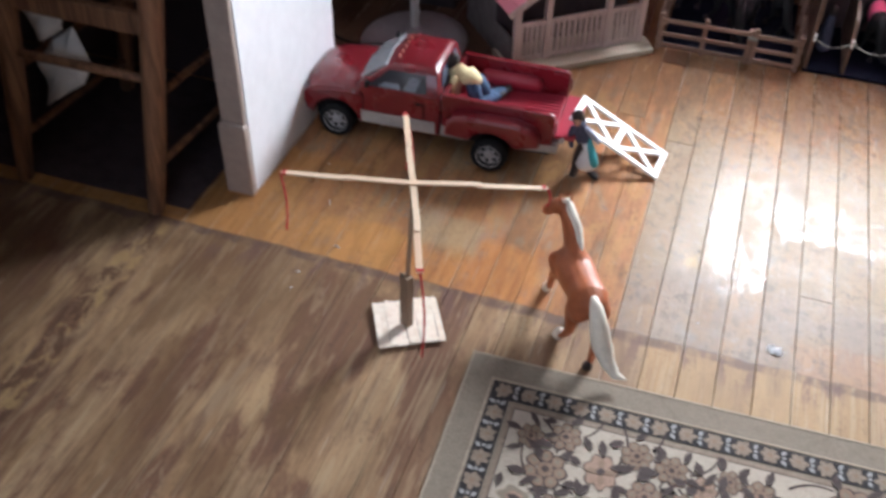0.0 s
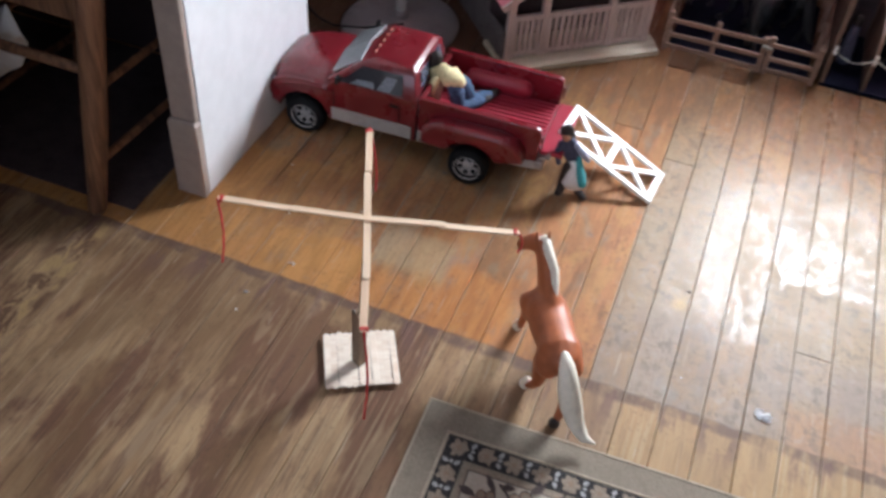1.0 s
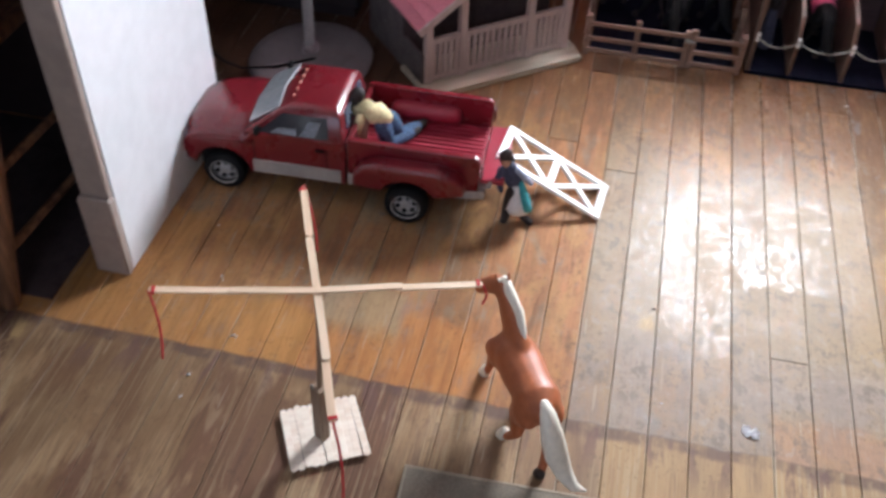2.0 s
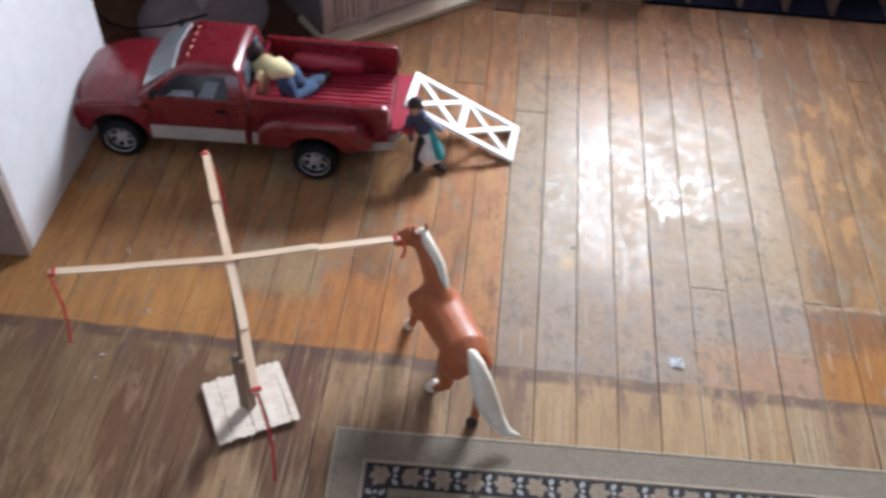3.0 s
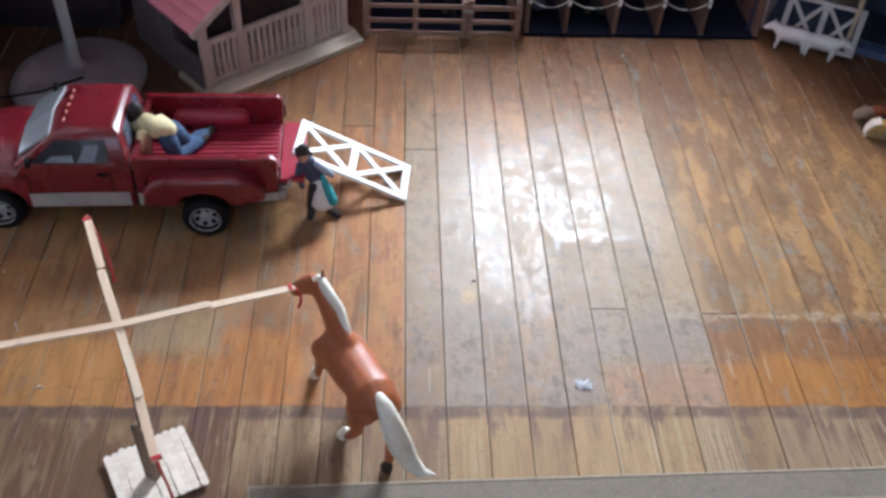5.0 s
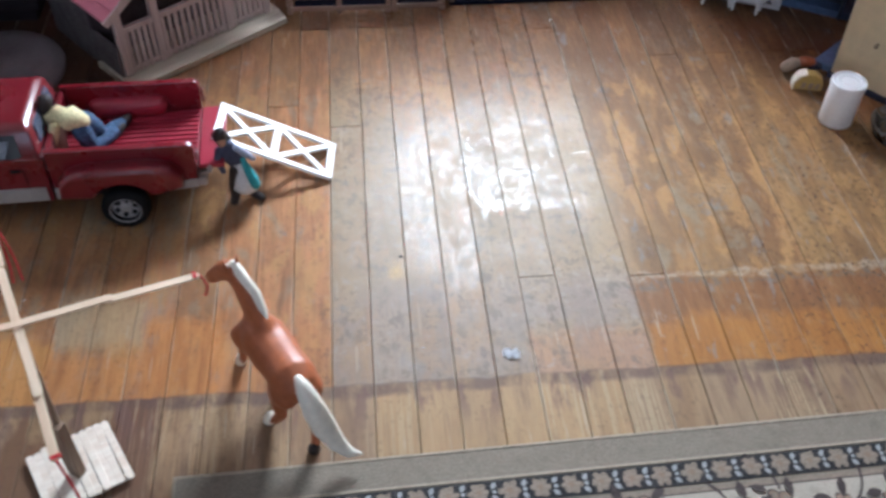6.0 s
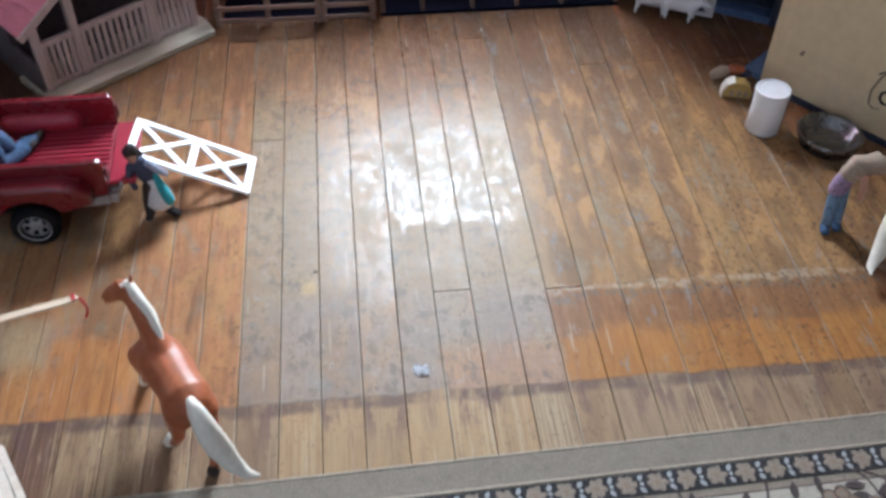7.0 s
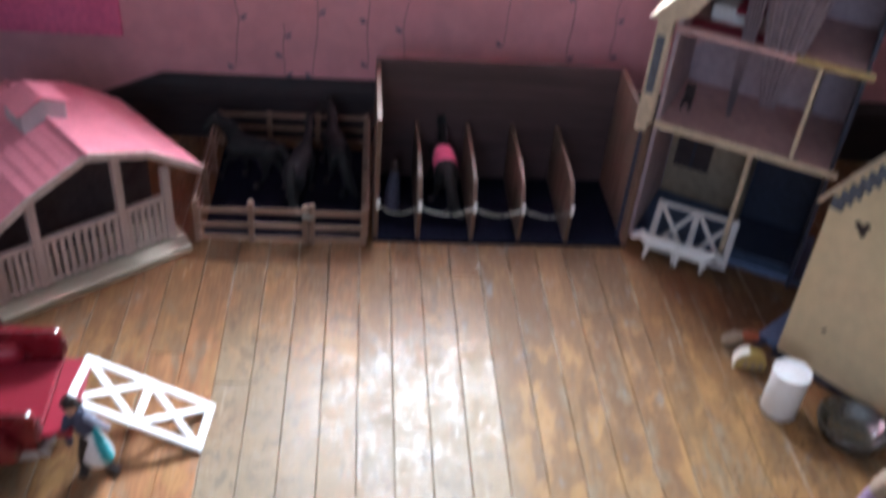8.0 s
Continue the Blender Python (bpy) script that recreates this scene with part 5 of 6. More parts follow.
    for x, z in ((0.093, 0.248), (0.264, 0.272)):
        part("post_cap", box(B(), x - 0.0105, x + 0.0105, 0.012, 0.032, z - 0.012, z, 0.001), "porch_wood", c)
    part("ridge_cap", loft(B(), [(ridge, -0.012, zr), (ridge, 0.335, zr)], [0.005, 0.005], 8), "roof_pink", c)
    dormer = new("dormer")
    dormer.parent = c
    part("dormer_wall", prism(B(), [(0.152, 0.225), (0.238, 0.225), (0.238, 0.326), (0.196, 0.346), (0.152, 0.326)], 0.145, 0.228, 0.001), "dormer_grey", dormer, "pale grey dormer wall")
    for s in (-1, 1):
        part("dormer_roof", bar(B(), (0.196, 0.187, 0.351), (0.196 + s * 0.052, 0.187, 0.325), 0.092, 0.005, 0.001, up=(0, 0, 1)), "roof_pink", dormer)
    return c


cottage()


def pen():
    p = thing("toy_pen", pose(0.3178, 1.0689, 0, 0, 0, -0.1) @ Matrix.Diagonal((0.996, 1.058, 0.949, 1)), "small brown wooden fence pen against the stalls", "toy fence")
    rng = random.Random(2)

    def run(name, a, b, posts, h, rails):
        a, b = Vector(a), Vector(b)
        side = new(name)
        side.parent = p
        for i in range(posts):
            q = a + (b - a) * i / (posts - 1)
            part("post", box(B(), q.x - 0.006, q.x + 0.006, q.y - 0.005, q.y + 0.005, 0, h + rng.uniform(0, 0.008), 0.001), "pen_wood", side)
        n = (b - a).normalized().cross(Vector((0, 0, 1))) * 0.0075
        for z in rails:
            part("rail", bar(B(), a + n + Vector((0, 0, z)), b + n + Vector((0, 0, z + rng.uniform(-0.002, 0.002))), 0.004, 0.011, 0.0008), "pen_wood", side)
        return side

    run("front_panel", (-0.178, 0, 0), (0.05, 0, 0), 3, 0.1, (0.018, 0.050, 0.090))
    run("gate", (0.064, 0, 0), (0.176, 0, 0), 2, 0.1, (0.018, 0.050, 0.088))
    run("side_panel", (-0.178, 0.37, 0), (-0.178, 0.012, 0), 4, 0.098, (0.020, 0.053, 0.090))
    run("side_panel", (0.176, 0.012, 0), (0.176, 0.37, 0), 4, 0.098, (0.020, 0.053, 0.090))
    run("back_panel", (0.176, 0.372, 0), (-0.178, 0.372, 0), 4, 0.098, (0.020, 0.053, 0.090))
    # dark sheet added on the pen floor in place of the shade inside
    part("shade_sheet", box(B(), -0.170, 0.168, 0.008, 0.366, 0.0, 0.003, 0.001), "stall_floor", p, "dark sheet added for the shade inside the pen")
    part("latch", loft(B(), [(0.048, -0.012, 0.082), (0.066, -0.013, 0.08)], [0.005, 0.004], 8), "rope", p)
    return p


pen()
toy_horse("toy_horse", pose(0.2349, 1.3032, 0.0027, 0, 0, 70.1) @ Matrix.Diagonal((0.742, 0.749, 0.696, 1)), "dark_horse", "dark_horse", "near-black toy horse standing in the fenced pen", 0.005, (0, 0, 0, 0))
toy_horse("toy_horse", pose(0.3490, 1.2524, 0.0027, 0, 0, -15.0) @ Matrix.Diagonal((0.739, 0.772, 0.703, 1)), "grey_horse", "dark_horse", "dark grey toy horse standing in the fenced pen", 0.005, (0, 0, 0, 0))
toy_horse("toy_horse", pose(0.4253, 1.3306, 0.0028, 0, 0, 11.7) @ Matrix.Diagonal((0.739, 0.768, 0.704, 1)), "dark_horse", "dark_horse", "dark bay toy horse with a white face in the pen", 0.005, (0, 1, 0, 0))


def stall_box():
    s = thing("toy_stalls", pose(0.5120, 1.0815, 0, 0, 0, 0.4) @ Matrix.Diagonal((1.011, 1.044, 0.961, 1)), "open wooden toy stall block with five bays and rope barriers", "toy stable")
    w, d, h = 0.560, 0.25, 0.322
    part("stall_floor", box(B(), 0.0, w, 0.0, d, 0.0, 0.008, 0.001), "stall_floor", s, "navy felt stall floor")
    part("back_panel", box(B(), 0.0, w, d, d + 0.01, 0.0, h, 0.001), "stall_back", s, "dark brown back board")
    for x, top in ((0.0, h - 0.01), (w - 0.010, h)):
        bm = prism(B(), [(0.0, 0.008), (0.0, 0.03), (0.012, top - 0.004), (d - 0.0005, top), (d - 0.0005, 0.008)], x, x + 0.010, 0.001, plane="yz")
        part("end_panel", bm, "stall_panel", s, "brown wooden end panel")
    for x in (0.097, 0.214, 0.318, 0.424):
        bm = prism(B(), [(0.004, 0.008), (0.0, 0.108), (0.03, 0.152), (0.10, 0.165), (d - 0.0005, 0.165), (d - 0.0005, 0.008)], x - 0.004, x + 0.004, 0.001, plane="yz")
        div = part("divider", bm, "stall_panel", s, "brown wooden stall divider")
        part("bracket", loft(B(), [(x, -0.004, 0.092), (x, -0.004, 0.112)], [0.0045, 0.004], 8), "white_plastic", div, "white plastic hook")
    part("bracket", loft(B(), [(0.008, -0.003, 0.095), (0.008, -0.003, 0.112)], [0.004, 0.004], 8), "white_plastic", s)
    for x0, x1 in ((0.008, 0.097), (0.097, 0.214), (0.214, 0.318), (0.318, 0.424)):
        pts = [(x0 + (x1 - x0) * i / 8, -0.007, 0.106 - 0.022 * (1 - (i / 4 - 1) ** 2)) for i in range(9)]
        part("rope", tube(B(), pts, 0.0017, 8), "rope", s, "pale rope barrier")
    return s


stall_box()
toy_horse("toy_horse", pose(0.6726, 1.2594, 0.0074, 0, 0, 3.5) @ Matrix.Diagonal((0.739, 0.773, 0.716, 1)), "dark_horse", "dark_horse", "dark toy horse with a red blanket standing in a stall", 0.005, (0, 0, 0, 0), "magenta", 0.4)
figure("toy_figure", pose(0.5547, 1.1858, 0.0074, 0, 0, -0.0) @ Matrix.Diagonal((1.000, 1.034, 0.968, 1)), [([(0, 0, 0.02), (0, 0.01, 0.06), (0.003, 0.02, 0.1)], [0.018, 0.016, 0.010], 0), ([(0.003, 0.02, 0.105), (0.003, 0.02, 0.12)], [0.010, 0.010], 1)],
       ("navy_cloth", "hair"), "small dark blue toy figure standing in a stall", "doll")

lattice_ramp(Matrix.Translation((1.1188, 1.0770, 0.0085)) @ Matrix.Rotation(radians(-26.3), 4, "Z") @ Matrix.Rotation(radians(56), 4, "X"),
             "greyed white plastic lattice panel leaning on the dollhouse", 0.180, 0.112, "off_white")


def toy_cow():
    bm = fused([
        ([(-0.035, 0, 0.048), (-0.02, 0, 0.048), (0.01, 0, 0.047), (0.032, 0, 0.05)], [(0.012, 0.014), (0.016, 0.018), (0.017, 0.019), (0.012, 0.015)], (0, 1, 0)),
        ([(0.03, 0, 0.055), (0.045, 0, 0.062), (0.062, 0.002, 0.052)], [0.011, 0.011, 0.007], (0, 1, 0)),
        ([(-0.03, 0.01, 0.045), (-0.032, 0.011, 0.006)], [0.007, 0.0045]), ([(-0.03, -0.01, 0.045), (-0.03, -0.011, 0.006)], [0.007, 0.0045]),
        ([(0.026, 0.01, 0.045), (0.03, 0.011, 0.006)], [0.007, 0.0045]), ([(0.026, -0.01, 0.045), (0.024, -0.011, 0.006)], [0.007, 0.0045]),
        ([(0.045, 0.008, 0.068), (0.042, 0.018, 0.072)], [0.003, 0.002]), ([(0.045, -0.008, 0.068), (0.042, -0.018, 0.072)], [0.003, 0.002]),
        ([(-0.036, 0, 0.058), (-0.042, 0, 0.04), (-0.042, 0, 0.02)], [0.003, 0.002, 0.003]),
    ], 0.0026)
    ob = part("toy_calf", bm, "white_plastic")
    ob.matrix_world = pose(1.2036, 1.0087, 0, 0, 0, -27.9) @ Matrix.Diagonal((1.012, 1.031, 0.942, 1))
    return tagged(ob, "small white toy calf standing before the lattice panel", "toy animal")


toy_cow()
_calf = bpy.data.objects["toy_calf"]
copy_thing(_calf, pose(1.1404, 1.0435, 0, 0, 0, 160))


def dollhouse():
    d = thing("dollhouse", pose(1.0858, 1.1121, 0, 0, 0, -30.0) @ Matrix.Diagonal((1.021, 1.047, 0.998, 1)), "open-fronted wooden dollhouse with three floors and pale cream edges", "dollhouse")
    W, D = 0.345, 0.22
    z2, z3, z4 = 0.300, 0.512, 0.70
    part("base_plate", box(B(), 0.0, W + 0.03, 0.036, D, 0.0, 0.018, 0.002), "dh_slate", d, "dark slate blue base plate")
    part("back_wall", box(B(), 0.0, W, D, D + 0.008, 0.0, z4 + 0.1), "dh_lilac", d, "lilac grey back wall")
    part("end_wall", box(B(), 0.0, 0.008, 0.0, D, 0.0185, z3 + 0.03, 0.001), "dh_lilac", d)
    col = part("corner_column", box(B(), -0.036, -0.006, -0.016, 0.012, z2 - 0.012, 0.530, 0.003), "dh_wood", d, "cream corner column with a painted blue strip")
    part("painted_strip", box(B(), -0.030, -0.014, -0.018, -0.0155, z2 + 0.075, z2 + 0.200, 0.0005), "shingle", col)
    part("corner_foot", box(B(), -0.026, -0.010, -0.006, 0.010, 0, z2 - 0.0125, 0.002), "dh_navy", d)
    for z, mat in ((z2, "dh_pink"), (z3, "dh_pink"), (z4, "dh_lilac")):
        f = part("storey_floor", box(B(), 0.008, W, 0.004, D, z, z + 0.012), mat, d, "dusty pink upper floor")
        for x0, x1, tone in ((0.0, 0.225, "dh_pink"), (0.2255, W + 0.02, "dh_ochre")) if z == z3 else ((0.0, W + 0.02, "dh_wood"),):
            part("floor_edge", box(B(), x0, x1, -0.006, 0.0035, z - 0.002, z + 0.013, 0.002), tone, f, "worn front edge")
    part("room_wall", box(B(), 0.192, 0.202, 0.040, D, 0.0185, z2, 0.001), "dh_wood", d, "cream dividing wall")
    part("room_wall", box(B(), 0.268, 0.276, 0.006, D, z2 + 0.012, z3, 0.001), "dh_wood", d, "cream dividing wall")
    part("room_back", box(B(), 0.01, 0.191, D - 0.006, D - 0.001, 0.02, z2 - 0.005), "dh_tan", d, "dull tan room wall")
    part("room_back", box(B(), 0.203, W, D - 0.006, D - 0.001, 0.02, z2 - 0.005), "dh_navy", d, "navy room wall")
    part("room_floor", box(B(), 0.203, W, 0.070, D - 0.007, 0.0185, 0.022), "dh_navy", d)
    part("far_end_wall", box(B(), W, W + 0.008, 0.0, D, 0.018, z4), "dh_navy", d)
    win = part("window", box(B(), 0.025, 0.105, D - 0.010, D - 0.0065, 0.10, 0.27, 0.001), "dark_in", d, "dark shuttered window")
    part("window_bar", box(B(), 0.063, 0.067, D - 0.0125, D - 0.0102, 0.10, 0.27), "dh_navy", win)
    part("red_runner", box(B(), 0.02, 0.17, 0.006, 0.05, z3 + 0.0125, z3 + 0.015, 0.001), "dh_red", d, "dark red felt runner")
    # upper room: bed, curtains and a small chair
    bed = new("bed")
    bed.parent = d
    part("mattress", box(B(), 0.045, 0.14, 0.06, 0.16, z3 + 0.012, z3 + 0.045, 0.008, segments=3), "white_cloth", bed)
    part("blanket", box(B(), 0.09, 0.143, 0.056, 0.164, z3 + 0.035, z3 + 0.05, 0.006, segments=3), "dh_red", bed)
    for x0, x1, tail, foot in ((0.135, 0.265, 0.20, z2 + 0.10), (0.110, 0.150, 0.135, z2 + 0.06)):
        bm = B()
        n = 22
        pts = [(x0 + (x1 - x0) * i / n, -0.012 + 0.007 * math.sin(i * 1.45)) for i in range(n + 1)]
        rows = []
        for f in (0, 0.3, 0.6, 0.85, 1.0):
            k = 1 - 0.78 * f ** 1.3
            rows.append([bm.verts.new((tail * f + (x0 + x1) / 2 * (1 - f) + (x - (x0 + x1) / 2) * k, y + 0.02 * f, z4 + 0.03 + (foot - z4 - 0.03) * f)) for x, y in pts])
        for up, low in zip(rows, rows[1:]):
            for i in range(n):
                bm.faces.new((up[i], up[i + 1], low[i + 1], low[i]))
        bmesh.ops.solidify(bm, geom=bm.faces[:], thickness=0.0015)
        for f in bm.faces:
            f.smooth = True
        part("curtain", bm, "dh_lilac", d, "hanging lilac grey curtain")
    bm = box(B(), 0.03, 0.05, 0.07, 0.095, z2 + 0.03, z2 + 0.036, 0.001)
    for x in (0.032, 0.048):
        for y in (0.073, 0.092):
            box(bm, x - 0.0015, x + 0.0015, y - 0.0015, y + 0.0015, z2 + 0.012, z2 + 0.031)
    box(bm, 0.03, 0.05, 0.092, 0.095, z2 + 0.036, z2 + 0.065, 0.001)
    part("small_chair", bm, "dark_in", d)
    part("eave", prism(B(), [(-0.052, 0.531), (0.060, 0.672), (0.094, 0.672), (0.030, 0.556), (-0.006, 0.531)], -0.020, D, 0.002), "dh_wood", d, "cream sloping eave")
    return d


dollhouse()


def dollhouse_wing():
    w = thing("dollhouse_wing", pose(1.3083, 0.7475, 0, 0, 0, -51.4) @ Matrix.Diagonal((1.040, 1.038, 1.009, 1)), "swung-open dollhouse wing with a plain cream outer wall", "dollhouse")
    outline = [(0.0, 0.012), (-0.004, 0.378), (0.17, 0.676), (0.34, 0.378), (0.34, 0.012)]
    part("outer_wall", prism(B(), outline, 0.0, 0.012, 0.001), "dh_cream", w, "plain cream outer wall")
    part("wing_base", box(B(), -0.004, 0.35, -0.006, 0.20, 0.0, 0.0115, 0.001), "dh_navy", w, "navy base strip")
    part("blue_edge", box(B(), -0.046, -0.0045, 0.01, 0.20, 0.0, 0.014, 0.002), "dh_blue", w, "slate blue edge strip")
    part("end_wall", box(B(), 0.0005, 0.008, 0.0125, 0.19, 0.012, 0.355), "dh_navy", w)
    part("end_wall", box(B(), 0.332, 0.3395, 0.0125, 0.19, 0.012, 0.355), "dh_cream", w)
    dx, dz = 0.17, 0.298
    n = Vector((-dz, 0, dx)).normalized()
    for s in (-1, 1):
        edge = part("roof_edge", prism(B(), [(0.17 + s * 0.186, 0.354), (0.17, 0.680), (0.17, 0.694), (0.17 + s * 0.196, 0.352)], -0.012, 0.19, 0.001), "dh_wood", w, "worn cream roof edge")
        rng = random.Random(7)
        for i in range(16):
            f = (i + 0.5) / 16
            x, z = 0.17 + s * 0.166 * (1 - f), 0.368 + 0.29 * f
            part("edge_shingle", box(B(), x - 0.011, x + 0.011, -0.004 - rng.uniform(0, 0.003), 0.0, z - 0.026, z - 0.004, 0.001), "shingle", edge)
    # painted motifs
    def motif(name, cx, cz, blobs, mat):
        bm = B()
        for a, b, r in blobs:
            bmesh.ops.create_circle(bm, cap_ends=True, radius=r, segments=10, matrix=Matrix.Translation((cx + a, -0.0012, cz + b)) @ Matrix.Rotation(radians(90), 4, "X"))
        out = bmesh.ops.extrude_face_region(bm, geom=bm.faces[:])
        for v in [g for g in out["geom"] if isinstance(g, bmesh.types.BMVert)]:
            v.co.y = -0.0002
        part(name, bm, mat, w, "small dark painted motif")
    motif("painted_motif", 0.062, 0.338, ((0, 0, 0.009), (-0.010, 0.005, 0.006), (0.006, 0.010, 0.006), (0.003, -0.010, 0.005)), "rug_dark")
    motif("painted_motif", 0.068, 0.108, ((0, 0, 0.004), (0.002, 0.006, 0.003)), "rug_brown")
    def stroke(pts, r, mat):
        part("painted_motif", loft(B(), [(x, -0.0006, z) for x, z in pts], [(r, 0.0006)] * len(pts), 6, side=(1, 0, 0)), mat, w, "small brown painted outline")
    stroke([(0.222, 0.072), (0.218, 0.10), (0.226, 0.132), (0.236, 0.155)], 0.0016, "rug_brown")
    stroke([(0.222, 0.140), (0.237, 0.158), (0.240, 0.134)], 0.0022, "rug_dark")
    stroke([(0.222, 0.072), (0.232, 0.066), (0.244, 0.070)], 0.0014, "rug_brown")
    stroke([(0.250 + 0.013 * math.cos(q), 0.098 + 0.015 * math.sin(q)) for q in (0, 0.9, 1.8, 2.7, 3.6, 4.5, 5.4, 6.2)], 0.0032, "rug_dark")
    stroke([(0.240, 0.128), (0.252, 0.120), (0.266, 0.126)], 0.0014, "rug_brown")
    return w


dollhouse_wing()


def can():
    c = thing("can", pose(1.2624, 0.5968, 0, 0, 0, 0.2) @ Matrix.Diagonal((1.009, 1.009, 1.03, 1)), "plain white cylindrical can standing on the floor", "can")
    part("can_body", lathe(B(), [(0.0, 0.0), (0.0318, 0.0), (0.0332, 0.002), (0.0332, 0.088), (0.0325, 0.09)], 40), "white_plastic", c)
    part("lid", lathe(B(), [(0.0346, 0.084), (0.0346, 0.094), (0.0332, 0.0955), (0.0305, 0.0955), (0.0296, 0.0925), (0.0235, 0.0925), (0.0225, 0.0935), (0.0205, 0.0935), (0.0195, 0.0925), (0.0135, 0.0925), (0.0125, 0.0933), (0.0, 0.0933)], 40), "white_plastic", c, "white lid with a raised rim")
    return c


can()


def bowl():
    b = thing("bowl", pose(1.374, 0.534, 0, 0, 0, -52.9) @ Matrix.Diagonal((0.93, 0.90, 0.84, 1)), "stainless steel pet bowl with a black rubber base", "bowl")
    part("basin", lathe(B(), [(0.0, 0.008), (0.040, 0.008), (0.050, 0.014), (0.060, 0.034), (0.068, 0.039), (0.071, 0.037), (0.064, 0.018), (0.056, 0.005), (0.0, 0.004)], 48), "steel", b)
    part("rubber_base", lathe(B(), [(0.054, 0.0), (0.057, 0.002), (0.055, 0.007), (0.051, 0.008), (0.048, 0.0), (0.054, 0.0)], 48), "black", b)
    return b


bowl()


def shell_toy():
    s = thing("toy_basket", pose(1.2432, 0.7107, 0, 0, 0, -14.0) @ Matrix.Diagonal((0.844, 0.867, 0.785, 1)), "small yellow and white toy with a patterned side", "toy")
    prof = [(-0.034, 0.0), (0.034, 0.0), (0.036, 0.018), (0.030, 0.036), (0.014, 0.048), (-0.006, 0.048), (-0.024, 0.038), (-0.034, 0.020)]
    part("shell", prism(B(), prof, -0.013, 0.013, 0.004, segments=3), "gold", s)
    part("rim", prism(B(), [(-0.038, 0.0), (-0.034, 0.0), (-0.034, 0.02), (-0.024, 0.038), (-0.008, 0.0485), (-0.010, 0.052), (-0.028, 0.042), (-0.038, 0.022)], -0.014, 0.014, 0.001), "cream_paint", s, "white curved edge")
    for x in (-0.012, 0.006, 0.022):
        part("pattern", prism(B(), [(x - 0.006, 0.006), (x + 0.004, 0.006), (x + 0.006, 0.024), (x - 0.004, 0.024)], -0.0145, -0.0128), "brown_cloth", s)
    return s


shell_toy()
figure("orange_toy", pose(1.244, 0.768, 0, 0, 0, 0.1) @ Matrix.Diagonal((1.005, 1.031, 0.932, 1)), [([(-0.03, 0.0, 0.016), (-0.012, 0.004, 0.022), (0.008, 0.002, 0.024)], [0.012, 0.014, 0.010], 1), ([(0.008, 0.002, 0.026), (0.024, 0.0, 0.026)], [0.013, 0.011], 0), ([(0.026, 0, 0.018), (0.044, -0.002, 0.014)], [0.010, 0.008], 2)],
       ("orange", "brown_cloth", "navy_cloth"), "small orange and brown toy lying by the wing", "toy")

figure("bending_doll", pose(1.280, 0.300, 0, 0, 0, -1.3) @ Matrix.Diagonal((0.986, 0.961, 0.770, 1)), [
    ([(-0.010, -0.016, 0.0085), (-0.004, 0.0, 0.012)], [(0.009, 0.0075), 0.0095], 2),
    ([(-0.004, 0.0, 0.012), (-0.004, 0.004, 0.05), (-0.002, 0.010, 0.095), (0.004, 0.014, 0.130)], [0.0088, 0.0096, 0.0115, 0.0135], 0),
    ([(0.014, -0.010, 0.0085), (0.018, 0.004, 0.012)], [(0.009, 0.0075), 0.0095], 2),
    ([(0.018, 0.004, 0.012), (0.016, 0.008, 0.05), (0.012, 0.012, 0.095), (0.008, 0.014, 0.128)], [0.0088, 0.0096, 0.0115, 0.013], 0),
    ([(0.0, 0.012, 0.108), (0.006, 0.014, 0.135), (0.014, 0.016, 0.152)], [(0.018, 0.015), (0.018, 0.016), (0.016, 0.013)], 3),
    ([(0.014, 0.016, 0.150), (0.030, 0.018, 0.172), (0.056, 0.016, 0.180), (0.078, 0.012, 0.172)], [(0.020, 0.019), (0.027, 0.025), (0.026, 0.025), (0.017, 0.016)], 5),
    ([(0.086, 0.010, 0.170), (0.100, 0.006, 0.160)], [0.009, 0.014], 4),
    ([(0.090, 0.014, 0.176), (0.108, 0.008, 0.168)], [0.015, 0.014], 6),
    ([(0.030, -0.002, 0.160), (0.034, -0.012, 0.130), (0.030, -0.014, 0.104)], [0.0075, 0.007, 0.006], 4),
], ("pale_denim", "white_cloth", "denim", "mauve_cloth", "skin", "brown_cloth", "hair"), "doll in pale jeans and tan jacket bending beside a horse", "doll")
toy_horse("toy_horse", pose(1.4441, 0.2364, 0, 0, 0, -79.3) @ Matrix.Diagonal((1.022, 1.020, 0.943, 1)), "chestnut", "cream_paint", "brown and white toy horse standing beside the bending doll", 0.0036, (1, 1, 1, 1), None, -0.5)


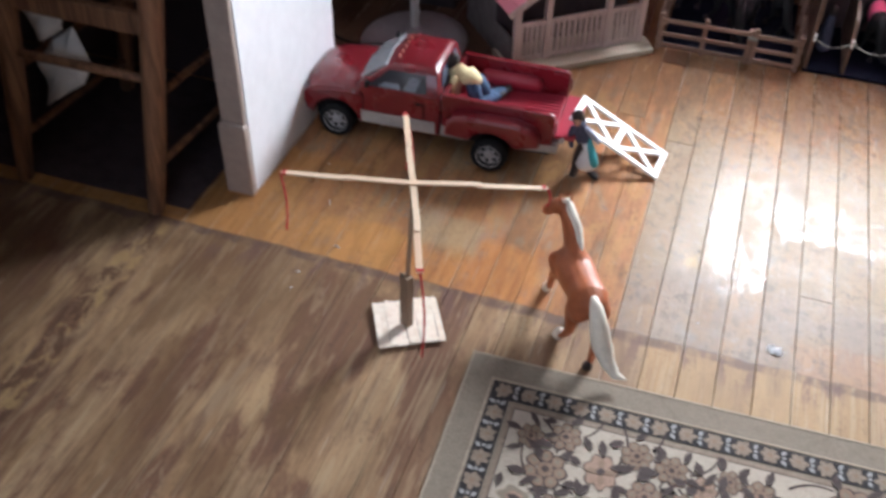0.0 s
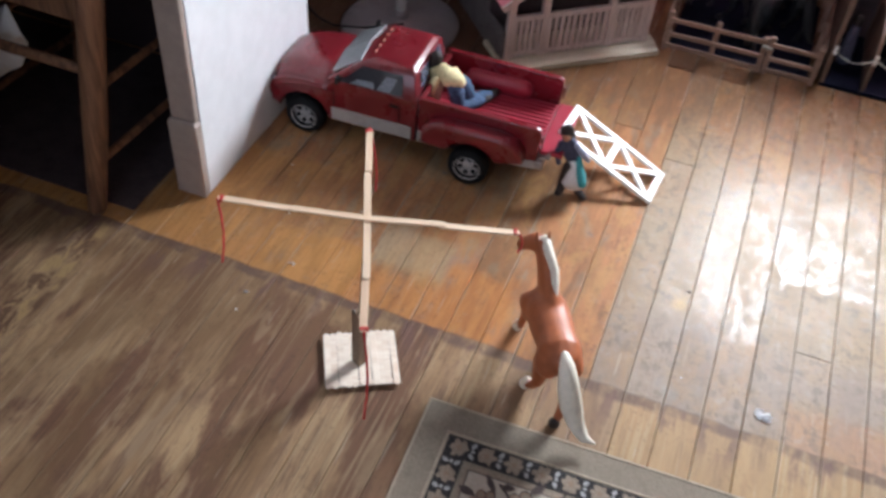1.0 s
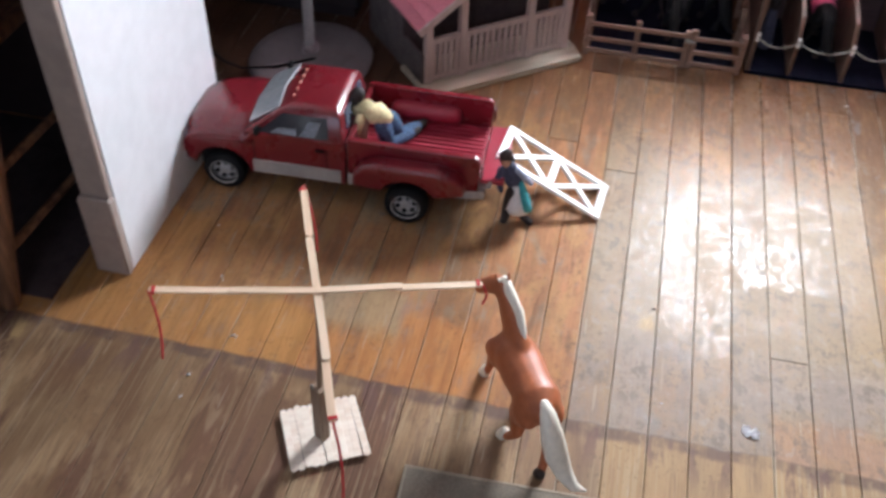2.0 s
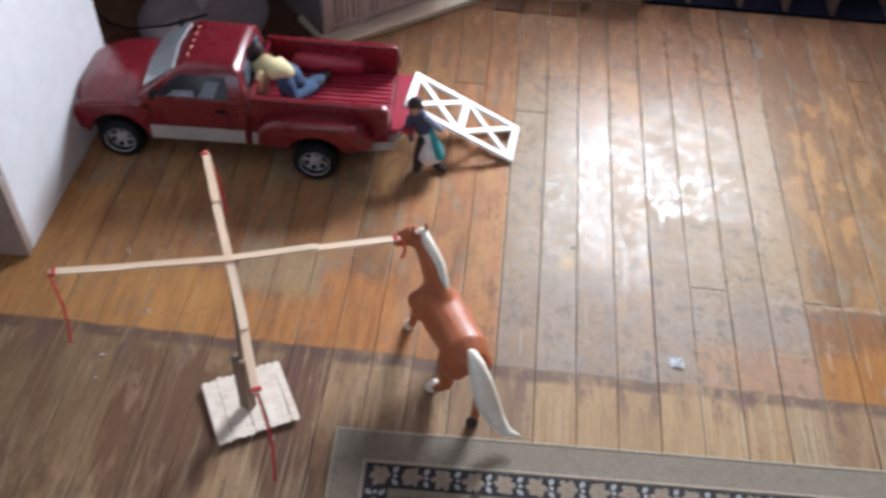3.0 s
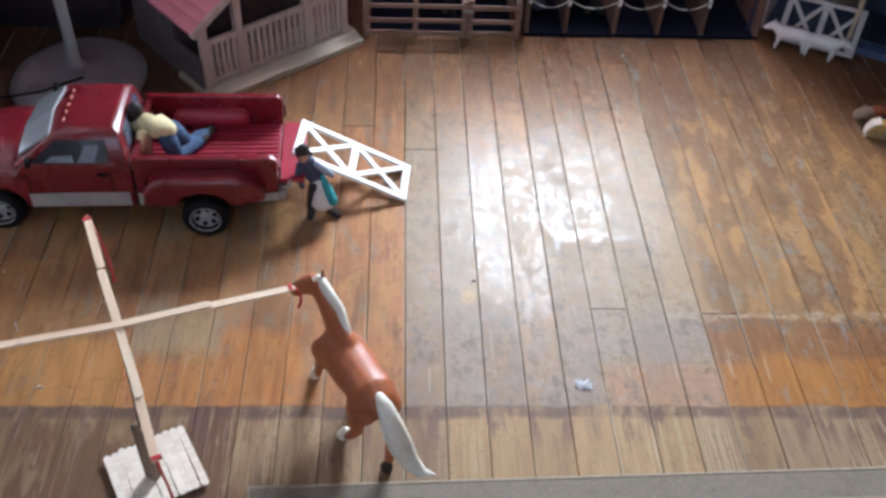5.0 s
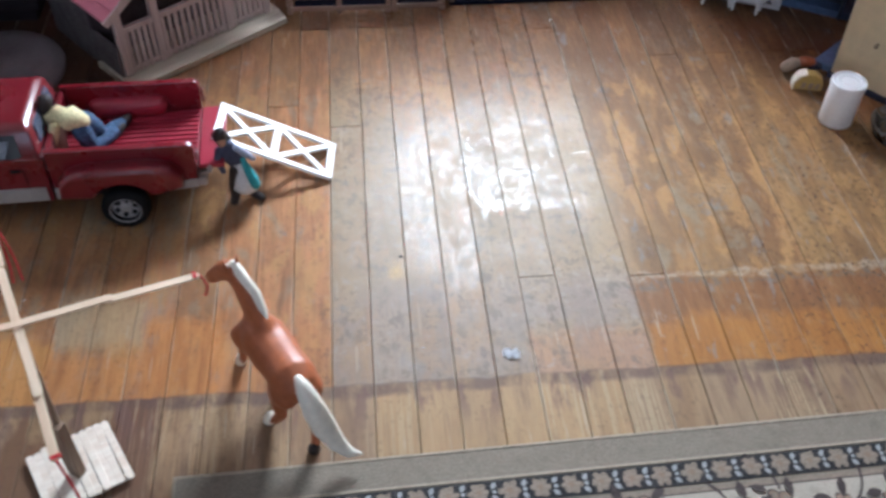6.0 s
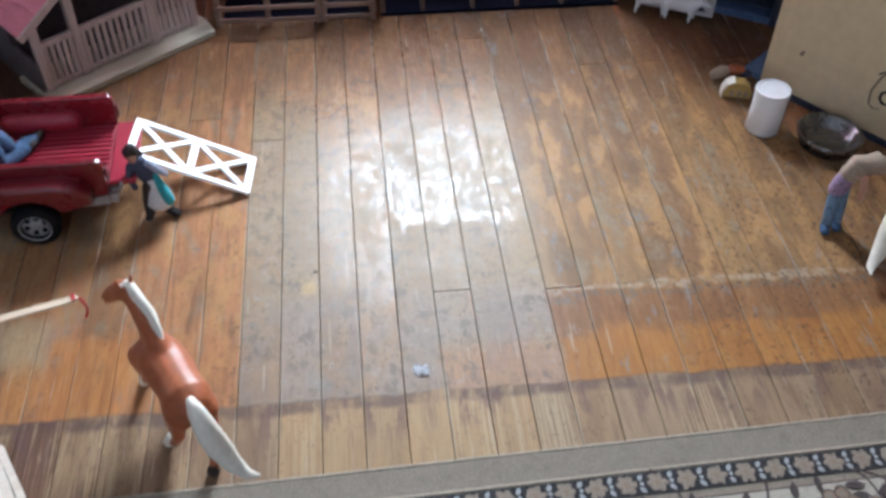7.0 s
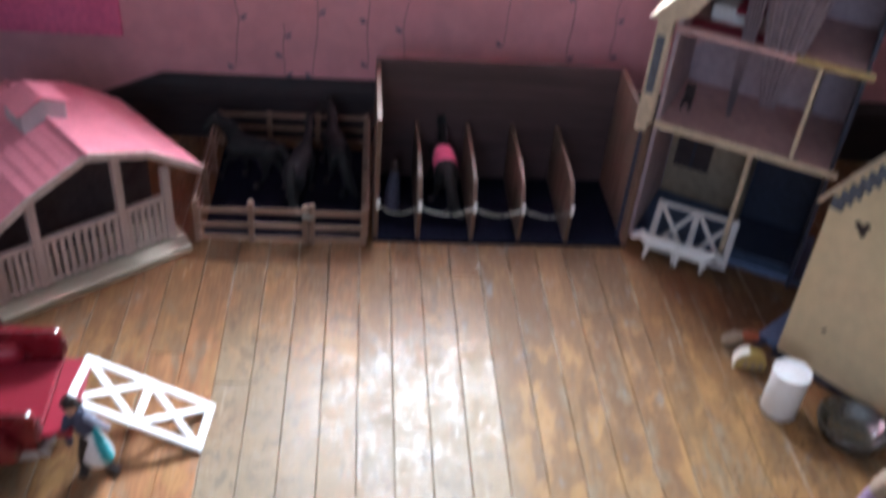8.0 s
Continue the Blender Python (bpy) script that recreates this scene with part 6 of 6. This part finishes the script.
def rug():
    r = thing("rug", pose(0.0029, -0.1403, 0, 0, 0, 1.8) @ Matrix.Diagonal((0.994, 1.059, 0.929, 1)), "floral rug with black border and tan edge on the floor", "rug")
    W, D, band0, band1, inner = 1.75, 1.45, 0.053, 0.088, 0.102
    part("rug_body", box(B(), 0, W, -D, 0, 0, 0.006, 0.002), "rug_tan", r, "tan outer edge")
    for name, o, w in (("outer_hem", 0.0, 0.0045), ("inner_hem", band0 - 0.006, 0.0045)):
        bm = B()
        for x0, x1, y0, y1 in ((o, W - o, -o - w, -o), (o, W - o, -D + o, -D + o + w), (o, o + w, -D + o + w, -o - w), (W - o - w, W - o, -D + o + w, -o - w)):
            box(bm, x0, x1, y0, y1, 0.0015, 0.0070, 0.001)
        part(name, bm, "rug_hem", r, "pale stitched hem")
    bm = B()
    for b in ((band0, W - band0, -band1, -band0), (band0, W - band0, -D + band0, -D + band1), (band0, band1, -D + band1, -band1), (W - band1, W - band0, -D + band1, -band1)):
        box(bm, b[0], b[1], b[2], b[3], 0.0055, 0.0068)
    part("border_band", bm, "rug_navy", r, "black border band")
    part("inner_line", box(B(), band1 + 0.0045, W - band1 - 0.0045, -D + band1 + 0.0045, -band1 - 0.0045, 0.0052, 0.0066), "rug_rose", r, "tan inner stripe")
    part("dark_line", box(B(), inner - 0.0022, W - inner + 0.0022, -D + inner - 0.0022, -inner + 0.0022, 0.0053, 0.0069), "rug_dark", r, "thin dark line round the field")
    part("field", box(B(), inner, W - inner, -D + inner, -inner, 0.0055, 0.0072), "rug_cream", r, "cream field")
    rng = random.Random(11)

    def disc(bm, x, y, z, rad, n=10, wob=0.0, squash=1.0, turn=0.0, lobes=0, depth=0.25):
        vs = []
        for i in range(n):
            a = 2 * math.pi * i / n
            q = rad * (1 + wob * rng.uniform(-1, 1)) * (1 - depth + depth * abs(math.cos(a * lobes / 2)) if lobes else 1)
            px, py = q * math.cos(a), q * math.sin(a) * squash
            vs.append(bm.verts.new((x + px * math.cos(turn) - py * math.sin(turn), y + px * math.sin(turn) + py * math.cos(turn), z)))
        bm.faces.new(vs)

    def leaf(bm, x, y, z, length, width, turn):
        outline = [(-0.5, 0), (-0.25, 0.38), (0.1, 0.5), (0.5, 0.0), (0.1, -0.42), (-0.25, -0.35)]
        vs = []
        for a, b in outline:
            px, py = a * length, b * width
            vs.append(bm.verts.new((x + px * math.cos(turn) - py * math.sin(turn), y + px * math.sin(turn) + py * math.cos(turn), z)))
        bm.faces.new(vs)

    def woven(bm, slot):
        bm.faces.ensure_lookup_table()
        bm.faces[-1].material_index = slot

    variants = []
    for v in range(6):
        bm = B()
        disc(bm, 0, 0, 0.0076, 0.0158, 24, 0.16, 1.0, 0, 6, 0.30)
        woven(bm, 0)
        disc(bm, 0, 0, 0.0081, 0.0050, 12, 0.3, 1.0, 0, 4, 0.5)
        woven(bm, 1)
        for q in (-1, 1):
            leaf(bm, 0.022, q * 0.0095, 0.0077, 0.0125 * rng.uniform(0.85, 1.1), 0.0082, q * 1.0 + rng.uniform(-0.2, 0.2))
            woven(bm, 2)
        disc(bm, 0.022, 0, 0.0079, 0.0032, 8, 0.1)
        woven(bm, 2)
        variants.append(mesh_of("rosette", bm, "rug_rose", "rug_brown", "rug_blue"))

    def border(x, y, turn, k):
        share("rosette", variants[k * 7 % 6], r, pose(x, y, 0, 0, 0, math.degrees(turn)))

    step = 0.0445
    n = int((W - 2 * band0) / step)
    mid = (band0 + band1) / 2
    for i in range(n):
        border(mid + 0.004 + i * step, -mid, 0, i)
        border(mid + 0.004 + i * step, -D + mid, 0, i)
    for i in range(int((D - 2 * band1) / step)):
        border(mid, -band1 - 0.03 - i * step, math.pi / 2, i)
        border(W - mid, -band1 - 0.03 - i * step, math.pi / 2, i)
    big, mid_c, dark, stem, pink = B(), B(), B(), B(), B()
    placed = [(0.140, -0.146, 0.024), (0.176, -0.200, 0.036), (0.262, -0.180, 0.034), (0.335, -0.205, 0.030), (0.42, -0.165, 0.026), (0.50, -0.215, 0.036), (0.245, -0.255, 0.030), (0.14, -0.262, 0.028)]
    tries = 0
    while len(placed) < 640 and tries < 30000:
        tries += 1
        x, y, q = rng.uniform(inner + 0.02, W - inner - 0.02), rng.uniform(-D + inner + 0.03, -inner - 0.03), rng.choice((0.022, 0.028, 0.034, 0.040))
        if all((x - a) ** 2 + (y - b) ** 2 > (q + s - 0.004) ** 2 for a, b, s in placed):
            placed.append((x, y, q))
    for i, (x, y, q) in enumerate(placed):
        t = rng.uniform(0, 6.28)
        kind = (0, 0, 1, 0, 1, 0, 3, 2)[i % 8]
        lift0 = (i % 16) * 0.00003
        if kind == 0:
            for j in range(7):
                a = t + j * 0.8976
                px, py = x + 0.66 * q * math.cos(a), y + 0.66 * q * math.sin(a)
                disc(dark, px, py, 0.0076 + lift0 + 0.00005 * j, q * 0.36, 10, 0.1)
                disc(mid_c, px, py, 0.0081 + lift0, q * 0.28, 10, 0.1)
                disc(big, px, py, 0.0086 + lift0, q * 0.13, 8, 0.15)
            disc(mid_c, x, y, 0.0083 + lift0, q * 0.36, 10, 0.1)
            disc(dark, x, y, 0.0088 + lift0, q * 0.17, 8, 0.1)
        elif kind == 1:
            disc(dark, x, y, 0.0076 + lift0, q * 1.03, 28, 0.04, 0.88, t, 7, 0.22)
            disc(pink, x, y, 0.0080 + lift0, q * 0.94, 28, 0.05, 0.86, t, 7, 0.22)
            for j in range(4):
                a = t + j * 1.57
                leaf(mid_c, x + 0.42 * q * math.cos(a), y + 0.42 * q * math.sin(a), 0.0084 + lift0 + 0.00005 * j, q * 0.75, q * 0.34, a)
            disc(dark, x, y, 0.0089 + lift0, q * 0.2, 8, 0.1)
        elif kind == 2:
            disc(big, x, y, 0.0077 + lift0, q * 0.95, 24, 0.08, 0.8, t, 5, 0.3)
            disc(pink, x, y, 0.0082 + lift0, q * 0.5, 14, 0.1, 0.8, t, 5, 0.2)
            leaf(dark, x, y, 0.0087 + lift0, q * 0.9, q * 0.42, t)
        else:
            for j in range(5):
                a = t + j * 1.2566
                disc(big, x + 0.5 * q * math.cos(a), y + 0.5 * q * math.sin(a), 0.0077 + lift0 + 0.00006 * j, q * 0.42, 10, 0.08)
            disc(pink, x, y, 0.0083 + lift0, q * 0.4, 10, 0.1)
            disc(dark, x, y, 0.0088 + lift0, q * 0.18, 8, 0.1)
        for j in range(5):
            a = t + 0.6 + j * 1.27
            leaf(dark, x + (q + 0.010) * math.cos(a), y + (q + 0.010) * math.sin(a), 0.0090 + lift0 + 0.0001 * j, rng.uniform(0.022, 0.036), rng.uniform(0.011, 0.017), a + rng.uniform(-0.9, 0.9))
        a = t + 2.2
        pts = [(x + (q + 0.012 * s) * math.cos(a + 0.12 * s), y + (q + 0.012 * s) * math.sin(a + 0.12 * s)) for s in range(6)]
        for (ax, ay), (bx, by) in zip(pts, pts[1:]):
            nx, ny = -(by - ay) * 0.14, (bx - ax) * 0.14
            stem.faces.new([stem.verts.new((px, py, 0.0075)) for px, py in ((ax - nx, ay - ny), (bx - nx, by - ny), (bx + nx, by + ny), (ax + nx, ay + ny))])
    for name, bm, mat, lab in (("field_petal", mid_c, "rug_brown", "mauve-brown woven flowers"), ("field_bloom", big, "rug_tan", "tan woven flowers"), ("field_rose", pink, "rug_pink", "dusty pink woven flowers"), ("field_leaf", dark, "rug_dark", "dark brown woven leaves"), ("field_stem", stem, "rug_dark", "dark woven stems")):
        bmesh.ops.recalc_face_normals(bm, faces=bm.faces[:])
        for f in bm.faces:
            if f.normal.z < 0:
                f.normal_flip()
        tagged(part(name, bm, mat, r, lab), kind="stuff")
    return r


rug()


def paper_scrap():
    bm = B()
    rng = random.Random(3)
    n, m = 7, 5
    grid = [[bm.verts.new((0.026 * (i / n - 0.5) * (1 + 0.12 * math.sin(2.3 * j)) + rng.uniform(-0.0012, 0.0012), 0.018 * (j / m - 0.5) * (1 - 0.14 * math.sin(1.9 * i)) + rng.uniform(-0.0012, 0.0012), 0.001 + rng.uniform(0, 0.0042))) for j in range(m + 1)] for i in range(n + 1)]
    for i in range(n):
        for j in range(m):
            if (i, j) in ((0, 0), (n - 1, m - 1), (3, m - 1)):
                continue
            bm.faces.new((grid[i][j], grid[i + 1][j], grid[i + 1][j + 1]))
            bm.faces.new((grid[i][j], grid[i + 1][j + 1], grid[i][j + 1]))
    for v in [v for v in bm.verts if not v.link_faces]:
        bm.verts.remove(v)
    bmesh.ops.solidify(bm, geom=bm.faces[:], thickness=0.0008)
    bm.verts.ensure_lookup_table()
    low = min(v.co.z for v in bm.verts)
    for v in bm.verts:
        v.co.z -= low
    ob = part("paper_scrap", bm, "paper")
    ob.matrix_world = pose(0.514, 0.045, 0.0003, 0, 0, -8)
    tagged(ob, "crumpled scrap of white paper on the floorboards", "paper scrap")


paper_scrap()


def litter():
    spots = [(-0.408, 0.163, 0.016, 0.0016, 118), (-0.340, 0.039, 0.007, 0.003, 40), (-0.379, -0.056, 0.005, 0.0035, 20), (-0.334, 0.037, 0.006, 0.002, 90), (0.374, 0.069, 0.0022, 0.002, 0),
             (-0.374, -0.100, 0.005, 0.0025, 60), (0.738, 1.003, 0.006, 0.003, 30), (-0.280, 0.219, 0.006, 0.0012, 70), (-0.466, 0.288, 0.004, 0.0015, 10)]
    for x, y, a, b, turn in spots:
        ob = part("lint", loft(B(), [(-a / 2, 0, b * 0.5), (0, a * 0.1, b * 0.55), (a / 2, 0, b * 0.5)], [b * 0.45, b * 0.5, b * 0.4], 6), "white_cloth")
        ob.matrix_world = pose(x, y, 0, 0, 0, turn)
        tagged(ob, "tiny pale shred of lint on the floor", "lint", "lint on the floor")
    ob = part("floor_knot", loft(B(), [(-0.002, 0, 0.0006), (0.002, 0.001, 0.0006)], [(0.0028, 0.0012), (0.002, 0.001)], 8), "black")
    ob.matrix_world = pose(0.3505, 0.2734, 0.0004)
    tagged(ob, "small black crumb on the floor", "crumb")


litter()


def hanging_cloth():
    c = thing("hanging_sheet", pose(-0.9374, 0.0952, 0.1380, 0, 0, -3.6) @ Matrix.Diagonal((0.753, 0.929, 0.844, 1)), "white sheet hanging in folds under the wooden chair's seat", "cloth")
    for name, corners in (("upper_fold", [(-0.06, 0.345), (0.085, 0.345), (0.075, 0.30), (0.045, 0.255), (-0.055, 0.20)]),
                          ("lower_fold", [(-0.05, 0.185), (0.065, 0.262), (0.088, 0.195), (0.052, 0.105), (-0.11, 0.003), (-0.09, 0.13)])):
        bm = B()
        mid = Vector((sum(a for a, b in corners) / len(corners), -0.02 if name == "upper_fold" else 0.0, sum(b for a, b in corners) / len(corners)))
        rim = []
        for (ax, az), (bx, bz) in zip(corners, corners[1:] + corners[:1]):
            for i in range(5):
                f = i / 5
                px, pz = ax + (bx - ax) * f, az + (bz - az) * f
                rim.append(bm.verts.new((px, mid.y + 0.012 * math.sin(60 * px + 25 * pz), pz)))
        ring = [bm.verts.new(v.co.lerp(mid, 0.5) + Vector((0, -0.010 * math.cos(3 * i), 0))) for i, v in enumerate(rim)]
        hub = bm.verts.new(mid)
        n = len(rim)
        for i in range(n):
            j = (i + 1) % n
            bm.faces.new((rim[i], rim[j], ring[j], ring[i]))
            bm.faces.new((ring[i], ring[j], hub))
        bmesh.ops.recalc_face_normals(bm, faces=bm.faces[:])
        bmesh.ops.solidify(bm, geom=bm.faces[:], thickness=0.003)
        for f in bm.faces:
            f.smooth = True
        part(name, bm, "white_plastic", c)
    return c


hanging_cloth()


def vines():
    v = thing("wall_painting", pose(0.5214, WALL_Y, 0), "dark painted vines and leaves on the pink wall", "wall painting")
    rng = random.Random(9)
    for x, z0, z1, lean in ((-0.345, 0.18, 0.52, 0.012), (-0.228, 0.165, 0.30, 0.0), (-0.160, 0.165, 0.6, 0.01), (-0.03, 0.2, 0.5, 0.0), (0.066, 0.2, 0.45, -0.01), (0.292, 0.27, 0.6, 0.01), (0.450, 0.24, 0.65, 0.008), (0.56, 0.25, 0.5, 0.0)):
        pts = [(x + lean * math.sin(4 * i / 8) + rng.uniform(-0.003, 0.003), -0.0016, z0 + (z1 - z0) * i / 8) for i in range(9)]
        vine = part("vine", loft(B(), pts, [(0.0011, 0.0012)] * 9, 6), "vine", v)
        for i in range(0, 8, 3):
            px, _, pz = pts[i]
            s = rng.choice((-1, 1))
            q = [(px, pz), (px + s * 0.008, pz + 0.010), (px + s * 0.020, pz + 0.012), (px + s * 0.014, pz + 0.001)]
            part("painted_leaf", prism(B(), q, -0.0018, -0.0004), "leaf_paint", vine)
    ob = part("hot_pink_cloth", box(B(), -0.409, -0.076, -0.012, -0.002, 0.255, 1.2, 0.004), "magenta")
    ob.matrix_world = pose(0, WALL_Y, 0)
    tagged(ob, "hot pink cloth hanging on the pink wall", "cloth")


vines()

# ---- floorboards ----


def floor():
    f = new("floor")
    tagged(f, "old worn strip floor of amber and grey-brown boards", "floor", kind="structure")
    part("subfloor", box(B(), X0, X1, Y0, WALL_Y, -0.05, -0.02), "gap", f, "dark gap under the boards")
    w, gap, first = 0.064, 0.0010, 0.357
    rng = random.Random(21)
    cache = {}

    def board(x, y0, y1):
        length = round(y1 - y0 - 0.0016, 4)
        if length not in cache:
            W = w - gap
            sec = [(0, -0.02), (0, -0.0011), (0.0009, 0), (W - 0.0009, 0), (W, -0.0011), (W, -0.02)]
            vs = [(a, y, b) for y in (0, length) for a, b in sec]
            fs = [(i, (i + 1) % 6, 6 + (i + 1) % 6, 6 + i) for i in range(6)] + [tuple(range(6))[::-1], tuple(range(6, 12))]
            data = bpy.data.meshes.new("board")
            data.from_pydata(vs, [], fs)
            b = B()
            b.from_mesh(data)
            bmesh.ops.recalc_face_normals(b, faces=b.faces[:])
            b.to_mesh(data)
            b.free()
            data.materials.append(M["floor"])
            cache[length] = data
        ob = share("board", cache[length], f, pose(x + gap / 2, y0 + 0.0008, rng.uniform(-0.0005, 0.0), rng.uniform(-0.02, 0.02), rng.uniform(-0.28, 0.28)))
        return ob

    known = {-2: (0.644, -0.9), 0: (), 3: (0.21, -1.2), 6: (0.20,), 8: (0.20, -0.8), 1: (-0.7,), 2: (1.058, -1.5), 4: (-1.0,), 5: (0.971,), 7: (-0.6,)}
    k0, k1 = math.ceil((X0 - first) / w), math.floor((X1 - first) / w)
    for k in range(k0, k1):
        x = first + k * w
        cuts = known.get(k)
        if cuts is None:
            cuts = [rng.choice((-1.9, -1.6, -1.3, -1.0)), rng.choice((0.72, 0.85, 1.0, 1.15))]
        ys = [Y0] + sorted(cuts) + [WALL_Y]
        for a, b in zip(ys, ys[1:]):
            board(x, a, b)
    return f


floor()
